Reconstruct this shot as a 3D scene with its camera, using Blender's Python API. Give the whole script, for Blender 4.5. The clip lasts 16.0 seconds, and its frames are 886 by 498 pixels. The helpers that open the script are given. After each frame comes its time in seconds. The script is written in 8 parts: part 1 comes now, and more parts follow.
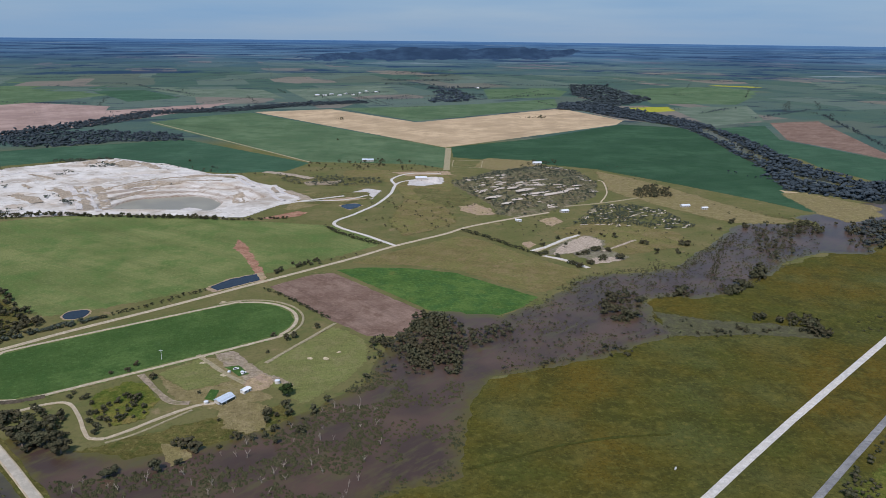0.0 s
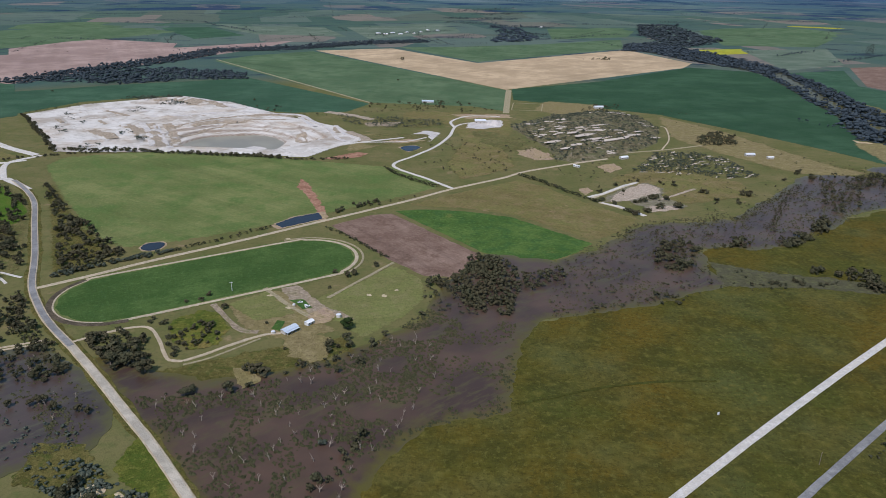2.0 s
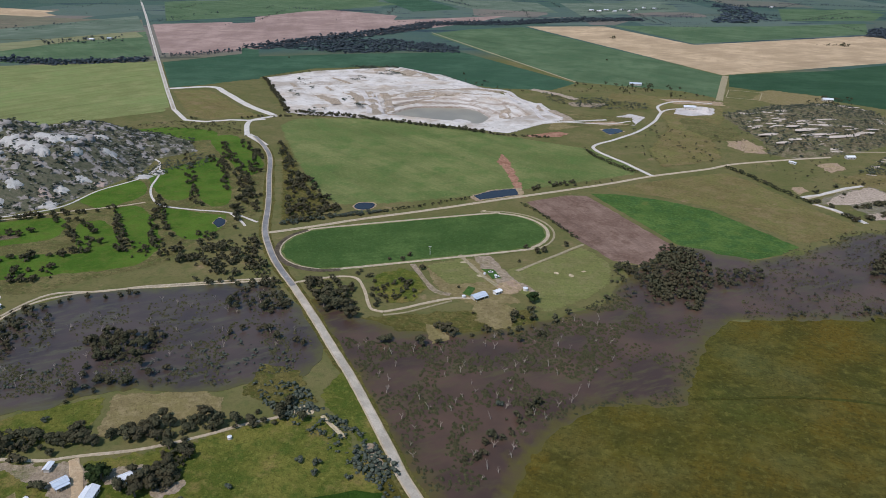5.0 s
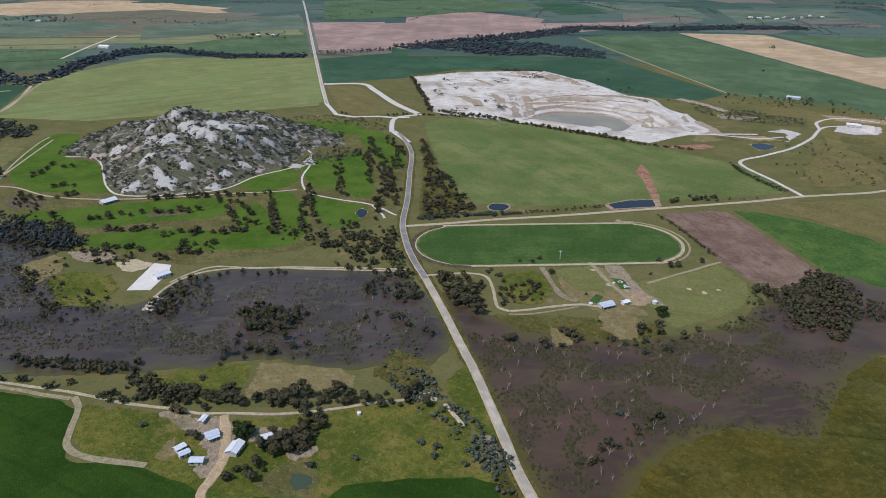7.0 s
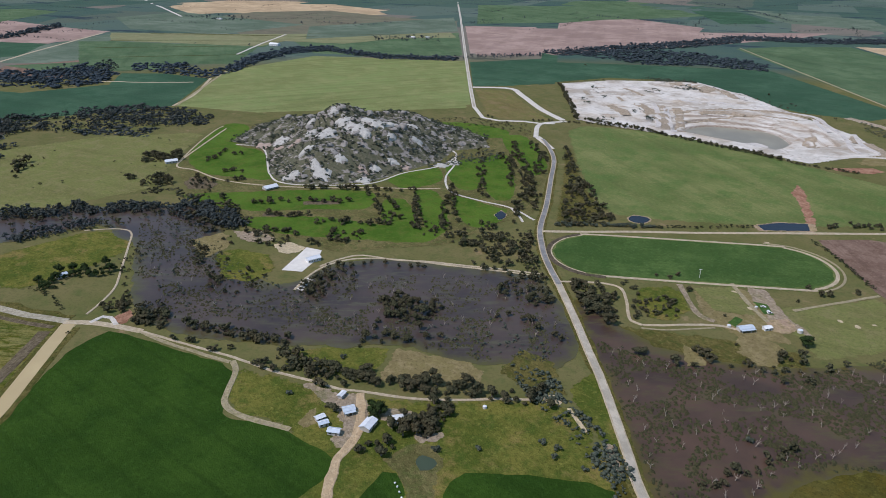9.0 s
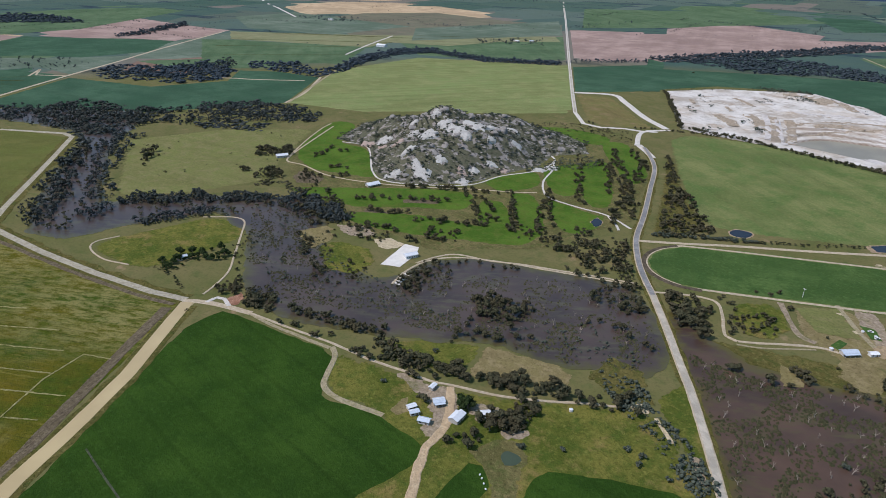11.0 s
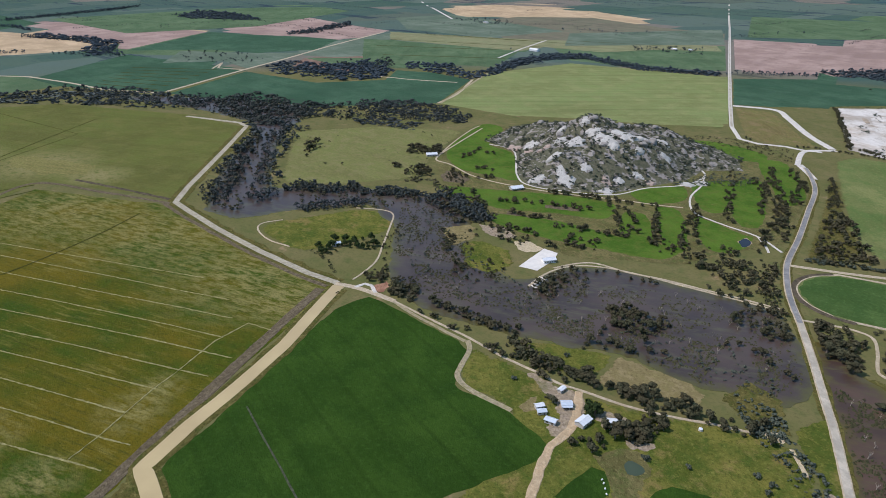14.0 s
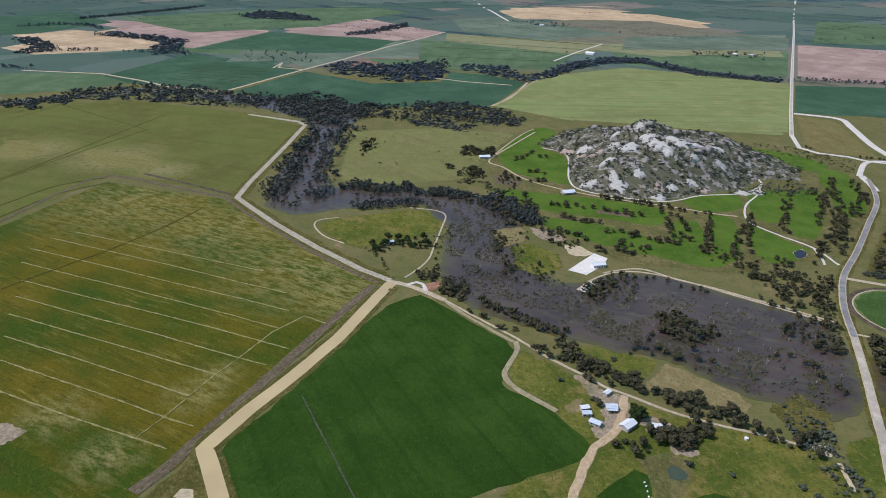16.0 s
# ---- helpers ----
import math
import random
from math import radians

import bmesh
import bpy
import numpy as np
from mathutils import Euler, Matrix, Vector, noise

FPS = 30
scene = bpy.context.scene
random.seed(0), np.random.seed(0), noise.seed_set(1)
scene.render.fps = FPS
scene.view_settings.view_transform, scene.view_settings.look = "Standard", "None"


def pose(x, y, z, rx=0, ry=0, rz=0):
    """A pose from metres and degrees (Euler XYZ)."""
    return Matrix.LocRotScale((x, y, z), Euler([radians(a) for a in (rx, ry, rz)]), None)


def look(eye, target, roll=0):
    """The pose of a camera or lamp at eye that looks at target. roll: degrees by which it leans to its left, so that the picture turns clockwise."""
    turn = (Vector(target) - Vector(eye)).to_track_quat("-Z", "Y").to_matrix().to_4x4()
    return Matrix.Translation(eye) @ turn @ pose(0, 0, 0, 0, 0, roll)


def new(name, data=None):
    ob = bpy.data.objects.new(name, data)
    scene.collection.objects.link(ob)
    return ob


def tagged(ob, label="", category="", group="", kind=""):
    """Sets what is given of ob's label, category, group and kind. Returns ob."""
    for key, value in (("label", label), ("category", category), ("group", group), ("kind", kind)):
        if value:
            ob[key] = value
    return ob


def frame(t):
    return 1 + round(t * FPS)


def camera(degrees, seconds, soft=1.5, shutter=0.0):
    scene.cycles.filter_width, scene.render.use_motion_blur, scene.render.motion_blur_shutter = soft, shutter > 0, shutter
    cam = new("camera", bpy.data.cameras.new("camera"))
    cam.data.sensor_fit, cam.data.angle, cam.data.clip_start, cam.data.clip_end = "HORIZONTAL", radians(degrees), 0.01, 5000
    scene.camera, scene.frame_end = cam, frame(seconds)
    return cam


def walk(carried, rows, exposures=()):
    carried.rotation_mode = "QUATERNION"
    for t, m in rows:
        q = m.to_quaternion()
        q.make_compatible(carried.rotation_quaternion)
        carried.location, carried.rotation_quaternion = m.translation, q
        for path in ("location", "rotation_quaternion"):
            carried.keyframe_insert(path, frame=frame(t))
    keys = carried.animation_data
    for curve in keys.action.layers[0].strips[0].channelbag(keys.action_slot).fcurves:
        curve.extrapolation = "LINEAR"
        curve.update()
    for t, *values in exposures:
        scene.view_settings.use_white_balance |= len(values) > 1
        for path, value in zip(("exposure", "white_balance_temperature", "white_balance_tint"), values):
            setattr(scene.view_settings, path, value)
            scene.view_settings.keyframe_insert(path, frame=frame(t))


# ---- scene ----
cam = camera(64.54, 16.0, soft=0.8)
PATH = [
    (0, (0.00, 0.00, 250.00), (0.00, 95.71, 221.02), 0.62),
    (0.5, (0.22, -4.13, 251.55), (-3.11, 91.51, 222.56), 0.61),
    (1, (0.16, -7.81, 253.00), (-5.83, 87.69, 223.96), 0.57),
    (1.5, (0.70, -11.76, 253.93), (-6.13, 82.09, 220.09), 0.64),
    (2, (0.46, -15.16, 256.70), (-7.31, 77.47, 219.82), 0.69),
    (2.5, (0.11, -18.70, 257.51), (-9.85, 73.65, 220.48), 0.70),
    (3, (0.11, -22.02, 259.15), (-13.23, 69.70, 221.62), 0.72),
    (3.5, (-0.72, -25.85, 260.58), (-18.35, 64.96, 222.59), 0.71),
    (4, (-0.64, -29.67, 262.28), (-23.28, 59.78, 223.74), 0.72),
    (4.5, (0.04, -33.26, 264.07), (-27.81, 54.27, 224.54), 0.62),
    (5, (0.73, -36.62, 265.73), (-32.32, 48.76, 225.50), 0.57),
    (7.5, (5.79, -53.69, 272.19), (-47.22, 21.05, 232.14), 0.59),
    (8, (7.48, -57.00, 273.29), (-49.43, 14.85, 233.29), 0.55),
    (8.5, (8.73, -61.14, 275.11), (-51.76, 7.73, 235.12), 0.67),
    (9, (10.30, -64.45, 276.42), (-53.65, 1.22, 236.46), 0.70),
    (11.5, (20.30, -79.62, 283.50), (-54.22, -26.18, 243.63), 0.68),
    (12, (22.11, -82.13, 284.75), (-54.57, -31.82, 244.88), 0.69),
    (12.5, (24.61, -84.37, 286.55), (-53.99, -37.17, 246.62), 0.73),
    (13, (26.99, -86.92, 287.90), (-52.85, -41.82, 248.01), 0.73),
    (13.5, (29.33, -89.38, 288.76), (-51.87, -46.71, 248.94), 0.71),
    (14, (31.81, -91.61, 290.62), (-50.77, -51.73, 250.74), 0.75),
    (14.5, (34.57, -93.33, 291.94), (-48.62, -54.73, 252.08), 0.77),
    (15, (37.37, -95.84, 293.40), (-46.82, -59.45, 253.55), 0.81),
    (15.5, (39.91, -97.25, 294.43), (-44.92, -62.33, 254.61), 0.82),
    (16, (42.74, -99.21, 296.48), (-42.60, -65.66, 256.60), 0.82),
]
walk(cam, [(t, look(eye, target, roll)) for t, eye, target, roll in PATH], exposures=((0.0, -0.04, 6130, 20), (2.5, -0.1, 6130, 20), (5.0, -0.1, 6130, 20), (9.0, -0.11, 6130, 20), (12.5, 0.03, 6130, 20), (16.0, 0.06, 6130, 20)))

# ---- light ----
SUN = Vector((-0.38, -0.92, 0.0)).normalized() * math.cos(radians(57)) + Vector((0, 0, math.sin(radians(57))))
world = bpy.data.worlds.new("sky")
scene.world = world
world.use_nodes = True
wn, wl = world.node_tree.nodes, world.node_tree.links
sky = wn.new("ShaderNodeTexSky")
sky.sky_type, sky.sun_disc = "NISHITA", False
sky.sun_elevation, sky.sun_rotation = radians(57), math.atan2(SUN.x, SUN.y)
sky.altitude, sky.air_density, sky.dust_density = 300, 1.2, 0.6
cloud_at = wn.new("ShaderNodeTexCoord")
cloud_map = wn.new("ShaderNodeMapping")
cloud_map.inputs["Scale"].default_value = (1.5, 1.5, 14)
cloud_noise = wn.new("ShaderNodeTexNoise")
cloud_noise.inputs["Scale"].default_value, cloud_noise.inputs["Detail"].default_value = 1.6, 5
cloud_ramp = wn.new("ShaderNodeMapRange")
for key, value in (("From Min", 0.35), ("From Max", 0.7), ("To Min", 0.78), ("To Max", 0.96)):
    cloud_ramp.inputs[key].default_value = value
cloud_mix = wn.new("ShaderNodeMix")
cloud_mix.data_type = "RGBA"
cloud_mix.inputs[7].default_value = (1.75, 3.3, 4.85, 1)
wl.new(cloud_at.outputs["Generated"], cloud_map.inputs["Vector"])
wl.new(cloud_map.outputs["Vector"], cloud_noise.inputs["Vector"])
wl.new(cloud_noise.outputs["Fac"], cloud_ramp.inputs["Value"])
wl.new(cloud_ramp.outputs["Result"], cloud_mix.inputs[0])
wl.new(sky.outputs["Color"], cloud_mix.inputs[6])
wl.new(cloud_mix.outputs[2], wn["Background"].inputs["Color"])
wn["Background"].inputs["Strength"].default_value = 0.11
sun = new("sun", bpy.data.lights.new("sun", "SUN"))
sun.data.energy, sun.data.angle, sun.data.color = 3.45, radians(0.6), (1.0, 0.945, 0.87)
sun.matrix_world = look(SUN * 1000, (0, 0, 0))


# ---- materials ----
def linear(r, g, b):
    """Linear colour from 0..255 values of a paint chart."""
    return tuple((c / 255 / 12.92) if c < 11 else ((c / 255 + 0.055) / 1.055) ** 2.4 for c in (r, g, b)) + (1.0,)


class Nodes:
    """Small helper to wire a procedural material in world metres."""

    def __init__(self, name):
        self.mat = bpy.data.materials.new(name)
        self.mat.use_nodes = True
        self.tree = self.mat.node_tree
        self.bsdf = self.tree.nodes["Principled BSDF"]
        self.place = self.add("ShaderNodeNewGeometry").outputs["Position"]

    def add(self, kind):
        return self.tree.nodes.new(kind)

    def link(self, a, b):
        self.tree.links.new(a, b)

    def mapped(self, angle=0.0, scale=(1, 1, 1), at=None):
        """Coordinates turned so that x runs along angle (degrees), then scaled."""
        turn = self.add("ShaderNodeMapping")
        turn.inputs["Rotation"].default_value = (0, 0, radians(-angle))
        self.link(at or self.place, turn.inputs["Vector"])
        m = self.add("ShaderNodeMapping")
        m.inputs["Scale"].default_value = scale
        self.link(turn.outputs["Vector"], m.inputs["Vector"])
        return m.outputs["Vector"]

    def noise(self, size, detail=3.0, at=None, rough=0.55):
        n = self.add("ShaderNodeTexNoise")
        n.inputs["Scale"].default_value, n.inputs["Detail"].default_value = 1.0 / size, detail
        n.inputs["Roughness"].default_value = rough
        self.link(at or self.place, n.inputs["Vector"])
        return n.outputs["Fac"]

    def range(self, value, a, b, lo=0.0, hi=1.0):
        r = self.add("ShaderNodeMapRange")
        for key, v in (("From Min", a), ("From Max", b), ("To Min", lo), ("To Max", hi)):
            r.inputs[key].default_value = v
        self.link(value, r.inputs["Value"])
        return r.outputs["Result"]

    def math(self, op, a, b):
        m = self.add("ShaderNodeMath")
        m.operation = op
        for k, v in enumerate((a, b)):
            if isinstance(v, (int, float)):
                m.inputs[k].default_value = v
            else:
                self.link(v, m.inputs[k])
        return m.outputs[0]

    def mix(self, fac, a, b):
        m = self.add("ShaderNodeMix")
        m.data_type = "RGBA"
        for key, v in (("Factor", fac), ("A", a), ("B", b)):
            socket = [s for s in m.inputs if s.name == key and (key == "Factor" and s.type == "VALUE" or key != "Factor" and s.type == "RGBA")][0]
            if isinstance(v, (tuple, float, int)):
                socket.default_value = v
            else:
                self.link(v, socket)
        return [s for s in m.outputs if s.type == "RGBA"][0]

    def done(self, colour, rough=0.9, bump=None, strength=0.3, depth=0.2, specular=0.15):
        if isinstance(colour, tuple):
            self.bsdf.inputs["Base Color"].default_value = colour
        else:
            self.link(colour, self.bsdf.inputs["Base Color"])
        self.bsdf.inputs["Roughness"].default_value = rough
        self.bsdf.inputs["Specular IOR Level"].default_value = specular
        if bump is not None:
            b = self.add("ShaderNodeBump")
            b.inputs["Strength"].default_value, b.inputs["Distance"].default_value = strength, depth
            self.link(bump, b.inputs["Height"])
            self.link(b.outputs["Normal"], self.bsdf.inputs["Normal"])
        return self.mat


def field_mat(name, a, b, c=None, rows=0.0, angle=0.0, streak=0.0, patch=70.0, amount=0.45, wet=None, bald=None, bald_at=0.62, lines=0.0, thin=()):
    """Grass, crop or soil: colours over patches, clumps and fine grain; rows: width of streaks along angle; lines: spacing of wheel tracks."""
    n = Nodes(name)
    a, b = linear(*a), linear(*b)
    c = linear(*c) if c else b
    a = tuple(v * 0.86 for v in a[:3]) + (1.0,)
    b = tuple(v * 1.14 for v in b[:3]) + (1.0,)
    dark = tuple(v * 0.5 for v in a[:3]) + (1.0,)
    light = tuple(min(0.9, v * 1.55 + 0.01) for v in b[:3]) + (1.0,)
    col = n.mix(n.range(n.noise(patch, 7, rough=0.62), 0.4, 0.6), a, b)
    col = n.mix(n.range(n.noise(patch * 0.3, 7, rough=0.65), 0.48, 0.62, 0, 0.85), col, c)
    if rows:
        col = n.mix(n.range(n.noise(1.0, 3, n.mapped(angle, (0.03 / rows, 1.0 / rows, 0))), 0.46, 0.66, 0, streak), col, c)
        col = n.mix(n.range(n.noise(1.0, 3, n.mapped(angle, (0.02 / rows, 0.31 / rows, 0))), 0.5, 0.72, 0, streak * 0.8), col, dark)
    if wet:
        col = n.mix(n.range(n.noise(46, 7, rough=0.65), 0.49, 0.62, 0, 0.85), col, linear(*wet))
    if bald:
        col = n.mix(n.range(n.noise(24, 7, rough=0.68), bald_at, bald_at + 0.1, 0, 0.85), col, linear(*bald))
    for x, y, reach in thin:
        far = n.add("ShaderNodeVectorMath")
        far.operation = "DISTANCE"
        far.inputs[1].default_value = (x, y, 0.2)
        n.link(n.mapped(0, (1, 1, 0)), far.inputs[0])
        near = n.range(far.outputs["Value"], reach * 1.3, reach * 0.3)
        col = n.mix(n.math("MULTIPLY", near, n.range(n.noise(9, 7, rough=0.72), 0.36, 0.5, 0, 0.9)), col, linear(*(bald or (134, 126, 84))))
    if lines:
        w = n.add("ShaderNodeTexWave")
        w.bands_direction = "Y"
        w.inputs["Scale"].default_value = 2 * math.pi / 20
        w.inputs["Distortion"].default_value = 0.35
        n.link(n.mapped(angle, (0.02, 1.0 / lines, 0)), w.inputs["Vector"])
        col = n.mix(n.range(w.outputs["Fac"], 0.93, 1.0, 0, 0.22), col, dark)
    col = n.mix(n.range(n.noise(2.6, 6, rough=0.78), 0.5, 0.66, 0, min(1, amount * 1.7)), col, dark)
    col = n.mix(n.range(n.noise(3.7, 6, rough=0.78), 0.52, 0.68, 0, min(1, amount * 1.3)), col, light)
    return n.done(col, 0.95, n.noise(1.6, 5, rough=0.7), 0.9, 1.2, 0.06)


M = {}
M["pasture"] = field_mat("pasture", (118, 107, 66), (104, 102, 58), (128, 112, 78), rows=5, angle=-28, streak=0.3, amount=0.5, bald=(146, 122, 94), bald_at=0.6)
M["paddock"] = field_mat("paddock_grass", (102, 114, 64), (114, 118, 72), (86, 108, 56), rows=7.0, angle=-30, streak=0.35, patch=120, amount=0.3)
M["crop"] = field_mat("young_wheat", (44, 70, 20), (50, 74, 23), (40, 65, 19), rows=3.0, angle=6, streak=0.25, patch=90, amount=0.26, lines=27)
# crop_far, crop_mid, soil_pink and straw have aerial haze put in as extra blue.
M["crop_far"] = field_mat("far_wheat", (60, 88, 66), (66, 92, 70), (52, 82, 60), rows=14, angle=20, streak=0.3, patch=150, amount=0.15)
M["crop_east"] = field_mat("eastern_wheat", (52, 80, 56), (58, 84, 60), (46, 74, 50), rows=14, angle=20, streak=0.3, patch=150, amount=0.15)
M["crop_mid"] = field_mat("half_grown_crop", (84, 105, 74), (92, 109, 79), (74, 98, 68), rows=14, angle=-30, streak=0.4, patch=140, amount=0.2)
M["bright"] = field_mat("lush_crop", (70, 98, 44), (82, 104, 50), (58, 90, 46), rows=4, angle=-25, streak=0.25, patch=50, bald=(104, 108, 56), bald_at=0.6)
M["infield"] = field_mat("infield_grass", (66, 91, 44), (76, 97, 50), (58, 84, 40), rows=6, angle=36, streak=0.35, patch=60, amount=0.3)
M["house_grass"] = field_mat("house_paddock_grass", (84, 94, 36), (104, 101, 46), (72, 88, 33), patch=34, amount=0.45, bald=(128, 112, 66), bald_at=0.53)
M["fairway"] = field_mat("fairway_grass", (71, 101, 32), (79, 103, 36), (88, 100, 42), patch=40, amount=0.22, bald=(120, 112, 70), bald_at=0.68)
M["rough"] = field_mat("golf_rough", (98, 94, 56), (108, 100, 64), (84, 92, 48), patch=30, amount=0.5, bald=(142, 122, 92), bald_at=0.64)
M["soil"] = field_mat("ploughed_soil", (126, 102, 88), (134, 112, 98), (110, 88, 74), rows=3, angle=-49, streak=0.45, patch=45, amount=0.3)
M["soil_pink"] = field_mat("pale_fallow", (154, 130, 120), (162, 139, 128), (144, 122, 110), rows=20, angle=-60, streak=0.3, patch=160, amount=0.15)
M["straw"] = field_mat("dry_stubble", (180, 156, 124), (188, 164, 132), (168, 146, 114), rows=12, angle=45, streak=0.35, patch=120, amount=0.2)
M["canola"] = field_mat("flowering_canola", (170, 164, 50), (156, 156, 54), (134, 144, 54), rows=14, angle=-20, streak=0.4, patch=80)


def marsh_mat():
    """Waterlogged pasture: golden and green sweeps with grey wet grass."""
    n = Nodes("flooded_pasture")
    col = n.mix(n.range(n.noise(130, 6, rough=0.6), 0.4, 0.6), linear(90, 76, 26), linear(72, 74, 29))
    col = n.mix(n.range(n.noise(75, 5, rough=0.55), 0.48, 0.66, 0, 0.6), col, linear(86, 90, 52))
    col = n.mix(n.range(n.noise(34, 7, rough=0.7), 0.48, 0.6, 0, 0.65), col, linear(58, 60, 25))
    col = n.mix(n.range(n.noise(12, 7, rough=0.7), 0.54, 0.66, 0, 0.7), col, linear(108, 102, 46))
    col = n.mix(n.range(n.noise(3.0, 6, rough=0.78), 0.48, 0.62, 0, 0.6), col, linear(44, 44, 16))
    col = n.mix(n.range(n.noise(4.2, 6, rough=0.78), 0.52, 0.66, 0, 0.5), col, linear(116, 110, 54))
    return n.done(col, 0.95, n.noise(1.8, 5, rough=0.7), 0.7, 1.0, 0.08)


M["marsh"] = marsh_mat()
M["marsh_dry"] = field_mat("marsh_margin", (88, 84, 42), (98, 90, 50), (72, 80, 36), patch=28, amount=0.6, bald=(124, 112, 72), bald_at=0.64)
M["mud"] = field_mat("wet_mud_margin", (72, 66, 38), (68, 70, 36), (66, 58, 46), patch=20, amount=0.4)
M["sand"] = field_mat("pale_bare_sand", (196, 180, 150), (184, 168, 138), (170, 156, 120), patch=9, amount=0.4)
M["levee"] = field_mat("grey_levee_gravel", (180, 171, 152), (168, 160, 140), (148, 140, 116), rows=1.4, angle=60, streak=0.4, patch=20, amount=0.35)
M["wet_sedge"] = field_mat("wet_sedge", (88, 86, 62), (78, 76, 58), (98, 98, 66), patch=24, amount=0.45)
M["thin_grass"] = field_mat("bleached_bank_grass", (122, 116, 68), (110, 108, 60), (136, 128, 80), rows=3, angle=47, streak=0.5, patch=14, amount=0.5)
# Blue-grey of distance haze is mixed into the next two paddock colours.
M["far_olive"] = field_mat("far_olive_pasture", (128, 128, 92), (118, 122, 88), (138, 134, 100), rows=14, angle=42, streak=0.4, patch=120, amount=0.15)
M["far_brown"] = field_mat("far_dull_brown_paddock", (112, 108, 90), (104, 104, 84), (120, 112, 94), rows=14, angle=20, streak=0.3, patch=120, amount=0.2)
M["worn"] = field_mat("dark_worn_track", (84, 76, 62), (94, 84, 70), (74, 66, 54), patch=10, amount=0.4)
M["drain_weed"] = field_mat("grey_weedy_drain", (78, 82, 64), (64, 72, 50), (92, 94, 80), patch=6, amount=0.6)


def strip_mat():
    """Irrigated bays: golden and green grass with bleached streaks along the bays."""
    n = Nodes("border_irrigated_pasture")
    big = n.noise(85, 6, n.mapped(STRIP_ANGLE, (0.55, 1.0, 0)), 0.6)
    col = n.mix(n.range(big, 0.42, 0.58), linear(58, 77, 20), linear(98, 88, 24))
    col = n.mix(n.range(n.noise(20, 7, rough=0.68), 0.5, 0.64, 0, 0.75), col, linear(78, 78, 22))
    thin = n.noise(1.0, 6, n.mapped(STRIP_ANGLE, (0.028, 0.22, 0)), 0.7)
    where = n.range(n.noise(60, 5, rough=0.6), 0.42, 0.62)
    col = n.mix(n.math("MULTIPLY", n.range(thin, 0.52, 0.66, 0, 0.75), where), col, linear(132, 122, 62))
    for x, y, reach in ((-416, -201, 26), (-408, -110, 22), (-430, -92, 18), (-358, -166, 24), (-520, 20, 40), (-850, -160, 110), (-728, -60, 90), (-590, 10, 90)):
        far = n.add("ShaderNodeVectorMath")
        far.operation = "DISTANCE"
        far.inputs[1].default_value = (x, y, 0.0)
        n.link(n.mapped(0, (1, 1, 0)), far.inputs[0])
        near = n.range(far.outputs["Value"], reach * 1.3, reach * 0.3)
        col = n.mix(n.math("MULTIPLY", near, n.range(n.noise(7, 7, n.mapped(STRIP_ANGLE, (0.4, 1, 0)), rough=0.75), 0.43, 0.58, 0, 0.8)), col, linear(138, 130, 80))
    col = n.mix(n.range(n.noise(1.0, 5, n.mapped(STRIP_ANGLE, (0.02, 0.3, 0)), 0.65), 0.54, 0.7, 0, 0.6), col, linear(52, 58, 24))
    col = n.mix(n.range(n.noise(2.4, 6, rough=0.78), 0.5, 0.66, 0, 0.55), col, linear(42, 46, 12))
    col = n.mix(n.range(n.noise(3.4, 6, rough=0.78), 0.53, 0.68, 0, 0.4), col, linear(122, 114, 50))
    return n.done(col, 0.95, n.noise(1.6, 5, rough=0.7), 0.9, 1.2, 0.06)


STRIP_ANGLE = 38.5
M["strip"] = strip_mat()
M["meadow"] = field_mat("meadow_grass", (97, 99, 50), (90, 96, 46), (106, 104, 56), rows=8, angle=47, streak=0.3, patch=120, amount=0.3, bald=(134, 126, 84), bald_at=0.68, thin=((-1155, -302, 60), (-1068, -188, 70), (-980, -120, 40)))
M["meadow_pale"] = field_mat("mown_meadow", (124, 130, 80), (114, 126, 76), (136, 138, 90), rows=9, angle=69, streak=0.4, patch=140, amount=0.3, lines=26)
M["bend"] = field_mat("pale_olive_pasture", (118, 118, 70), (106, 110, 62), (126, 120, 80), rows=6, angle=20, streak=0.3, patch=60, amount=0.4, bald=(140, 124, 92), bald_at=0.66)
# Haze over the far paddocks is painted in as a blue-grey grass tint.
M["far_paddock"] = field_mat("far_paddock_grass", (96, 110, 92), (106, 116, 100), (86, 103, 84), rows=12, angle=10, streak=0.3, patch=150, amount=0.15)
M["dry"] = field_mat("dry_grass", (132, 118, 82), (118, 108, 70), (144, 130, 94), patch=30, amount=0.5)
M["bank_grass"] = field_mat("bleached_bank_grass", (158, 150, 104), (140, 134, 90), (120, 116, 70), patch=9, amount=0.6)
M["dirt"] = field_mat("bare_dirt", (154, 138, 118), (136, 122, 98), (172, 156, 136), patch=12, amount=0.5, bald=(96, 98, 58), bald_at=0.56)
M["pink_earth"] = field_mat("pinkish_bare_earth", (176, 150, 128), (156, 136, 106), (134, 122, 84), patch=16, amount=0.5)
M["red_dirt"] = field_mat("red_earth", (150, 108, 86), (160, 124, 102), (132, 94, 74), patch=14, amount=0.35)
M["bare"] = field_mat("rutted_brown_soil", (100, 88, 70), (92, 82, 62), (122, 110, 90), rows=1.2, angle=-52, streak=0.7, patch=10, amount=0.5)
M["stony"] = field_mat("grey_stony_yard", (136, 126, 110), (122, 116, 94), (104, 104, 72), patch=22, amount=0.5)
M["drive"] = field_mat("peach_dirt_drive", (190, 166, 132), (176, 152, 120), (200, 178, 146), patch=12, amount=0.3)
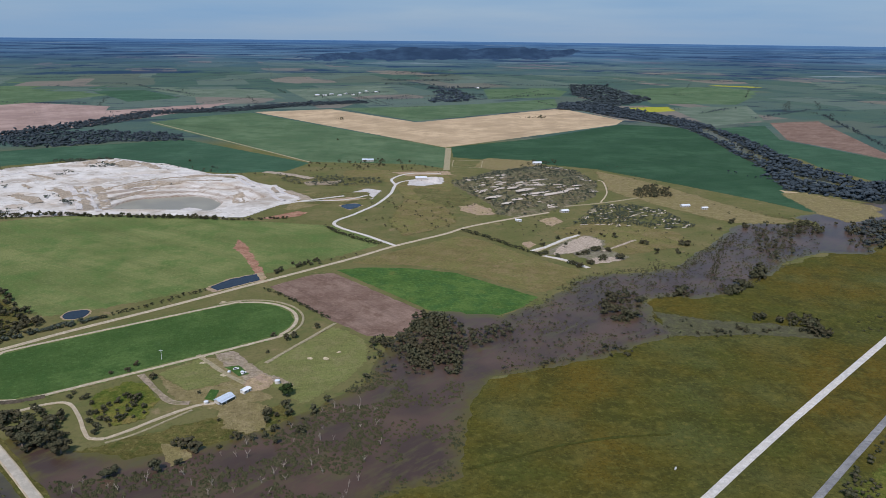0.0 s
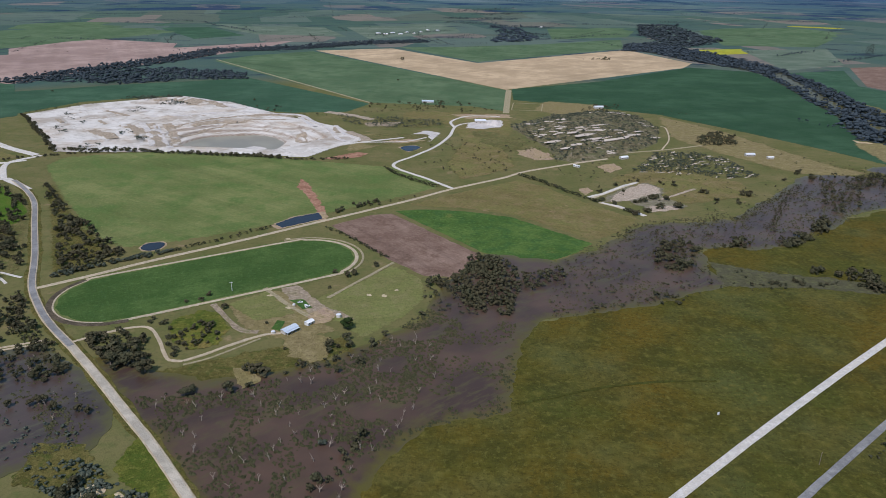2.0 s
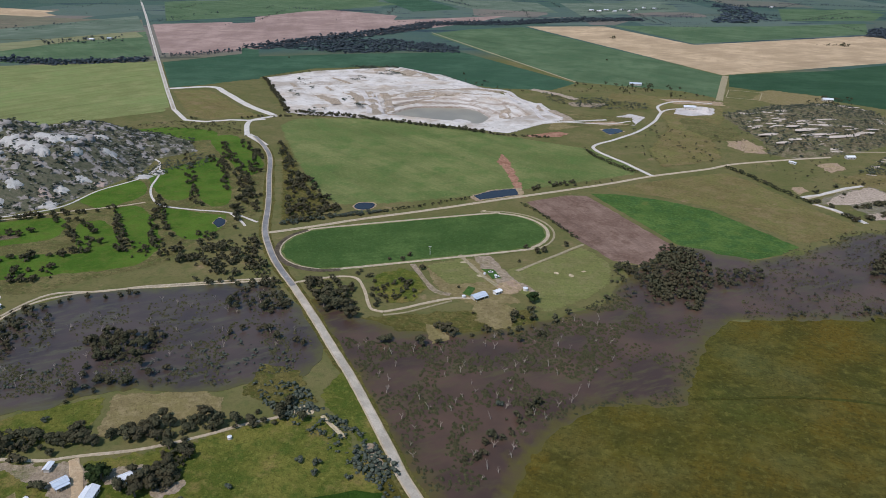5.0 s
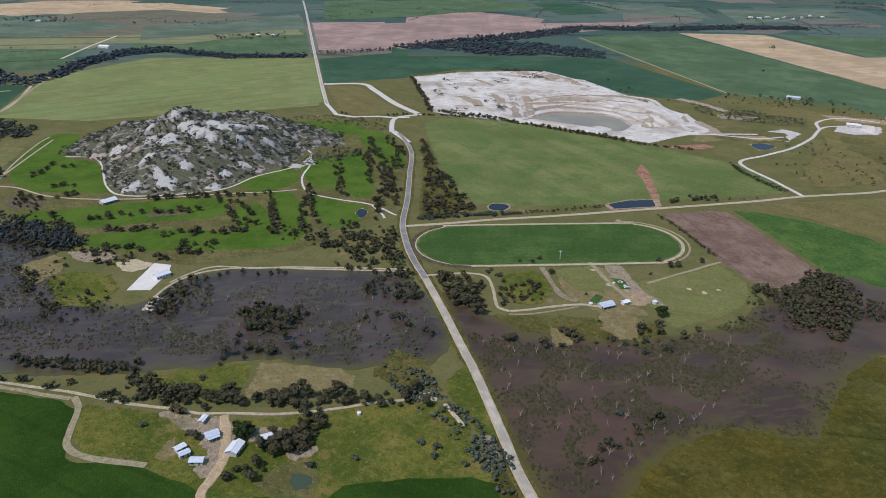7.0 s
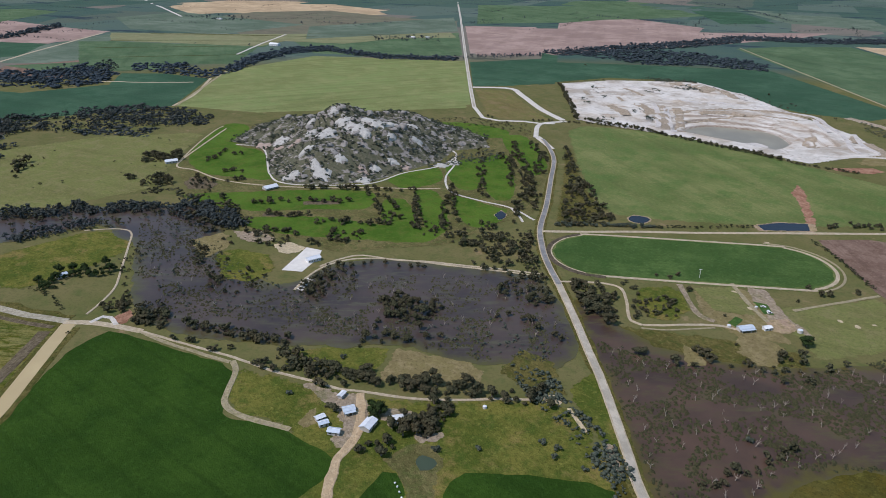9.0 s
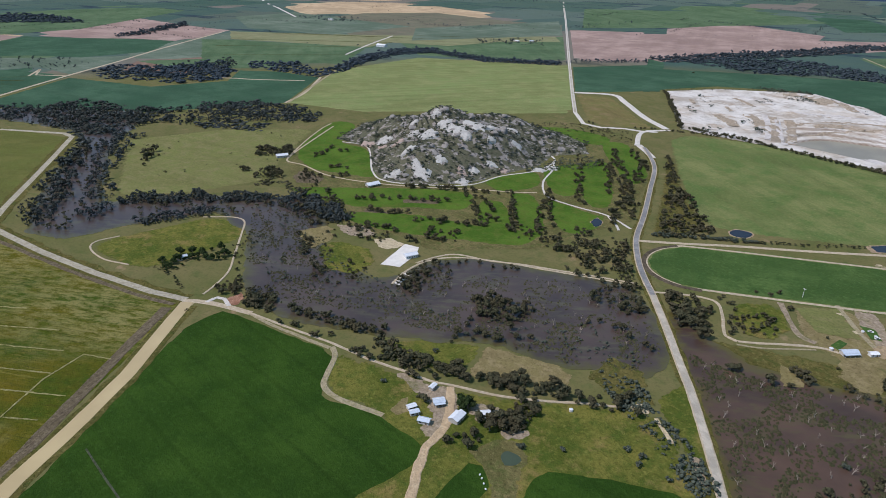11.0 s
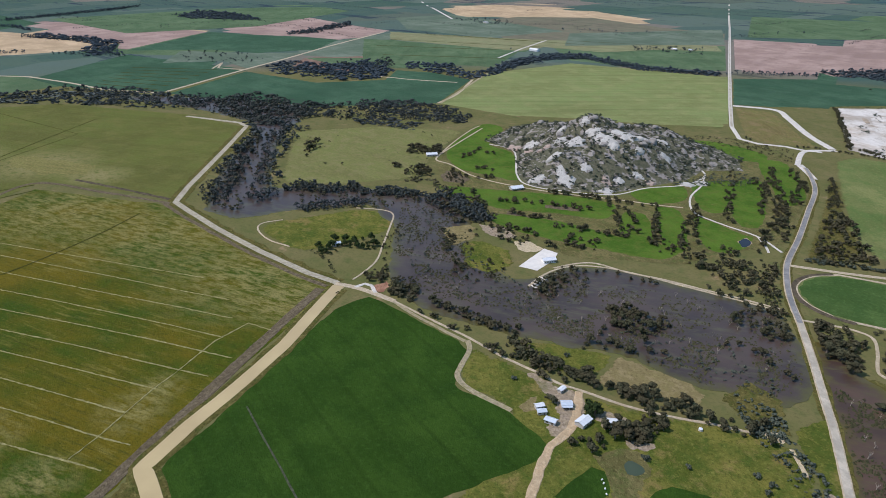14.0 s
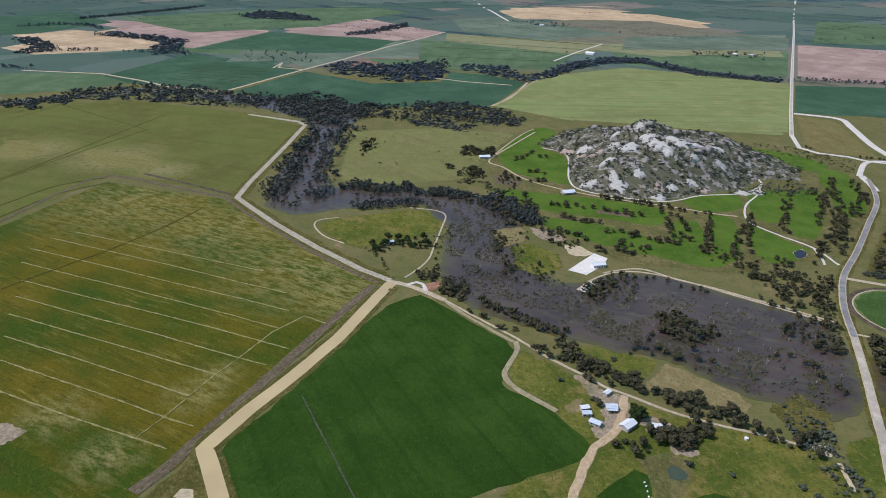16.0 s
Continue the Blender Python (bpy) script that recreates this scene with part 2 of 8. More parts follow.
# Leaf-strewn ground; its dark tone paints in the shade under the trees.
M["shaded_litter"] = field_mat("dark_leaf_litter", (58, 60, 50), (50, 54, 44), (66, 66, 54), patch=25)
M["marsh_dark"] = field_mat("boggy_drain_grass", (72, 70, 28), (66, 68, 28), patch=12)
M["gravel"] = field_mat("pale_gravel", (204, 198, 188), (192, 184, 172), (214, 208, 200), patch=14, amount=0.2)
M["gravel_tan"] = field_mat("tan_gravel", (184, 168, 142), (172, 156, 130), (196, 182, 158), patch=14, amount=0.25)
M["track"] = field_mat("sandy_track", (166, 154, 126), (152, 140, 112), (138, 130, 92), patch=10, amount=0.4)
M["asphalt"] = field_mat("worn_asphalt", (176, 167, 150), (184, 174, 157), (166, 158, 144), patch=25, amount=0.08)
M["asphalt_dark"] = field_mat("dark_asphalt", (132, 131, 129), (140, 138, 135), (122, 121, 120), patch=25, amount=0.2)
# Dark blue here paints cloud shade and haze onto the far forest.
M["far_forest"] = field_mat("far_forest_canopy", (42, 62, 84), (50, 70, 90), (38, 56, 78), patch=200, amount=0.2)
M["spoil"] = field_mat("brown_grey_spoil", (164, 149, 128), (146, 132, 113), (184, 170, 152), patch=12, amount=0.5)
M["crushed"] = field_mat("pale_crushed_yard", (198, 178, 160), (168, 152, 134), (122, 114, 88), patch=7, amount=0.6)
M["white_rock"] = field_mat("crushed_pale_rock", (206, 200, 194), (194, 186, 178), (180, 170, 160), patch=40, amount=0.25)


def water_mat(name, shallow, deep, rough, weed=None, gloss=0.32, shore=None):
    n = Nodes(name)
    col = n.mix(n.range(n.noise(45, 5), 0.4, 0.65), linear(*deep), linear(*shallow))
    if shore:
        far = n.add("ShaderNodeAttribute")
        far.attribute_name = "shore"
        edge = n.math("ADD", far.outputs["Fac"], n.range(n.noise(11, 6, rough=0.68), 0.3, 0.7, -7, 7))
        col = n.mix(n.range(edge, 0.0, 12.0, 1.0, 0), col, linear(*shore))
    if weed:
        beds = n.math("MULTIPLY", n.range(n.noise(38, 5, n.mapped(45, (0.4, 1, 0))), 0.38, 0.56), n.range(n.noise(6, 7, n.mapped(45, (0.3, 1, 0)), 0.72), 0.48, 0.6, 0, 0.85))
        col = n.mix(beds, col, linear(*weed))
    n.done(col, rough, n.noise(1.6, 2), 0.2, 0.1, gloss)
    return n.mat


M["swamp"] = water_mat("muddy_flood_water", (88, 69, 57), (68, 54, 47), 0.3, (82, 76, 50), 0.13, (84, 78, 36))
M["creek_water"] = water_mat("grey_creek_water", (78, 65, 58), (61, 51, 47), 0.28, (84, 80, 60), 0.24, (80, 76, 40))
M["pond"] = water_mat("dam_water", (34, 38, 46), (28, 32, 40), 0.2, None, 0.2)
M["green_pool"] = water_mat("dull_green_pool", (70, 80, 62), (60, 72, 56), 0.35, None, 0.2)
M["channel"] = water_mat("silty_channel_water", (184, 164, 120), (174, 154, 112), 0.2)
M["pit_water"] = water_mat("quarry_pond_water", (146, 140, 122), (132, 127, 112), 0.3, None, 0.1)


def leaf_mat(name, a, b, brown=0.5):
    n = Nodes(name)
    one = n.add("ShaderNodeObjectInfo").outputs["Random"]
    isl = [s for s in n.add("ShaderNodeNewGeometry").outputs if s.name == "Random Per Island"][0]
    col = n.mix(isl, linear(*a), linear(*b))
    col = n.mix(n.range(one, 0, 1, 0, 0.4), col, linear(56, 58, 40))
    col = n.mix(n.range(n.noise(0.9, 5, rough=0.75), 0.46, 0.62, 0, 0.6), col, tuple(v * 0.4 for v in linear(*a)[:3]) + (1.0,))
    col = n.mix(n.range(n.noise(1.3, 5, rough=0.75), 0.52, 0.66, 0, 0.4), col, tuple(v * 1.45 for v in linear(*b)[:3]) + (1.0,))
    col = n.mix(n.range(n.noise(17, 3), 0.42, 0.62, 0, brown), col, linear(82, 73, 56))
    return n.done(col, 0.95, n.noise(0.5, 4, rough=0.7), 0.8, 0.5, specular=0.03)


M["leaf"] = leaf_mat("eucalypt_leaves", (65, 67, 50), (95, 93, 70))
M["leaf_green"] = leaf_mat("green_leaves", (42, 58, 32), (62, 78, 42), 0.1)
# The next two leaf colours have blue-grey aerial haze put into them.
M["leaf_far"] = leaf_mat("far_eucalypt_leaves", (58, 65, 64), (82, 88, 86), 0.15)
M["leaf_hazed"] = leaf_mat("dark_far_leaves", (56, 66, 74), (78, 88, 95), 0.0)
M["scrub"] = leaf_mat("scrub_leaves", (72, 80, 70), (100, 106, 92), 0.0)
M["hill_scrub"] = leaf_mat("hill_scrub_leaves", (70, 78, 66), (97, 102, 88), 0.0)
M["hedge"] = leaf_mat("hedge_leaves", (50, 56, 38), (72, 74, 50))
M["reed"] = leaf_mat("reed_tufts", (70, 74, 52), (96, 94, 68), 0.2)


def bark_mat(name, a, b):
    n = Nodes(name)
    return n.done(n.mix(n.range(n.noise(0.5, 4), 0.3, 0.7), linear(*a), linear(*b)), 0.9, n.noise(0.15, 3), 0.5, 0.05)


M["bark"] = bark_mat("grey_bark", (110, 98, 86), (140, 128, 114))
M["dead"] = bark_mat("bleached_dead_wood", (140, 128, 114), (172, 160, 146))


def plain_mat(name, colour, rough=0.6, metal=0.0, stain=0.15, size=1.5):
    n = Nodes(name)
    a = linear(*colour)
    col = n.mix(n.range(n.noise(size, 4), 0.4, 0.75, 0, 1), a, tuple(v * (1 - stain) for v in a[:3]) + (1.0,))
    n.done(col, rough, n.noise(0.3, 2), 0.1, 0.02, 0.4)
    n.bsdf.inputs["Metallic"].default_value = metal
    return n.mat


M["iron"] = plain_mat("zinc_roof_sheet", (214, 217, 220), 0.45)
M["iron_blue"] = plain_mat("pale_blue_roof_sheet", (190, 200, 210), 0.45)
M["wall"] = plain_mat("painted_wall_board", (196, 190, 180), 0.8)
M["wall_dark"] = plain_mat("shaded_verandah_board", (110, 100, 92), 0.8)
M["glass"] = plain_mat("window_glass", (40, 46, 52), 0.1)
M["white"] = plain_mat("white_paint", (232, 232, 230), 0.5)
M["concrete"] = plain_mat("pale_concrete", (214, 208, 198), 0.85, size=6)
M["timber"] = plain_mat("weathered_timber", (128, 116, 102), 0.9)


from mathutils.geometry import delaunay_2d_cdt


# ---- shared shapes ----
def smooth(points, closed=False, step=6.0):
    """Catmull-Rom through a few points, sampled about every step metres."""
    pts = [Vector((p[0], p[1], 0)) for p in points]
    n, out = len(pts), []
    for i in range(n if closed else n - 1):
        b, c = pts[i], pts[(i + 1) % n]
        a = pts[i - 1] if closed or i else b * 2 - c
        d = pts[(i + 2) % n] if closed or i + 2 < n else c * 2 - b
        k = max(1, int((c - b).length / step))
        for j in range(k):
            t = j / k
            out.append(0.5 * (2 * b + (c - a) * t + (2 * a - 5 * b + 4 * c - d) * t * t + (3 * b - a - 3 * c + d) * t ** 3))
    return out if closed else out + [pts[-1]]


def straight(points, closed=True, step=8.0):
    pts = [Vector((p[0], p[1], 0)) for p in points]
    out = []
    for i in range(len(pts) if closed else len(pts) - 1):
        b, c = pts[i], pts[(i + 1) % len(pts)]
        k = max(1, int((c - b).length / step))
        out += [b.lerp(c, j / k) for j in range(k)]
    return out if closed else out + [pts[-1]]


def far_rise(x, y):
    """The plain climbs to the line of the horizon at the rim of the world."""
    r = math.hypot(x, y)
    return 0.0 if r < 3600 else 224 * ((min(r, 4760) - 3600) / 1160) ** 2


def link_mesh(name, bm, material, parent=None):
    me = bpy.data.meshes.new(name)
    bm.to_mesh(me)
    bm.free()
    for m in material if isinstance(material, (list, tuple)) else [material]:
        me.materials.append(m)
    ob = new(name, me)
    if parent:
        ob.parent = parent
    return ob


def part(name, bm, material, parent, label=""):
    ob = link_mesh(name, bm, material, parent)
    if label:
        ob["label"] = label
    return ob


LAID = []


def layer(points):
    """Height of a new sheet: 4 mm above whatever lies under its bounds."""
    xs, ys = [p[0] for p in points], [p[1] for p in points]
    box = (min(xs) - 12, min(ys) - 12, max(xs) + 12, max(ys) + 12)
    z = 0.05
    for b, h in LAID:
        if b[0] < box[2] and box[0] < b[2] and b[1] < box[3] and box[1] < b[3]:
            z = max(z, h)
    LAID.append((box, z + 0.004))
    return z + 0.004


LOOSE = ("wet_sedge", "bare_dirt", "dry_grass", "pale_olive_pasture", "house_paddock_grass", "marsh_margin", "golf_rough", "red_earth", "grey_stony_yard", "pinkish_bare_earth", "pale_bare_sand", "crushed_pale_rock", "pasture", "bleached_bank_grass", "paddock_grass")
THINNED = {}


def thinned(material, reach):
    """The same ground cover growing thin and patchy towards its edge."""
    key = (material.name, round(reach, 1))
    if key not in THINNED:
        m = material.copy()
        m.name = material.name + "_thinning"
        tree = m.node_tree
        far = tree.nodes.new("ShaderNodeAttribute")
        far.attribute_name = "shore"
        at = tree.nodes.new("ShaderNodeNewGeometry")
        grain = tree.nodes.new("ShaderNodeTexNoise")
        grain.inputs["Scale"].default_value, grain.inputs["Detail"].default_value, grain.inputs["Roughness"].default_value = 0.22, 6, 0.7
        cover = tree.nodes.new("ShaderNodeMath")
        cover.operation = "MULTIPLY_ADD"
        cover.inputs[1].default_value = reach * 3.0
        edge = tree.nodes.new("ShaderNodeMapRange")
        for name, value in (("From Min", reach * 2.2), ("From Max", reach * 2.2 + 0.01)):
            edge.inputs[name].default_value = value
        tree.links.new(at.outputs["Position"], grain.inputs["Vector"])
        tree.links.new(grain.outputs["Fac"], cover.inputs[0])
        tree.links.new(far.outputs["Fac"], cover.inputs[2])
        tree.links.new(cover.outputs[0], edge.inputs["Value"])
        tree.links.new(edge.outputs["Result"], tree.nodes["Principled BSDF"].inputs["Alpha"])
        THINNED[key] = m
    return THINNED[key]


def area_of(points):
    return abs(sum(points[k - 1][0] * points[k][1] - points[k][0] * points[k - 1][1] for k in range(len(points)))) / 2


def patch(name, points, material, label, category="field", ragged=2.2, grain=11.0, curve=False, step=4.0, level=None, kind="structure", inner=0.0):
    """A field, bank or water sheet with its own edge, a little above the ground."""
    z = layer(points) if level is None else level
    edge = smooth(points, True, step) if curve else straight(points, True, step)
    ring = []
    for p in edge:
        q = p.copy()
        if ragged:
            q += Vector((noise.noise(p / grain), noise.noise(p / grain + Vector((31, 7, 0))), 0)) * ragged
            q += Vector((noise.noise(p / grain * 3.7), noise.noise(p / grain * 3.7 + Vector((5, 17, 0))), 0)) * ragged * 0.45
        ring.append(Vector((q.x, q.y)))
    more = []
    size = math.sqrt(area_of(points))
    loose = material.name in LOOSE and size < 400 and not inner and math.hypot(*points[0][:2]) < 1600
    if loose:
        inner = max(2.0, size / 16)
        material = thinned(material, max(1.0, min(7.0, round(size * 0.06))))
    if inner:
        ends = np.array([v[:] for v in ring])
        for x in np.arange(ends[:, 0].min(), ends[:, 0].max(), inner):
            for y in np.arange(ends[:, 1].min(), ends[:, 1].max(), inner):
                if math.hypot(x, y) < 1500 and inside(points, x, y) and np.hypot(ends[:, 0] - x, ends[:, 1] - y).min() > inner * 0.6:
                    more.append(Vector((x, y)))
    flat, _, tris, _, _, _ = delaunay_2d_cdt(ring + more, [], [list(range(len(ring)))], 1, 0.01)
    bm = bmesh.new()
    shore = bm.verts.layers.float.new("shore")
    top = [bm.verts.new((v.x, v.y, z + far_rise(v.x, v.y))) for v in flat]
    for t in tris:
        f = bm.faces.new([top[k] for k in t])
        f.normal_update()
        if f.normal.z < 0:
            f.normal_flip()
    if inner:
        for v in top:
            v[shore] = np.hypot(ends[:, 0] - v.co.x, ends[:, 1] - v.co.y).min()
    rim = [e for e in bm.edges if len(e.link_faces) == 1]
    made = bmesh.ops.extrude_edge_only(bm, edges=rim) if not loose else {"geom": []}
    for v in made["geom"]:
        if isinstance(v, bmesh.types.BMVert):
            v.co.z -= 0.5
    for v in [v for v in bm.verts if not v.link_faces]:
        bm.verts.remove(v)
    return tagged(link_mesh(name, bm, material), label, category, kind=kind)


ROADS = []


def ribbon(name, points, width, material, label, category="road", wobble=0.12, rise=0.0, curve=True, step=4.0, closed=False, drape=False, grain=15.0):
    """A road or track: a raised strip with sloping shoulders along a line."""
    z = layer(points) + 0.15 + rise
    line = smooth(points, closed, step) if curve else straight(points, closed, step)
    ROADS.append((line[::2], width))
    bm = bmesh.new()
    rows, n = [], len(line)
    for i, p in enumerate(line):
        a = line[(i - 1) % n] if closed or i else line[0]
        b = line[(i + 1) % n] if closed or i < n - 1 else line[-1]
        t = (b - a).normalized()
        s = Vector((-t.y, t.x, 0))
        row = []
        for u, drop in ((-0.62, 0.7 + rise), (-0.5, 0.0), (0.5, 0.0), (0.62, 0.7 + rise)):
            w = width * (1 + wobble * noise.noise(Vector((p.x / grain, p.y / grain, u * 4))))
            q = p + s * (u * w)
            row.append(bm.verts.new((q.x, q.y, z - drop + (surface(q.x, q.y) if drape else far_rise(q.x, q.y)))))
        rows.append(row)
    for i in range(n if closed else n - 1):
        a, b = rows[i], rows[(i + 1) % n]
        for k in range(3):
            bm.faces.new((a[k], b[k], b[k + 1], a[k + 1]))
    bmesh.ops.recalc_face_normals(bm, faces=bm.faces)
    if sum(f.normal.z for f in bm.faces) < 0:
        bmesh.ops.reverse_faces(bm, faces=bm.faces)
    return tagged(link_mesh(name, bm, material), label, category, kind="structure")


def inside(poly, x, y):
    hit, n = False, len(poly)
    for i in range(n):
        (x1, y1), (x2, y2) = poly[i][:2], poly[(i + 1) % n][:2]
        if (y1 > y) != (y2 > y) and x < (x2 - x1) * (y - y1) / (y2 - y1) + x1:
            hit = not hit
    return hit


# ---- ground ----
QUARRY = [(-882, 1214), (-663, 954), (-571, 963), (-476, 979), (-378, 976), (-285, 971), (-258, 1037), (-225, 1093), (-285, 1183), (-392, 1257), (-563, 1396), (-743, 1401), (-831, 1328)]
PIT_CENTRE, PIT_AXIS = Vector((-444, 1101)), radians(6)
QUARRY_MID = Vector((sum(p[0] for p in QUARRY) / len(QUARRY), sum(p[1] for p in QUARRY) / len(QUARRY)))
QUARRY_IN = [tuple(QUARRY_MID + (Vector(p) - QUARRY_MID) * 0.80) for p in QUARRY]


def true_place(n):
    """Place on the level plain that a point of the rising rim stands for, so that far fields keep their true proportions."""
    high = n.add("ShaderNodeSeparateXYZ")
    n.link(n.place, high.inputs["Vector"])
    k = n.math("DIVIDE", 268.0, n.math("MAXIMUM", n.math("SUBTRACT", 268.0, high.outputs["Z"]), 20.0))
    far = n.add("ShaderNodeVectorMath")
    far.operation = "SCALE"
    n.link(n.mapped(0, (1, 1, 0)), far.inputs[0])
    n.link(k, far.inputs["Scale"])
    return far.outputs["Vector"]


def plain_colours(n, place):
    """Patchwork of far fields with dark lines of trees between them, blue-grey haze painted into the colours."""
    at = n.mapped(20, (1, 0.6, 0), place)
    tone = n.add("ShaderNodeSeparateColor")
    cells = []
    for feature in ("F1", "DISTANCE_TO_EDGE"):
        cell = n.add("ShaderNodeTexVoronoi")
        cell.feature = feature
        if feature == "F1":
            cell.distance = "CHEBYCHEV"
        cell.inputs["Scale"].default_value = 1.0 / 330
        cell.inputs["Randomness"].default_value = 0.85
        n.link(at, cell.inputs["Vector"])
        cells.append(cell)
    n.link(cells[0].outputs["Color"], tone.inputs["Color"])
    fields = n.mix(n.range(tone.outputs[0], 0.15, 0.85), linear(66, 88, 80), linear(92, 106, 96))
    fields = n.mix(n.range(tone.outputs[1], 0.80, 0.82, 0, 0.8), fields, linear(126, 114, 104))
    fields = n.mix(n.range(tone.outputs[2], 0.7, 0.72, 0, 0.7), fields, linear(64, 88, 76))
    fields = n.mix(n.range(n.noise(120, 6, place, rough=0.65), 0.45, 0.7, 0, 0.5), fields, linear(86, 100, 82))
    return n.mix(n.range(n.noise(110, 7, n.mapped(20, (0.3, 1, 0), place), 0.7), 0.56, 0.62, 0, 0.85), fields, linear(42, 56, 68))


def ground_material():
    n = Nodes("grazed_plain")
    near = n.mix(n.range(n.noise(60, 6, rough=0.62), 0.38, 0.64), linear(96, 96, 56), linear(112, 104, 68))
    near = n.mix(n.range(n.noise(16, 6, rough=0.65), 0.5, 0.7, 0, 0.8), near, linear(80, 90, 48))
    near = n.mix(n.range(n.noise(30, 7, rough=0.68), 0.62, 0.72, 0, 0.75), near, linear(146, 124, 96))
    far = n.add("ShaderNodeVectorMath")
    far.operation = "LENGTH"
    n.link(n.place, far.inputs[0])
    # Field colours beyond 1.7 km come with distance haze already tinted in.
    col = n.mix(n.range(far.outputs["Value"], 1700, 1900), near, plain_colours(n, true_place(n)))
    col = n.mix(n.range(n.noise(3.2, 5, rough=0.7), 0.5, 0.75, 0, 0.5), col, linear(58, 62, 36))
    return n.done(col, 0.95, n.noise(1.1, 4), 0.6, 0.6, 0.06)


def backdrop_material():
    """The last of the plain: field patches and bands of forest, painted haze bluer with every kilometre."""
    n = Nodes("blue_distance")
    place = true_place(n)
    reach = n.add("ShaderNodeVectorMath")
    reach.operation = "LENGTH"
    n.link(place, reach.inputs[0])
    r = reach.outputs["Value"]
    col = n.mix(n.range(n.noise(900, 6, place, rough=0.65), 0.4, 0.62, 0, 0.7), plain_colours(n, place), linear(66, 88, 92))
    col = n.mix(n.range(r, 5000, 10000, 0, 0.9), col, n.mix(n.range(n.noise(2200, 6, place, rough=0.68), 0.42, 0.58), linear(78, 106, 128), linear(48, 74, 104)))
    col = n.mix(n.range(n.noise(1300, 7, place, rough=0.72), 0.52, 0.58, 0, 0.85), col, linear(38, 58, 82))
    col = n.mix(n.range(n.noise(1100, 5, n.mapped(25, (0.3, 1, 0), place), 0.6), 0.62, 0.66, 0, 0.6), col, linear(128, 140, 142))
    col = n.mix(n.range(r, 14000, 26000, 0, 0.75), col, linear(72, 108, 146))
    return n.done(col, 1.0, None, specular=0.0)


def sheet(name, radii, material, seg, label, category):
    verts, faces = [], []
    for r in radii:
        for k in range(seg):
            a = 2 * math.pi * k / seg
            x, y = r * math.cos(a), r * math.sin(a)
            verts.append((x, y, -34 if r < 1700 and inside(QUARRY_IN, x, y) else far_rise(x, y)))
    for i in range(len(radii) - 1):
        a, b = i * seg, (i + 1) * seg
        for k in range(seg):
            m = (k + 1) % seg
            faces.append((a + k, b + k, b + m, a + m))
    if radii[0] < 1:
        faces.append(list(range(seg)))
    me = bpy.data.meshes.new(name)
    me.from_pydata(verts, [], faces)
    me.materials.append(material)
    me.shade_smooth()
    return tagged(new(name, me), label, category, kind="structure")


def build_ground():
    radii = [0.5] + list(range(25, 1700, 25))
    while radii[-1] < 4120:
        radii.append(min(4130, radii[-1] * 1.035))
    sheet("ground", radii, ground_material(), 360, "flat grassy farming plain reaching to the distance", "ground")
    sheet("backdrop", [4130 + 20 * k for k in range(31)] + [4750], backdrop_material(), 360, "distant plain at the horizon with blue haze painted in", "backdrop")


build_ground()


# ---- fields ----
def field(points, material, label, **more):
    return patch("field", points, M[material], label, **more)


field([(-631, 874), (-634, 927), (-527, 978), (-416, 976), (-281, 958), (-158, 936), (-143, 936), (-64, 850), (-106, 803), (-152, 757), (-238, 677), (-310, 621), (-369, 588), (-431, 637), (-531, 751)], "paddock", "grazed olive green paddock beside the quarry")
field([(-179, 684), (-144, 723), (-121, 731), (-14, 616), (-37, 563), (-65, 562), (-99, 593)], "soil", "ploughed brown field with bare soil", ragged=1.5)
field([(-118, 741), (-84, 751), (-34, 749), (15, 734), (96, 662), (78, 634), (53, 613), (34, 612), (-12, 623)], "bright", "lush bright green crop field beside the marsh", ragged=1.5)
field([(-118, 763), (-54, 825), (29, 900), (108, 801), (163, 746), (131, 696), (99, 663), (17, 739), (-35, 755), (-85, 757)], "pasture", "olive brown fallow pasture")
field([(20, 1511), (17, 1662), (233, 1815), (537, 2154), (700, 2080), (702, 1882), (678, 1648), (664, 1480), (652, 1367), (612, 1235), (590, 1190), (606, 1097), (594, 1035), (569, 1024), (514, 1116), (421, 1241), (303, 1385), (211, 1434)], "crop_east", "broad dark green wheat field")
field([(-642, 2395), (-399, 2517), (-83, 2149), (428, 2629), (570, 2258), (517, 2137), (4, 1651)], "straw", "V shaped field of pale dry stubble")
field([(-863, 2061), (-791, 2228), (-647, 2376), (4, 1642), (-1, 1381), (-65, 1423), (-277, 1434)], "crop_mid", "half grown green crop field")
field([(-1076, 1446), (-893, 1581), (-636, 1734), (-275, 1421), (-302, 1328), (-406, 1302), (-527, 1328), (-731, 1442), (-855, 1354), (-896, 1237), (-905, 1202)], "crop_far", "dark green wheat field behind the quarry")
field([(-1754, 1851), (-1469, 2170), (-1101, 2420), (-807, 2734), (-845, 2439), (-971, 2043), (-1096, 1773), (-1120, 1583), (-1284, 1385)], "soil_pink", "pinkish bare fallow field")
field([(-381, 2561), (-85, 2178), (424, 2669), (470, 3054), (152, 2793), (-165, 2622)], "crop_mid", "green crop wedge behind the stubble")
field([(605, 2661), (862, 2749), (843, 2587), (622, 2476)], "canola", "flowering yellow canola strip")
field([(1338, 3796), (1608, 3647), (1575, 3565), (1371, 3687)], "canola", "flowering yellow canola strip")
field([(1026, 2234), (1210, 2297), (1015, 1582), (986, 1535), (899, 1845)], "soil", "dark brown tilled field")
field([(-1726, 3400), (-1546, 3507), (-1072, 2905), (-1208, 2719)], "crop_far", "narrow dark green crop field")
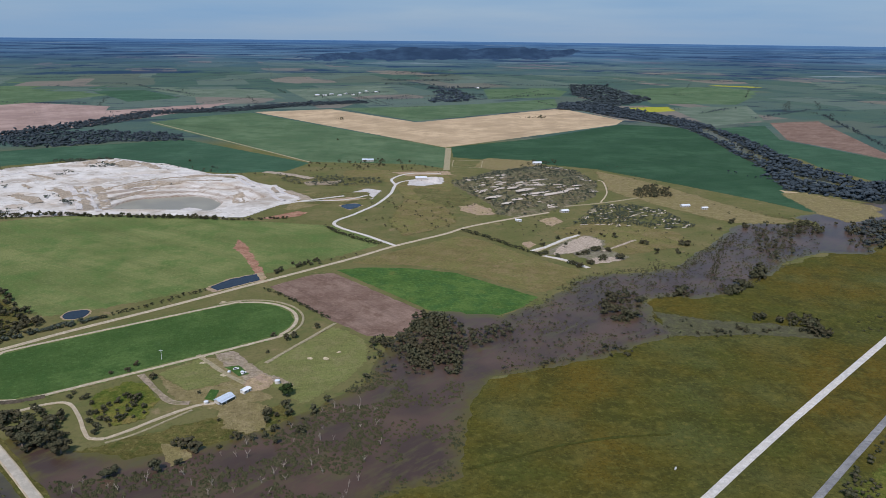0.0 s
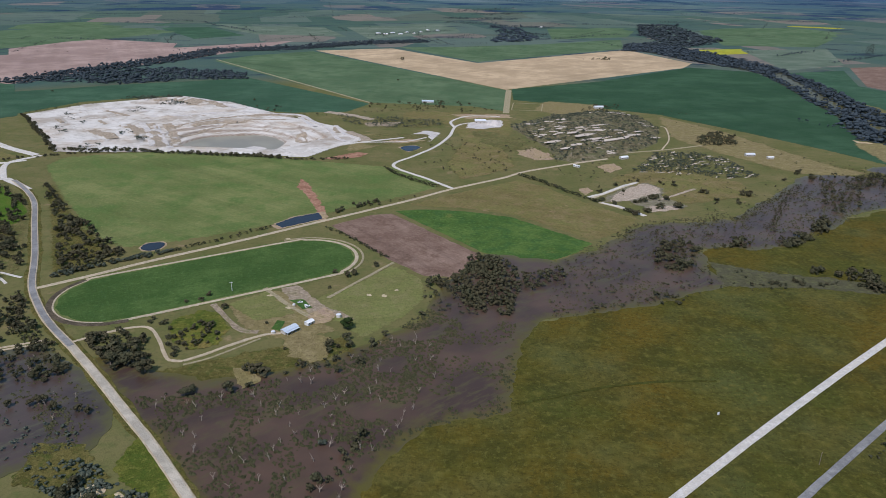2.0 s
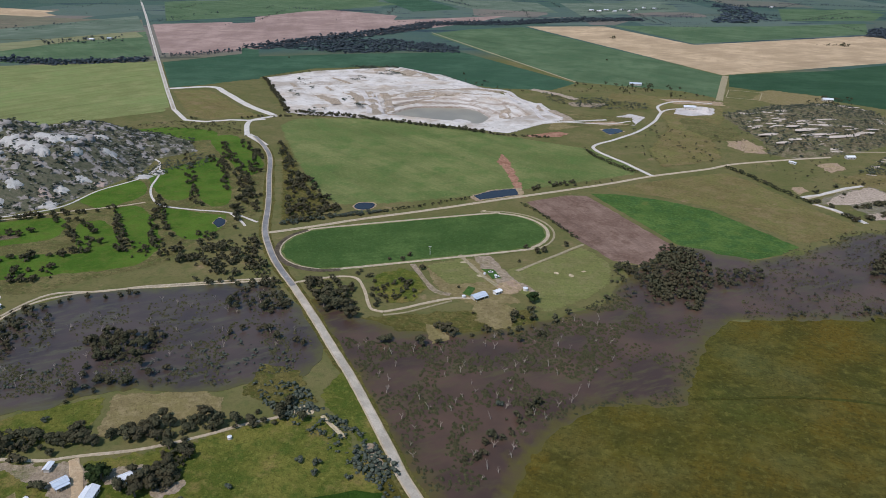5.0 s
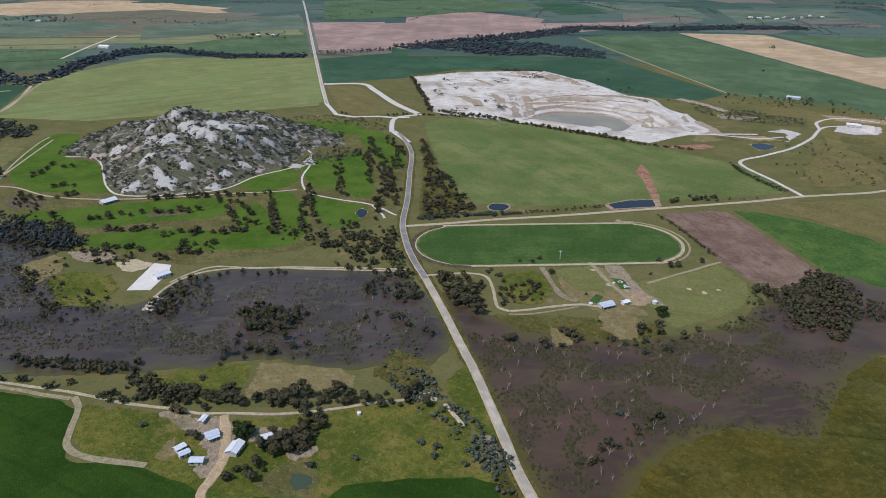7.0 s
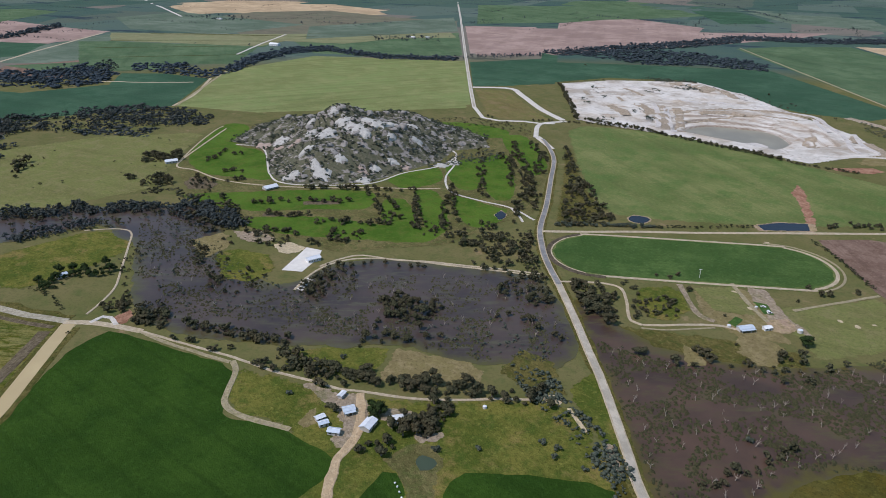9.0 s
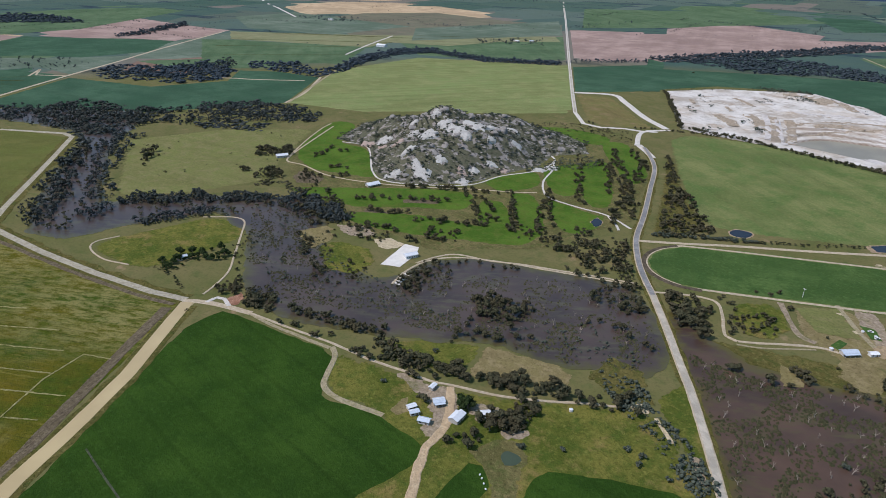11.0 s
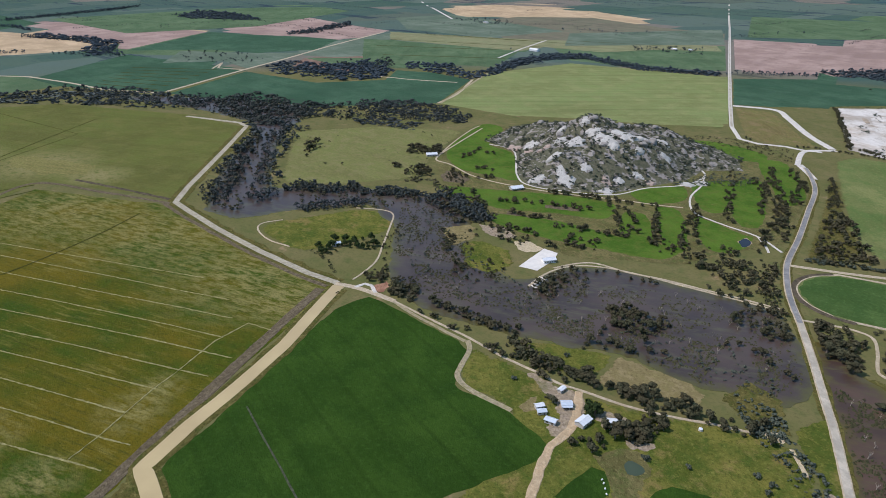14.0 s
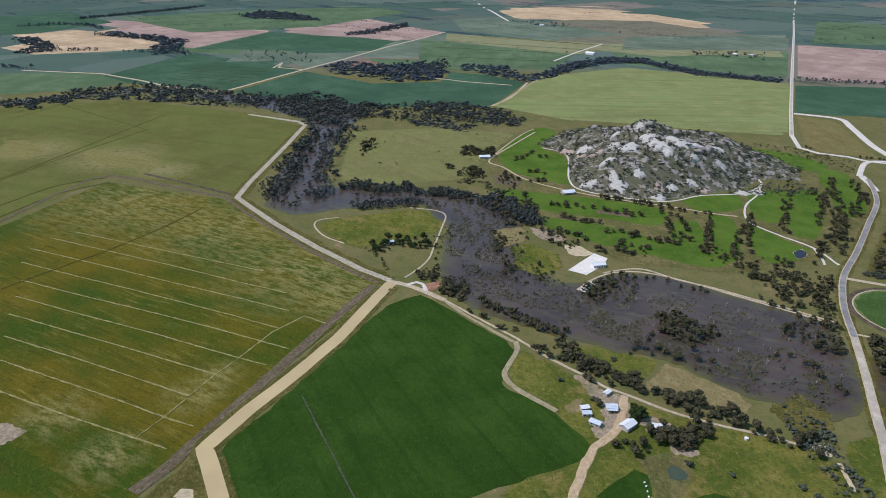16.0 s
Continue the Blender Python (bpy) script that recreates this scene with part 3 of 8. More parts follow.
field([(-1546, 3507), (-864, 3400), (-653, 2936), (-1046, 2968)], "far_paddock", "pale green paddock")
field([(-1421, 1028), (-1240, 1297), (-871, 910), (-927, 816), (-1041, 724)], "meadow_pale", "large mown meadow beside the straight road")
field([(-1227, 506), (-1503, 765), (-1561, 1052), (-1431, 1150), (-1236, 1278), (-994, 1033), (-857, 883), (-925, 777), (-1023, 668), (-1079, 582)], "meadow_pale", "large mown meadow beside the straight road")
field([(-1529, 27), (-1741, 226), (-1536, 342), (-1511, 500), (-1628, 575), (-1565, 641), (-1439, 685), (-1229, 501), (-1297, 251), (-1449, 99)], "crop_far", "dark green wheat field beside the creek")
field([(-1218, 1286), (-1131, 1474), (-903, 1190), (-945, 1107), (-990, 1048)], "crop_far", "dark green wheat field by the road")
field([(-1802, 1899), (-1612, 2074), (-1186, 1543), (-1321, 1400)], "soil_pink", "pinkish bare fallow field")
field([(-2402, -542), (-2786, -289), (-3036, -100), (-2642, 277), (-2313, 21), (-2239, -262), (-2229, -433)], "straw", "pale stubble field among trees")
field([(-2686, 325), (-3020, 665), (-2434, 875), (-2228, 597), (-2412, 432)], "soil_pink", "pinkish fallow field")
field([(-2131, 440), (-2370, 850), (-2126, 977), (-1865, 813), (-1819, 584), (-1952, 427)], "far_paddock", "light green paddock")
field([(-2195, 1010), (-2007, 1250), (-1796, 1057), (-1795, 780)], "crop_mid", "striped green crop field")
field([(-3345, 1540), (-3293, 2108), (-2461, 2103), (-2395, 1819), (-2871, 1424)], "straw", "pale bleached stubble field")
field([(-1780, -263), (-2136, -21), (-1809, 210), (-1551, 18), (-1673, -153)], "crop_far", "dark green row crop field")
field([(-1921, -467), (-1879, -269), (-1694, -177), (-1645, -287), (-1637, -423)], "crop_mid", "green crop field by the creek")
field([(-2666, 180), (-2304, 484), (-2021, 184), (-2229, -141)], "crop_mid", "green crop field")
field([(-1835, 1180), (-1680, 1734), (-1309, 1356), (-1452, 1168), (-1603, 1081)], "crop_mid", "green crop field beyond the meadow")
field([(-1900, 414), (-1878, 606), (-1764, 630), (-1614, 422), (-1786, 352)], "soil", "bare brown paddock within a tree belt")

# far fields to the west and north-west
for points, cover, what in (
        ([(-3197, 1448), (-3420, 1606), (-3302, 1738), (-3000, 1965), (-2858, 2116), (-2440, 2034), (-2317, 1974), (-2335, 1884), (-2656, 1931), (-2702, 1761), (-2771, 1616), (-2816, 1360)], "straw", "pale bleached stubble strip"),
        ([(-2632, 1297), (-2750, 1604), (-2611, 1897), (-2172, 1919), (-1938, 1997), (-1692, 1737), (-1900, 1424), (-1976, 1264), (-2087, 1154)], "far_brown", "dull brown grazed paddock"),
        ([(-2403, 864), (-2235, 1030), (-2052, 1212), (-1695, 1712), (-1587, 1625), (-1694, 1458), (-1701, 1267), (-1862, 1166), (-1815, 1044), (-1967, 943), (-2205, 784)], "far_olive", "olive yellow pasture in long bays"),
        ([(-2245, 709), (-2190, 778), (-1957, 938), (-1805, 1037), (-1695, 936), (-1581, 822), (-1685, 724), (-1853, 565)], "crop_mid", "green striped crop bays"),
        ([(-1710, 1081), (-1560, 1274), (-1531, 1579), (-1306, 1347), (-1432, 1242), (-1628, 1209)], "crop_mid", "green strip beyond a tree belt"),
        ([(-1656, -94), (-1729, -141), (-1852, -89), (-1933, 53), (-1935, 187), (-1834, 156), (-1758, 229), (-1550, 24)], "crop_far", "dark green row crop field"),
        ([(-2739, -562), (-2754, -497), (-2848, -384), (-2728, -269), (-2635, -282), (-2516, -133), (-2407, -117), (-2289, -173), (-2253, -307), (-2268, -395), (-2443, -451)], "straw", "pale tan stubble field among trees"),
        ([(-3103, -375), (-3164, -257), (-3015, -90), (-2812, 135), (-2612, 263), (-2245, -15), (-2278, -38), (-2426, -23), (-2556, -106), (-2748, -269), (-2863, -227)], "soil_pink", "pinkish tan fallow field"),
        ([(-2597, 310), (-2865, 626), (-3003, 735), (-2691, 798), (-2384, 544), (-2470, 406)], "soil_pink", "pinkish fallow field"),
        ([(-2384, 544), (-2668, 802), (-2439, 867), (-2274, 711), (-2267, 629)], "soil_pink", "pinkish fallow field beside a tree line"),
        ([(-2220, -17), (-2607, 272), (-2470, 406), (-2368, 540), (-2252, 624), (-2056, 491), (-2044, 317), (-2161, 205)], "crop_far", "dark green crop field"),
        ([(-1953, 55), (-2158, 123), (-2044, 317), (-2006, 442), (-1904, 367), (-1781, 241), (-1933, 201)], "far_paddock", "grey green scrubby paddock"),
        ([(-3434, 421), (-3614, 587), (-3372, 701), (-3122, 566), (-3303, 476)], "straw", "far pale stubble field"),
        ([(-1858, 379), (-1912, 450), (-1808, 620), (-1736, 592), (-1737, 523), (-1775, 457), (-1669, 439), (-1685, 385), (-1782, 367)], "soil", "bare brown paddock within a tree belt")):
    field(points, cover, what, step=12, ragged=4, grain=30)
for points in ([(-2235, 1030), (-1965, 1240)], [(-2205, 784), (-1862, 1166)], [(-2300, 950), (-1870, 1320)], [(-1890, 640), (-1700, 930)], [(-2080, 690), (-1860, 1000)], [(-1975, 1330), (-1690, 1600)]):
    ribbon("drain", points, 5, M["marsh_dark"], "dark drain between far bays", "drain", curve=False, step=12)
for k in range(7):
    ribbon("crop_row", [(-1700 - 34 * k, -105 + 14 * k), (-1580 - 36 * k, 10 + 26 * k)], 3.5, M["marsh_dark"], "dark wheel row in a far crop", "row", curve=False, step=12)

# marsh and its margins
field([(-72, 289), (17, 479), (136, 537), (210, 658), (468, 819), (888, 1019), (1038, 119), (330, -300), (-60, -100)], "marsh", "broad waterlogged olive pasture", ragged=9, grain=30)
field([(-70, 293), (-45, 336), (12, 351), (18, 405), (39, 479), (90, 504), (133, 520), (208, 559), (335, 551), (303, 486), (195, 386), (117, 310), (117, 190), (-213, 150)], "marsh", "waterlogged olive and yellow pasture", ragged=9, grain=30)
field([(299, 479), (191, 375), (125, 310), (155, 210), (575, 230), (695, 610)], "marsh", "rank olive grass beyond the gravel road")
field([(215, 668), (261, 663), (302, 671), (370, 739), (462, 808), (662, 928), (722, 508), (313, 508), (251, 511), (192, 506), (127, 488), (149, 530), (195, 610)], "marsh", "waterlogged olive pasture", ragged=6, grain=26)
field([(-363, 106), (-399, 136), (-368, 147), (-331, 166), (-293, 184), (-247, 224), (-220, 251), (-202, 271), (-164, 255), (-104, 175), (-236, 39), (-299, 119)], "house_grass", "green grass round the farm", ragged=3)
field([(-247, 142), (-241, 156), (-238, 174), (-223, 179), (-211, 165), (-200, 149), (-170, 99), (-201, 128), (-224, 144), (-239, 144)], "rough", "brown grazed grass below the farm", ragged=5, grain=14)
field([(-253, 220), (-210, 258), (-190, 251), (-150, 246), (-126, 217), (-218, 180), (-241, 199)], "house_grass", "green house paddock", ragged=3)
field([(-499, 80), (-500, 92), (-488, 99), (-460, 109), (-425, 121), (-399, 131), (-384, 131), (-366, 118), (-347, 102), (-336, 103), (-322, 112), (-303, 121), (-287, 122), (-270, 126), (-260, 125), (-252, 117), (-242, -43), (-296, -101), (-336, -100), (-356, -88), (-370, -64), (-403, -37), (-446, 10), (-489, 56)], "crop", "dense dark green crop field", ragged=1.4)
field([(-229, 124), (-233, 139), (-227, 143), (-218, 140), (-211, 135), (-200, 110), (-222, 104)], "crop", "dark green corner of crop", ragged=1)
field([(-196, 150), (-201, 159), (-199, 172), (-173, 195), (-144, 215), (-131, 219), (-118, 205), (-150, 140), (-175, 110)], "crop", "dark green corner of crop beside grass", ragged=1.5)
field([(-322, 161), (-300, 180), (-283, 173), (-266, 149), (-264, 132), (-277, 133), (-282, 147), (-301, 154)], "dirt", "trodden bare farmyard", ragged=3.5, grain=6, step=2)
field([(-343, 157), (-317, 168), (-300, 158), (-316, 155)], "dirt", "bare dirt along the lane", ragged=4, grain=7, step=2)
field([(-280, 177), (-263, 190), (-253, 180), (-259, 168), (-270, 169)], "dirt", "bare dirt behind a cottage", ragged=3, grain=6, step=2)
field([(-245, 173), (-234, 190), (-227, 185), (-236, 171)], "dirt", "bare dirt under a stand of trees", ragged=3, grain=6, step=2)
field([(-304, 129), (-311, 143), (-308, 148), (-295, 138), (-297, 128)], "dry", "pale dry heap by the sheds", ragged=2, grain=6, step=2)
field([(-814, -295), (-950, -191), (-825, -50), (-635, 24), (-536, 70), (-507, 47), (-419, -47), (-348, -110), (-314, -148), (-314, -208), (-480, -480), (-1300, -500)], "strip", "olive border irrigated pasture with pale check banks")
field([(-1493, -401), (-1503, -296), (-1499, -173), (-1313, 37), (-1186, 109), (-846, -37), (-985, -185), (-827, -297), (-1500, -420), (-2600, -700)], "meadow", "wide green irrigated paddock")
for points in ([(-1138, -224), (-1080, -232), (-1010, -193), (-988, -127), (-1018, -111), (-1070, -150)], [(-1267, -365), (-1210, -318), (-1158, -280), (-1098, -296), (-1121, -342)]):
    patch("field", points, M["thin_grass"], "bleached thin grass in the wide paddock", ragged=12, grain=30)
field([(-849, 91), (-1119, 183), (-1100, 321), (-1014, 455), (-916, 366), (-801, 261), (-812, 167)], "bend", "dry olive paddock in the creek bend", ragged=4)
field([(-701, 38), (-718, 55), (-720, 96), (-718, 159), (-684, 187), (-639, 166), (-620, 75), (-654, 47)], "house_grass", "round green paddock by the creek", curve=True)
field([(-328, 234), (-285, 258), (-260, 259), (-246, 237), (-305, 193)], "dry", "dry tawny field beside the flood", ragged=2)
field([(-365, 199), (-329, 233), (-306, 194), (-364, 158), (-378, 172)], "house_grass", "green field beside the flood", ragged=2)
field([(-379, 135), (-336, 159), (-312, 145), (-315, 123), (-342, 104)], "house_grass", "small green paddock", ragged=2)
field([(-156, 501), (-125, 539), (-98, 587), (-64, 558), (-56, 518), (-68, 480), (-99, 436), (-126, 466)], "bend", "mown olive house paddock", ragged=2)
field([(-222, 486), (-189, 520), (-156, 501), (-116, 449), (-158, 432), (-192, 445)], "dry", "dry grass yard round the homestead", ragged=3)
patch("field", [(-189, 523), (-172, 531), (-154, 511), (-138, 492), (-119, 481), (-104, 473), (-113, 468), (-134, 478), (-147, 475), (-172, 501)], M["dirt"], "bare dry dirt yard", ragged=2.5, grain=8, step=3)
field([(-243, 341), (-237, 380), (-169, 422), (-111, 446), (-97, 428), (-116, 402), (-144, 381), (-173, 365), (-213, 353)], "marsh_dry", "rank grass bank above the flood", ragged=5)
field([(-568, 782), (-564, 801), (-442, 655), (-359, 581), (-384, 521), (-398, 524), (-462, 624)], "marsh_dry", "dry roadside verge below trees", ragged=2)
field([(-264, 862), (-246, 842), (-221, 790), (-197, 735), (-184, 697), (-192, 692), (-214, 742), (-233, 780), (-256, 818)], "red_dirt", "eroded gully of red earth", ragged=3, grain=9, category="bank")
field([(-973, 1027), (-908, 1069), (-735, 946), (-680, 915), (-759, 859), (-802, 871)], "pasture", "rough paddock inside the haul road")

# golf course
field([(-839, 312), (-951, 387), (-1048, 494), (-1003, 538), (-905, 481), (-719, 389), (-670, 427), (-625, 480), (-629, 582), (-710, 694), (-719, 806), (-663, 835), (-542, 720), (-425, 538), (-435, 471), (-433, 396), (-465, 354), (-497, 295), (-538, 308), (-586, 266), (-723, 275)], "rough", "golf course rough with worn grass", ragged=3)
def fairway(outline):
    patch("fairway", outline, M["fairway"], "bright mown golf fairway", "fairway", ragged=2.5, curve=True)


fairway([(-919, 375), (-1035, 493), (-997, 517), (-917, 446), (-854, 451), (-743, 395), (-771, 367), (-829, 343)])
fairway([(-756, 282), (-719, 339), (-656, 417), (-608, 449), (-573, 407), (-609, 369), (-663, 308)])
fairway([(-643, 289), (-587, 355), (-526, 387), (-475, 420), (-456, 389), (-509, 345), (-585, 294)])
fairway([(-577, 438), (-564, 460), (-499, 418), (-494, 395), (-524, 393)])
fairway([(-575, 486), (-554, 505), (-475, 442), (-459, 402), (-497, 425)])
fairway([(-533, 510), (-481, 518), (-456, 517), (-439, 467), (-469, 459)])
fairway([(-625, 593), (-617, 652), (-537, 566), (-551, 537)])
fairway([(-607, 645), (-603, 692), (-501, 586), (-481, 542), (-521, 555)])
fairway([(-671, 766), (-647, 794), (-541, 705), (-519, 646), (-591, 694)])
fairway([(-639, 504), (-631, 575), (-586, 543), (-594, 489)])
fairway([(-836, 715), (-783, 791), (-700, 806), (-673, 759), (-768, 722)])

# ---- water ----
SWAMP_EAST = [(-278, 390), (-263, 407), (-224, 379), (-192, 374), (-158, 387), (-124, 403), (-90, 432), (-53, 490), (-50, 541), (-22, 598), (-9, 622), (39, 614), (55, 610), (84, 635), (110, 662), (147, 713), (163, 732), (215, 742), (263, 757), (346, 863), (397, 939), (431, 966), (493, 990), (733, 1140), (893, 1150), (640, 930), (521, 822), (464, 828), (403, 785), (368, 743), (326, 709), (295, 676), (251, 662), (228, 670), (201, 656), (197, 619), (202, 593), (219, 580), (194, 565), (152, 534), (116, 517), (64, 500), (41, 484), (23, 449), (15, 411), (13, 357), (-38, 337), (-64, 293), (-67, 240), (-45, 185), (-112, 222), (-187, 296), (-252, 355)]
SWAMP_WEST = [(-787, -7), (-934, 31), (-1118, 110), (-1216, 129), (-1320, 80), (-1460, -13), (-1578, -153), (-1550, -300), (-1516, -404), (-2116, -584), (-2176, -524), (-1550, -409), (-1596, -294), (-1631, -153), (-1501, 13), (-1424, 141), (-1307, 254), (-1221, 231), (-1095, 158), (-911, 99), (-840, 86), (-810, 159), (-762, 229), (-708, 284), (-624, 261), (-568, 222), (-520, 230), (-481, 224), (-471, 252), (-477, 302), (-446, 339), (-391, 372), (-327, 411), (-245, 353), (-222, 320), (-234, 286), (-272, 261), (-329, 236), (-363, 196), (-400, 165), (-441, 137), (-484, 117), (-542, 128), (-653, 178), (-730, 174), (-744, 74), (-742, 20)]
patch("water", SWAMP_EAST, M["swamp"], "shallow brown flood water over a swamp", "water", ragged=6, grain=26, step=3.5, inner=6.0)
patch("field", [(199, 630), (226, 621), (257, 605), (308, 603), (352, 586), (344, 566), (303, 568), (245, 568), (199, 563)], M["wet_sedge"], "grey wet sedge along a shallow drain", "marsh", ragged=6, grain=18)
patch("water", SWAMP_WEST, M["creek_water"], "shallow dark flood water along a creek", "water", ragged=6, grain=26, step=3.5, inner=6.0)
for shape, what in (([(-240, 681), (-228, 705), (-203, 724), (-194, 704), (-229, 671)], "narrow dam of dark water beside the road"),
                    ([(-349, 600), (-349, 610), (-337, 615), (-329, 606), (-332, 594), (-343, 592)], "small farm dam"),
                    ([(-157, 1049), (-139, 1065), (-126, 1051), (-141, 1026)], "small dam below the quarry"),
                    ([(-458, 499), (-461, 513), (-449, 507), (-445, 491)], "small golf course pond"),
                    ([(-227, 158), (-227, 164), (-218, 166), (-215, 160), (-219, 155)], "shallow green farm pond")):
    mid = Vector((sum(p[0] for p in shape) / len(shape), sum(p[1] for p in shape) / len(shape)))
    if "green" not in what:
        patch("bank", [tuple(mid + (Vector(p) - mid) * 1.35) for p in shape], M["pink_earth"], "bare earth bank round " + what.replace("a ", ""), "bank", ragged=2, grain=8, step=2)
    patch("pond", shape, M["green_pool" if "green" in what else "pond"], what, "pond", curve="narrow" not in what, ragged=1.2, grain=8, step=2)

# ---- roads ----
def extended(line, back, ahead):
    """A line carried straight on at both its ends."""
    a, b, c, d = (Vector(line[k][:2]) for k in (0, 1, -2, -1))
    return [tuple(a + (a - b).normalized() * back)] + line + [tuple(d + (d - c).normalized() * ahead)]


MAIN = [(-6, 131), (-114, 223), (-141, 250), (-170, 280), (-199, 309), (-228, 336), (-264, 370), (-305, 407), (-341, 438), (-371, 469), (-400, 505), (-437, 565), (-492, 648), (-546, 728), (-600, 784), (-622, 803)]
ribbon("verge", MAIN, 11, M["marsh_dry"], "grassy road embankment", "embankment", rise=-0.1, wobble=0.35)
ribbon("road", MAIN, 6.2, M["gravel_tan"], "pale gravel shoulders of the country road", "road shoulder", rise=0.3, wobble=0.1, grain=9.0)
ribbon("road", MAIN[:8], 4.7, M["asphalt"], "worn pale grey sealed country road", rise=0.4, wobble=0.02)
ribbon("road", MAIN[7:], 4.6, M["asphalt_dark"], "newer dark grey sealed country road", rise=0.42, wobble=0.02)
patch("sand_patch", [(-141, 232), (-156, 247), (-160, 261), (-150, 262), (-134, 246), (-128, 236)], M["dirt"], "pale gravel pull-off beside the road", "gravel", ragged=2, grain=7, step=2)
ribbon("road", [(-637, 804), (-685, 879), (-668, 929)], 7, M["gravel"], "pale gravel junction")
ribbon("road", [(-638, 810), (-616, 795), (-579, 768)], 9, M["gravel"], "pale gravel junction")
ribbon("road", [(-2880, 2989), (-2068, 2156), (-1359, 1420), (-992, 1041), (-852, 899), (-784, 846), (-748, 849), (-718, 876), (-690, 884), (-671, 901)], 6.5, M["gravel"], "straight pale gravel road", curve=False)
ribbon("road", [(-2880, 2989), (-2068, 2156), (-1359, 1420), (-992, 1041), (-852, 899)], 4, M["asphalt"], "straight grey sealed road", rise=0.1, curve=False)
ribbon("road", [(-985, 1041), (-922, 1087), (-859, 1049), (-756, 975), (-675, 931)], 11, M["gravel"], "wide pale haul road to the quarry")
ribbon("road", [(-392, 498), (-357, 532), (-324, 567), (-269, 619), (-221, 668), (-188, 701), (-148, 741), (-103, 787), (-59, 837), (2, 894), (36, 933), (106, 985), (157, 1019)], 4.6, M["gravel_tan"], "unsealed road past the oval")
ribbon("road", [(-59, 837), (-95, 877), (-151, 939), (-129, 999), (-104, 1061), (-88, 1140), (-83, 1218), (-60, 1253), (-3, 1283)], 4.6, M["gravel"], "pale quarry office road")
ribbon("road", [(-84, 1208), (-94, 1263), (-65, 1317), (-6, 1322)], 5, M["gravel"], "pale loop road at the quarry office")
ribbon("road", extended([(116, 306), (149, 339), (194, 383), (241, 428), (302, 485)], 260, 500), 5.0, M["gravel"], "straight white gravel road", curve=False, wobble=0.06)
ribbon("road", extended([(182, 311), (207, 335), (245, 371)], 260, 500), 4.2, M["asphalt_dark"], "narrow dark sealed road between bushes", curve=False)
ribbon("road", [(-533, 57), (-488, 13), (-426, -45), (-354, -113), (-333, -132), (-319, -150)], 8.5, M["bare"], "rutted brown dirt track beside the channel", curve=False, wobble=0.18)
ribbon("channel_bank", [(-270, -102), (-297, -103), (-330, -106), (-345, -108), (-353, -100), (-376, -77), (-408, -40), (-450, 4), (-501, 47), (-527, 72)], 18, M["marsh_dry"], "grassy earth bank of the irrigation channel", "embankment", curve=False, wobble=0.2)
ribbon("water_channel", [(-270, -102), (-297, -103), (-330, -106), (-345, -108), (-353, -100), (-376, -77), (-408, -40), (-450, 4), (-501, 47), (-532, 74)], 11, M["channel"], "wide channel of silty tan water", "water", curve=False, rise=0.1, wobble=0.05)
ribbon("drain", [(-381, -39), (-345, -36), (-314, -33), (-289, -31), (-266, -29)], 1.2, M["drain_weed"], "narrow weedy drain through the crop", "drain", wobble=0.5)
ribbon("drain", [(16, 367), (37, 376), (75, 393), (110, 403), (152, 409)], 2.0, M["marsh_dark"], "dark boggy drain line", "drain", wobble=1.2, grain=8)
for bank in ([(-770, -215), (-705, -147), (-653, -92), (-600, -36)],
             [(-760, -238), (-702, -179), (-637, -113), (-581, -59), (-545, -22)],
             [(-735, -254), (-667, -184), (-602, -119), (-548, -63), (-510, -26)],
             [(-700, -258), (-644, -201), (-598, -153), (-520, -75), (-481, -38)],
             [(-655, -252), (-600, -195), (-551, -142), (-504, -93), (-447, -37)],
             [(-620, -252), (-560, -191), (-510, -138), (-463, -92), (-429, -57)],
             [(-585, -252), (-530, -196), (-492, -157), (-455, -120), (-428, -93)],
             [(-545, -250), (-489, -193), (-451, -156), (-422, -128), (-408, -114)],
             [(-505, -246), (-449, -190), (-421, -162), (-392, -135), (-371, -113)],
             [(-463, -243), (-407, -187), (-376, -154), (-353, -130)]):
    ribbon("check_bank", bank, 0.95, M["bank_grass"], "low pale check bank of dry grass", "bank", wobble=1.6, curve=False, step=2, grain=4.0)
ribbon("road", [(-372, -148), (-390, -129), (-411, -111), (-429, -95), (-444, -78), (-478, -45), (-496, -15), (-477, -1)], 0.9, M["bank_grass"], "faint pale wheel track across the bays", "track", wobble=1.8, step=2, grain=4.0, curve=False)
ribbon("drain", [(-640, -267), (-675, -220), (-702, -182), (-754, -124), (-805, -78)], 1.6, M["marsh_dark"], "dark ditch at the head of the bays", "drain", wobble=0.4)
patch("field", [(-429, -248), (-416, -226), (-404, -215), (-396, -220), (-392, -229), (-391, -241)], M["dirt"], "bare pale dirt corner", ragged=3)
ribbon("embankment", [(-538, 75), (-570, 56), (-641, 25), (-720, -4), (-793, -26), (-829, -36), (-883, -15), (-980, 29), (-1067, 68), (-1183, 118)], 19, M["marsh_dry"], "weedy shoulder of the levee", "embankment", curve=False, wobble=0.4)
ribbon("track", [(-535, 64), (-568, 46), (-632, 18), (-711, -11), (-777, -34), (-830, -49)], 4.5, M["bare"], "worn brown track at the foot of the levee", "track", curve=False, wobble=0.5)
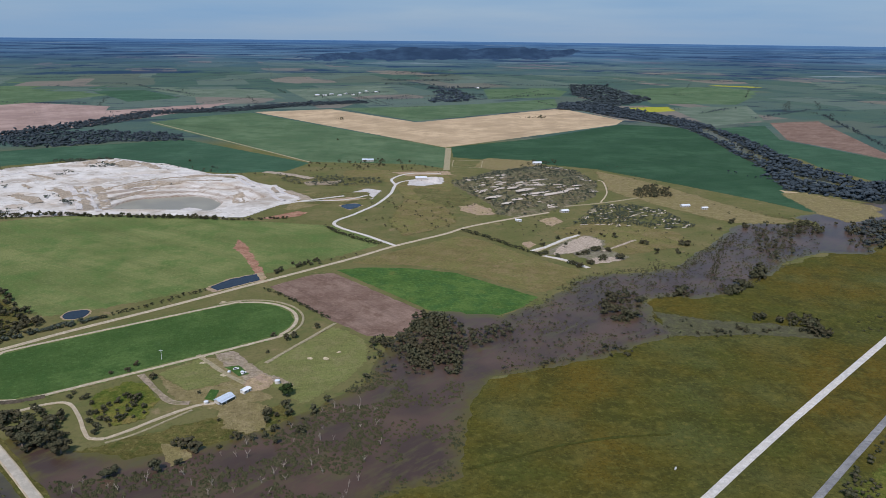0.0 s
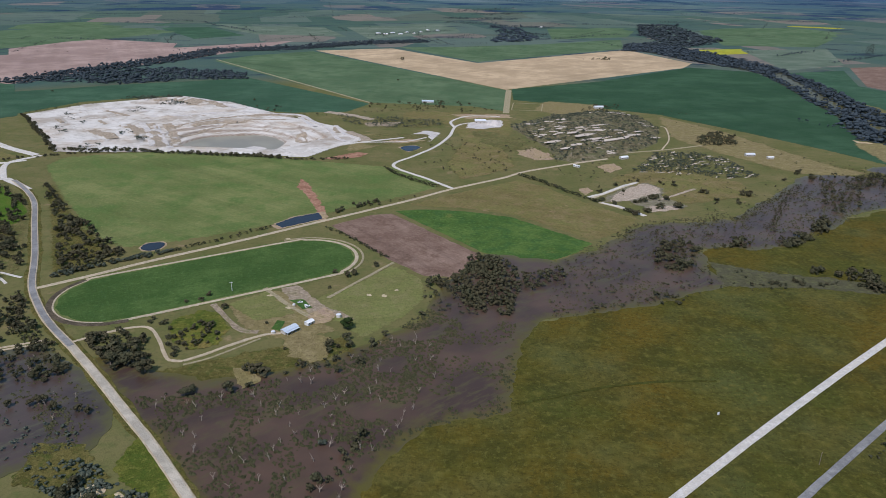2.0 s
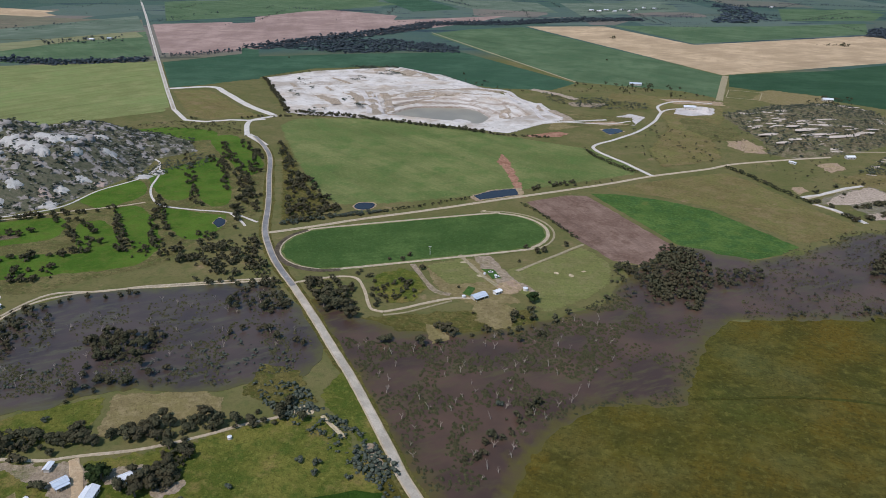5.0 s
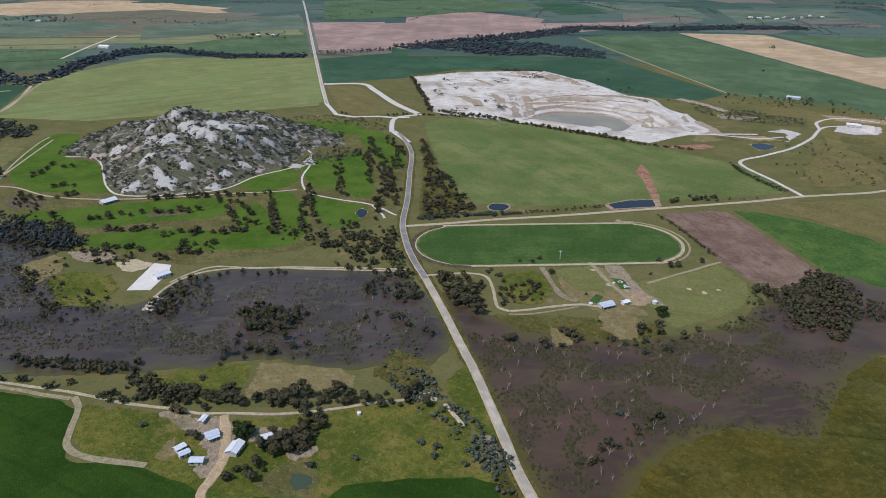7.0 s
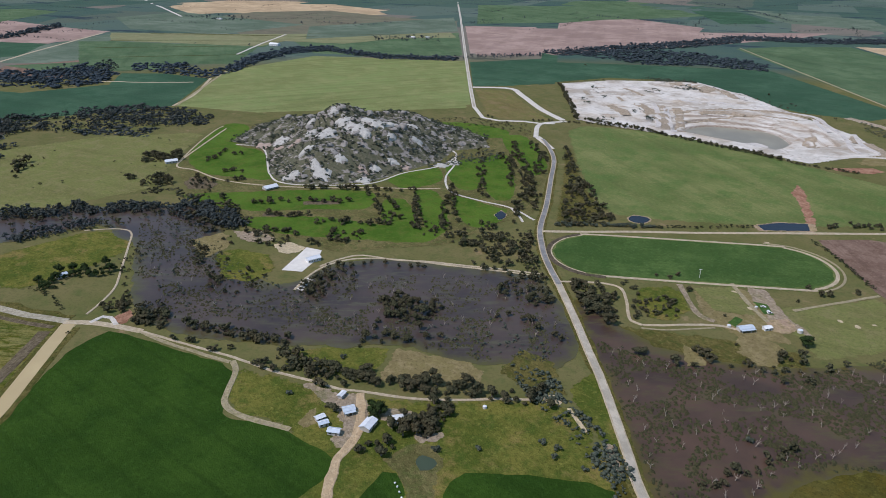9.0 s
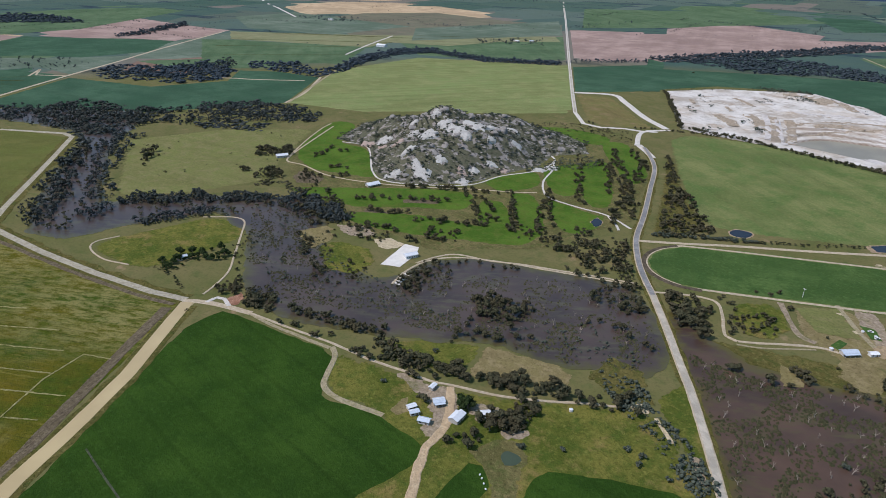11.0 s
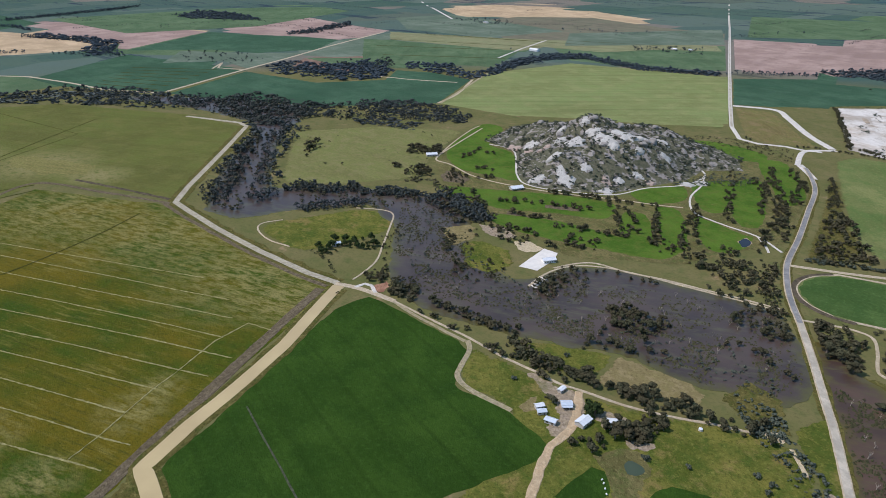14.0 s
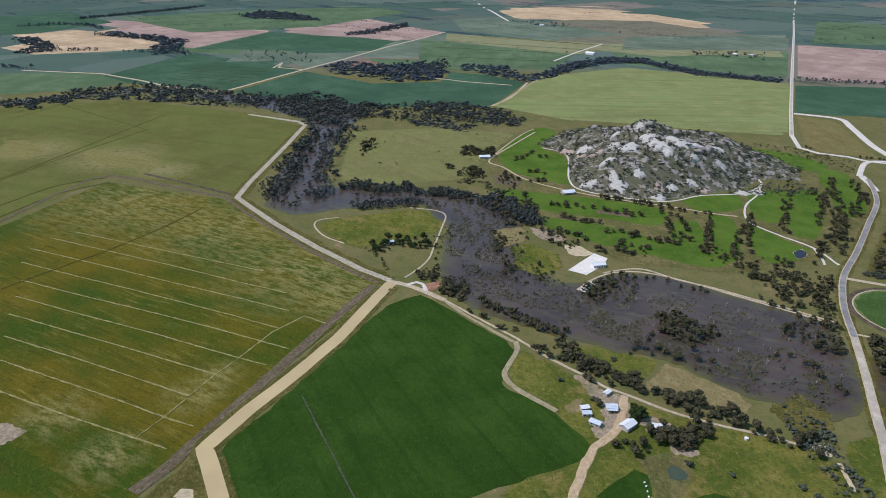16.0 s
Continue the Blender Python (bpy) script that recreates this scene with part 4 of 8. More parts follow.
ribbon("road", [(-538, 75), (-570, 56), (-641, 25), (-720, -4), (-793, -26), (-829, -36), (-883, -15), (-980, 29), (-1067, 68), (-1183, 118), (-1212, 113), (-1250, 79), (-1299, 35)], 7.5, M["levee"], "pale gravel levee road along the creek", curve=False, wobble=0.08)
ribbon("road", [(-538, 73), (-523, 87), (-504, 99), (-482, 110)], 5.5, M["gravel_tan"], "tan farm track junction", wobble=0.2)
ribbon("road", [(-523, 87), (-526, 98), (-520, 102), (-505, 100)], 3.4, M["gravel"], "small pale loop track")
ribbon("road", [(-482, 109), (-459, 114), (-425, 125), (-396, 136)], 3.0, M["track"], "worn headland track between crop and lane", wobble=0.5)
patch("field", [(-519, 101), (-524, 120), (-512, 117), (-502, 108), (-504, 103)], M["red_dirt"], "bare reddish earth beside the track", ragged=3, grain=7)
ribbon("road", [(-396, 138), (-383, 133), (-367, 118), (-354, 108), (-335, 109), (-302, 123)], 4, M["track"], "worn track round a crop")
ribbon("road", [(-482, 110), (-441, 125), (-402, 140), (-363, 152), (-337, 163), (-315, 171), (-302, 180), (-284, 191), (-272, 199), (-250, 219), (-233, 238), (-219, 251), (-210, 263)], 2.1, M["gravel_tan"], "pale lane lined with trees", wobble=0.3, grain=9)
ribbon("road", [(-193, 264), (-184, 258), (-171, 251)], 2.6, M["sand"], "pale washed out lane", wobble=0.5, grain=7)
ribbon("road", [(-221, 86), (-246, 110), (-252, 118), (-261, 128), (-264, 137), (-271, 151), (-288, 168), (-301, 178)], 5.5, M["drive"], "tan dirt farm drive", wobble=0.5, grain=9)
ribbon("path", [(-1012, 484), (-937, 397), (-892, 347), (-868, 331), (-839, 340), (-781, 344), (-728, 368), (-671, 412), (-624, 462), (-584, 498), (-565, 520)], 2.4, M["gravel_tan"], "gravel golf course road", "path")
ribbon("path", [(-885, 340), (-899, 352), (-957, 406), (-1012, 464), (-1030, 490)], 2.0, M["gravel_tan"], "worn paddock track beside the golf course", "path", wobble=0.3)
patch("field", [(-774, 299), (-755, 318), (-768, 335), (-800, 336), (-816, 322), (-800, 305)], M["bare"], "worn brown rough under golf course trees", ragged=4)
patch("field", [(-640, 318), (-618, 330), (-606, 340), (-612, 328), (-632, 311)], M["bare"], "worn brown rough under golf course trees", ragged=3)
patch("field", [(-642, 372), (-612, 402), (-604, 396), (-632, 366)], M["bare"], "worn brown rough under golf course trees", ragged=3)
ribbon("path", [(-917, 446), (-867, 461), (-759, 402), (-713, 394), (-670, 427), (-638, 473), (-642, 529), (-632, 586), (-651, 639), (-687, 661)], 2.4, M["gravel"], "pale path round the foot of the hill", "path")
ribbon("path", [(-651, 639), (-621, 604), (-596, 563), (-568, 534), (-541, 519), (-501, 522), (-460, 529), (-418, 518)], 2.4, M["gravel"], "pale golf course path", "path")
ribbon("path", [(-460, 529), (-434, 513), (-423, 504)], 2.4, M["gravel"], "pale golf course path", "path")
ribbon("road", [(-459, 234), (-475, 263), (-480, 290), (-472, 315), (-442, 342), (-388, 374), (-344, 400), (-320, 412)], 2.2, M["gravel_tan"], "tan track along the flood")
ribbon("road", [(-311, 410), (-290, 430), (-274, 440), (-262, 440), (-248, 425), (-234, 405), (-226, 396), (-216, 396)], 2.4, M["gravel_tan"], "tan track past the trees to the homestead", wobble=0.3, grain=7)
ribbon("road", [(-216, 396), (-205, 406), (-189, 424), (-172, 439), (-160, 443)], 2.6, M["gravel_tan"], "tan homestead drive", wobble=0.3, grain=6)
ribbon("road", [(-230, 485), (-210, 462), (-191, 444), (-178, 443)], 4.5, M["dirt"], "worn dirt track in a yard", wobble=0.4, grain=8)
ribbon("road", [(-198, 520), (-168, 490), (-147, 473)], 3.5, M["track"], "worn dirt track in a yard", wobble=0.3)
ribbon("road", [(-140, 507), (-128, 530), (-97, 589)], 3, M["track"], "faint farm track", wobble=0.4)
ribbon("path", [(-719, 68), (-718, 45), (-702, 36), (-668, 40), (-640, 56)], 1.7, M["gravel_tan"], "pale loop track", "path")
ribbon("path", [(-723, 157), (-704, 183), (-684, 189), (-651, 172), (-607, 147), (-571, 126), (-550, 105), (-539, 90)], 1.9, M["gravel_tan"], "pale loop track by the creek", "path")
ribbon("road", [(-483, 278), (-483, 303), (-475, 323), (-444, 339), (-421, 358), (-390, 377), (-363, 394), (-330, 413)], 2.2, M["gravel_tan"], "tan track along the flood")
ribbon("road", [(-3651, 1516), (-3218, 1418), (-2753, 1283)], 9, M["gravel"], "distant pale road", curve=False)
ribbon("road", [(-1550, 24), (-1775, 232), (-1916, 370), (-2104, 540), (-2409, 844)], 7, M["gravel_tan"], "distant farm road", curve=False)
ribbon("road", [(-1953, -424), (-1899, -332), (-1847, -242), (-1725, -154), (-1627, -95), (-1532, 16)], 7, M["gravel_tan"], "distant farm road", curve=False)
ribbon("road", [(-1815, 158), (-1901, 196), (-1820, 173), (-1767, 231)], 5, M["gravel_tan"], "pale farm loop road", curve=False)
ribbon("road", [(-1716, 916), (-1859, 1080), (-2002, 1261)], 6, M["gravel"], "pale lane to a far farm", curve=False)
ribbon("track", [(-972, -145), (-909, -93), (-843, -41)], 5, M["worn"], "worn dark track between paddocks", "track", wobble=0.5)
for line in ([(-891, -307), (-951, -252), (-969, -192)], [(-848, -300), (-914, -248), (-944, -194)], [(-1006, -325), (-1094, -266), (-1210, -194), (-1337, -113)]):
    ribbon("drain", line, 1.8, M["marsh_dark"], "dark drain across the wide paddock", "drain", wobble=0.5)
for line in ([(-1561, 441), (-1581, 470), (-1536, 522), (-1490, 560), (-1420, 640)], [(-1229, 501), (-1300, 580), (-1439, 690)]):
    ribbon("track", line, 5, M["gravel_tan"], "pale headland track round a wheat field", "track")
ribbon("road", [(5, 1357), (10, 1643)], 12, M["track"], "sandy lane between crops", curve=False)
ribbon("road", [(-866, 2090), (-277, 1434)], 4, M["track"], "sandy lane between crops", curve=False)
ribbon("road", [(-1227, 506), (-1503, 765)], 5, M["track"], "sandy lane between crops", curve=False)

# oval racing track
OVAL_A, OVAL_B = Vector((-315, 492)), Vector((-183, 589))


def stadium(radius):
    d = (OVAL_B - OVAL_A).normalized()
    a0 = math.atan2(d.y, d.x)
    out = []
    for c, s in ((OVAL_B, -90), (OVAL_A, 90)):
        for k in range(9):
            a = a0 + radians(s + k * 22.5)
            out.append((c.x + radius * math.cos(a), c.y + radius * math.sin(a)))
    return out


patch("field", stadium(58), M["paddock"], "grass surround of the oval track", ragged=2)
ribbon("race_track", stadium(50), 3.2, M["gravel_tan"], "pale sandy oval race track", "race track", closed=True)
ribbon("race_track", stadium(52)[10:18], 4.6, M["worn"], "dark worn bend of the race track", "race track")
patch("field", stadium(47), M["infield"], "green infield of the oval race track")

patch("field", [(-195, 1354), (5, 1357), (25, 1239), (6, 1069), (26, 951), (-52, 865), (-82, 954), (-67, 1100), (-95, 1224), (-194, 1274)], M["pasture"], "rough brown paddock below the quarry office", ragged=4)
patch("field", [(143, 914), (217, 989), (322, 918), (322, 849), (222, 803), (174, 832)], M["pasture"], "rough paddock among outcrops", ragged=4)

patch("field", [(383, 1115), (548, 981), (533, 950), (430, 967), (368, 991)], M["rough"], "dry tawny grass along the wheat", ragged=12, grain=20)
patch("field", [(586, 1202), (634, 1154), (606, 1097), (576, 1119)], M["straw"], "dry tawny clearing by the far creek", ragged=4)
patch("field", [(-164, 1134), (-132, 1179), (-101, 1164), (-113, 1096), (-147, 1079)], M["white_rock"], "pale washed spoil below the quarry", ragged=4)
patch("field", [(-261, 966), (-216, 1012), (-197, 1005), (-208, 978), (-246, 959)], M["red_dirt"], "reddish spoil bank below the quarry", ragged=3)
patch("field", [(-236, 1142), (-179, 1144), (-116, 1158), (-142, 1087), (-190, 1054), (-217, 1015), (-244, 1019)], M["dry"], "tawny stony ground beside the quarry", ragged=5)
ribbon("road", [(20, 1475), (81, 1470), (75, 1391), (16, 1395), (20, 1475)], 1.6, M["track"], "pale fence track round a small pen", curve=False)
ribbon("road", [(111, 817), (145, 858), (180, 897)], 5, M["gravel_tan"], "pale yard track")
ribbon("road", [(119, 802), (135, 791), (154, 771)], 4, M["gravel_tan"], "pale yard track")
ribbon("road", [(249, 1087), (276, 1164), (289, 1253), (283, 1272)], 2.3, M["gravel_tan"], "tan track beside the low rise")
ribbon("road", [(106, 1002), (178, 1053), (254, 1088), (320, 1127)], 4, M["track"], "unsealed road below the low rise")
ribbon("road", [(-287, 1034), (-228, 1072), (-158, 1089), (-125, 1123)], 4, M["gravel"], "pale track along the quarry foot")
ribbon("road", [(-314, 962), (-289, 1013), (-237, 1065), (-162, 1117)], 5, M["gravel"], "pale ramp out of the quarry", rise=0.3)
ribbon("road", [(-833, -298), (-914, -248), (-976, -192), (-904, -114), (-827, -42)], 5, M["bare"], "worn farm track between irrigated paddocks", wobble=0.4)
ribbon("road", [(-1401, -359), (-1492, -295), (-1233, -142), (-1117, -237), (-1000, -324)], 1.1, M["marsh_dark"], "faint drain line in a paddock", curve=False)
patch("field", [(-313, -145), (-343, -112), (-296, -101), (-296, -141)], M["marsh_dry"], "rank grass corner beside the channel", ragged=2)
patch("sand_patch", [(-306, -127), (-313, -124), (-309, -117), (-302, -116)], M["sand"], "bare sandy hollow", "sand", curve=True)
patch("field", [(-207, 279), (-207, 319), (-158, 269), (-144, 253), (-162, 250)], M["house_grass"], "green verge beside the road", ragged=4)
patch("field", [(-262, 300), (-232, 302), (-204, 274), (-224, 263), (-252, 262)], M["marsh_dry"], "rank grass and mud beside the lane", ragged=5)

ribbon("race_track", stadium(56)[1:9], 2.0, M["track"], "outer pale lane of the race track bend", "race track")
patch("lawn", [(-170, 449), (-170, 463), (-163, 462), (-162, 446)], M["bright"], "small green lawn beside the homestead", "lawn", ragged=1)
patch("lawn", [(-170, 500), (-160, 502), (-148, 488), (-155, 484)], M["bright"], "small green lawn below parked cars", "lawn", ragged=1)
patch("field", [(-222, 486), (-194, 517), (-156, 476), (-186, 458)], M["bend"], "grazed square yard by the oval", ragged=2)
patch("field", [(-253, 453), (-237, 476), (-223, 474), (-199, 448), (-201, 417), (-222, 409), (-239, 424)], M["house_grass"], "green scrubby house yard", ragged=3)
patch("field", [(-160, 438), (-144, 448), (-120, 440), (-115, 410), (-127, 402), (-146, 410)], M["dry"], "dry mown grass below the homestead", ragged=4)
patch("field", [(-178, 390), (-163, 390), (-154, 376), (-163, 364)], M["dry"], "pale dry grass above the flood", ragged=4, grain=8)
ribbon("road", [(-214, 391), (-199, 402), (-173, 433)], 1.6, M["track"], "second wheel rut beside the homestead drive")

field([(-3257, -249), (-3465, 271), (-3672, 890), (-3248, 995), (-2731, 460), (-2657, 6)], "crop_mid", "far green crop field")
field([(-2875, 1074), (-2936, 1372), (-2207, 1475), (-2137, 1109), (-2469, 957)], "far_paddock", "far dull green paddock")
field([(-1910, 416), (-1767, 766), (-1620, 665), (-1661, 588), (-1753, 465)], "crop_mid", "far green paddock beside a tree belt")
field([(-2143, 1455), (-2047, 2093), (-1701, 1755), (-1869, 1244)], "far_paddock", "far olive paddock with scattered houses")
field([(-3409, -699), (-3566, -464), (-3076, -264), (-2752, -497), (-2745, -596)], "crop_far", "far dark green field")
field([(-2410, 2648), (-1914, 3207), (-1583, 3179), (-1502, 2512), (-1829, 1994)], "crop_mid", "far green field by the straight road")
field([(-1253, 1996), (-1356, 1846), (-1640, 2251), (-1577, 2646), (-1192, 2535), (-1067, 2180)], "soil_pink", "pinkish bare fallow field")
field([(-2219, 3078), (-2028, 3435), (-1408, 3011), (-1516, 2658), (-1699, 2335)], "crop_mid", "far green paddock")
field([(-759, 3424), (-305, 3856), (-207, 3268), (-543, 2852)], "far_paddock", "pale paddock by the township")
field([(193, 3639), (646, 3692), (511, 3174), (185, 2997)], "crop_mid", "far green paddock")
field([(910, 3637), (1294, 3744), (1569, 3550), (1176, 2873), (836, 2877)], "crop_mid", "far green paddock")
field([(849, 2706), (1193, 2811), (1040, 2307), (806, 2131)], "far_paddock", "far olive paddock")
field([(750, 2060), (977, 2159), (870, 1813), (908, 1705), (803, 1495), (728, 1664)], "crop_far", "dark green field beyond the creek")
patch("far_forest", [(-903, 4339), (-652, 4473), (-314, 4609), (403, 4643), (850, 4529), (736, 4464), (43, 4436), (-503, 4379)], M["far_forest"], "forest on the distant plain with cloud shade and haze painted in", "forest", ragged=60, grain=90, step=20)
patch("field", [(218, 339), (283, 391), (483, 541), (543, 241), (252, 339)], M["house_grass"], "lush green verge beyond the dark road", ragged=3)

patch("yard", [(120, 800), (154, 808), (176, 768), (219, 788), (226, 800), (205, 840), (212, 872), (191, 899), (168, 882), (130, 836)], M["stony"], "grey stony yard beside a hedge", "yard", ragged=4)
patch("yard", [(134, 806), (160, 818), (198, 847), (204, 870), (190, 892), (170, 874), (140, 832)], M["crushed"], "pale crushed stone in a works yard", "yard", ragged=4, grain=7, step=3)
patch("yard", [(178, 772), (214, 788), (210, 800), (190, 800), (172, 790)], M["crushed"], "pale crushed stone below a works yard", "yard", ragged=3, grain=7, step=3)
ribbon("road", [(108, 821), (132, 843), (155, 872), (179, 895)], 5, M["gravel"], "white gravel road into a stony yard", wobble=0.4)
ribbon("road", [(122, 802), (146, 783), (166, 757)], 5, M["gravel"], "white gravel road below a stony yard", wobble=0.5)
ribbon("road", [(196, 823), (216, 842), (249, 875)], 4, M["crushed"], "pale stony track out of the yard", wobble=0.6)
patch("field", [(99, 854), (112, 864), (118, 847), (104, 828)], M["pink_earth"], "bare earth scar near a hedge", ragged=3, grain=9)
patch("field", [(136, 973), (162, 995), (172, 966), (149, 936)], M["pink_earth"], "bare earth by a small house", ragged=4, grain=9)
patch("field", [(-151, 474), (-137, 490), (-124, 476), (-130, 461), (-142, 457)], M["pink_earth"], "pinkish bare earth beside the homestead", ragged=3, grain=8, step=3)
patch("sand_patch", [(-216, 260), (-210, 269), (-201, 269), (-199, 261), (-207, 258)], M["sand"], "pale washed sand beside the lane", "sand", ragged=2, grain=6, step=2)
field([(-1200, 1564), (-1133, 1545), (-889, 1199), (-909, 1167)], "crop_far", "dark green wheat behind the quarry road")
field([(-579, 222), (-573, 249), (-537, 261), (-505, 248), (-493, 216), (-522, 198)], "house_grass", "round green lawn beside the court", ragged=3)
patch("field", [(-617, 266), (-594, 289), (-566, 286), (-569, 267), (-592, 259)], M["dirt"], "worn bare ground above the court", ragged=4, grain=8)
patch("field", [(-625, 222), (-620, 261), (-581, 246), (-577, 224), (-570, 207)], M["dry"], "dry grass at the edge of the flood", ragged=4, grain=9)
FAR_CREEK = [(405, 2598), (498, 2549), (569, 2340), (666, 2168), (709, 2039), (690, 1810), (665, 1602), (652, 1424), (617, 1293), (596, 1203), (637, 1170), (700, 1100), (860, 1100), (900, 1290), (774, 1284), (755, 1375), (761, 1534), (781, 1723), (793, 1926), (790, 2181), (724, 2499), (640, 2736), (465, 2853)]
# Dark sheet standing for leafy ground in the shade between the crowns.
patch("field", FAR_CREEK, M["shaded_litter"], "leaf-strewn ground under the creek trees, darkened with painted shade", ragged=6, grain=20, step=8)
ribbon("water_channel", [(760, 2060), (731, 1946), (727, 1834), (703, 1663), (690, 1507), (670, 1340), (690, 1280), (740, 1220)], 34, M["swamp"], "dark flooded creek between trees", "water", wobble=0.6, grain=40, step=10)
field([(568, 1186), (619, 1188), (692, 1082), (659, 1012), (581, 966), (561, 1032)], "dry", "tawny dry clearing by the far creek", ragged=8, grain=25)
field([(828, 1974), (889, 1824), (977, 1520), (810, 1246), (775, 1438)], "crop_far", "dark green field beyond the creek")

patch("field", [(15, 1070), (42, 1089), (75, 1041), (81, 1000), (52, 996), (26, 1020)], M["pink_earth"], "pinkish bare earth beside the low rise", ragged=6, grain=9, step=3)
patch("field", [(83, 1516), (198, 1479), (210, 1392), (119, 1350), (55, 1393)], M["dry"], "dry stony ground behind the low rise", ragged=6, grain=14)


for points, cover, what in (([(-285, 1230), (-259, 1212), (-196, 1193), (-142, 1195), (-100, 1230), (-110, 1290), (-195, 1275), (-255, 1275), (-300, 1290)], "rough", "brown stony ground east of the quarry"),
                            ([(-255, 1231), (-220, 1236), (-182, 1247), (-190, 1205), (-238, 1195)], "dirt", "pale bare stone east of the quarry"),
                            ([(-240, 1130), (-190, 1150), (-120, 1150), (-110, 1100), (-150, 1060), (-210, 1050), (-232, 1085)], "rough", "brown trampled ground below the quarry"),
                            ([(-200, 1085), (-150, 1110), (-120, 1100), (-150, 1078)], "pink_earth", "pinkish bare earth below the quarry"),
                            ([(-60, 1180), (-20, 1190), (40, 1130), (50, 1060), (10, 1040), (-40, 1100)], "rough", "brown rough paddock below the quarry yard"),
                            ([(-100, 1330), (10, 1350), (20, 1310), (-70, 1290)], "pink_earth", "bare earth behind the quarry yard"),
                            ([(292, 1394), (392, 1236), (443, 1106), (489, 1008), (532, 978), (469, 962), (414, 964), (375, 1010), (328, 1079), (279, 1180), (285, 1278)], "dry", "dry tawny grass along the wheat")):
    patch("field", points, M[cover], what, ragged=6, grain=14)

# ---- quarry ----
def edge_distance(poly, x, y):
    best, n = 1e9, len(poly)
    for i in range(n):
        ax, ay = poly[i][:2]
        bx, by = poly[(i + 1) % n][:2]
        dx, dy = bx - ax, by - ay
        t = max(0.0, min(1.0, ((x - ax) * dx + (y - ay) * dy) / (dx * dx + dy * dy)))
        best = min(best, math.hypot(x - ax - t * dx, y - ay - t * dy))
    return best if inside(poly, x, y) else -best


def ease(t):
    t = max(0.0, min(1.0, t))
    return t * t * (3 - 2 * t)


MOUND = Vector((-667, 1390))


def quarry_z(x, y):
    d = Vector((x, y)) - PIT_CENTRE
    u = d.x * math.cos(PIT_AXIS) + d.y * math.sin(PIT_AXIS)
    v = -d.x * math.sin(PIT_AXIS) + d.y * math.cos(PIT_AXIS)
    wob = 1 + 0.16 * noise.noise(Vector((x, y, 3)) / 45)
    e = math.hypot(u / 80, v / (62 if v > 0 else 80)) * wob
    p = Vector((x, y, 0))
    z = -17.0
    for start, high in ((1.02, 4.6), (1.26, 4.4), (1.52, 4.0), (1.82, 3.2)):
        z += high * ease((e - start - 0.05 * noise.noise(p / 30 + Vector((0, 0, high)))) / 0.06)
    rough = ease((e - 1.0) / 1.2)
    z += rough * (1.1 * noise.noise(p / 34) + 3.4 * max(0.0, noise.noise(p / 17) - 0.12) + 2.4 * max(0.0, noise.noise(p / 7) - 0.2))
    m = p.xy - MOUND
    z += 11 * math.exp(-(m.x / 75) ** 2 - (m.y / 45) ** 2)
    edge = edge_distance(QUARRY, x, y)
    if edge_distance(QUARRY_IN, x, y) < 4:
        z = max(z, 0.1)
    return z * ease((edge + 6) / 26) + 0.45


def quarry_material():
    n = Nodes("quarried_granite")
    geo = n.add("ShaderNodeNewGeometry")
    up = n.add("ShaderNodeSeparateXYZ")
    n.link(geo.outputs["Normal"], up.inputs["Vector"])
    col = n.mix(n.range(n.noise(34, 5), 0.35, 0.7), linear(212, 206, 197), linear(190, 183, 172))
    col = n.mix(n.range(n.noise(70, 6, rough=0.65), 0.5, 0.66, 0, 0.8), col, linear(180, 164, 144))
    strata = n.noise(1.0, 5, n.mapped(0, (0.012, 0.012, 0.42)), 0.6)
    col = n.mix(n.range(strata, 0.5, 0.6, 0, 0.65), col, linear(150, 137, 120))
    col = n.mix(n.range(n.noise(1.0, 6, n.mapped(-20, (0.035, 0.14, 0.1)), 0.7), 0.56, 0.66, 0, 0.6), col, linear(150, 138, 122))
    col = n.mix(n.range(n.noise(9, 7, rough=0.72), 0.58, 0.68, 0, 0.65), col, linear(124, 112, 96))
    col = n.mix(n.range(n.noise(26, 6, n.mapped(30, (0.4, 1, 1)), 0.7), 0.57, 0.64, 0, 0.7), col, linear(150, 134, 114))
    face = n.range(up.outputs["Z"], 0.96, 0.8)
    col = n.mix(n.math("MULTIPLY", face, 0.9), col, linear(126, 110, 94))
    return n.done(col, 0.9, n.noise(1.2, 5), 0.7, 0.6)


def terrain(name, poly, height, step, material, label, category, base=-0.6):
    """A raised or dug piece of ground over an outline, on a square grid."""
    xs, ys = [p[0] for p in poly], [p[1] for p in poly]
    x0, y0 = min(xs) - step, min(ys) - step
    nx, ny = int((max(xs) - x0) / step) + 3, int((max(ys) - y0) / step) + 3
    keep, verts, faces = {}, [], []
    for i in range(nx):
        for j in range(ny):
            x, y = x0 + i * step, y0 + j * step
            if edge_distance(poly, x, y) > -step * 1.2:
                keep[i, j] = len(verts)
                verts.append((x, y, height(x, y)))
    for (i, j) in keep:
        q = [(i, j), (i + 1, j), (i + 1, j + 1), (i, j + 1)]
        if all(k in keep for k in q):
            faces.append([keep[k] for k in q])
    me = bpy.data.meshes.new(name)
    me.from_pydata(verts, [], faces)
    me.materials.append(material)
    me.shade_smooth()
    return tagged(new(name, me), label, category, kind="structure")


terrain("quarry", QUARRY, quarry_z, 3.0, quarry_material(), "pale granite quarry pit with benches and spoil", "quarry")
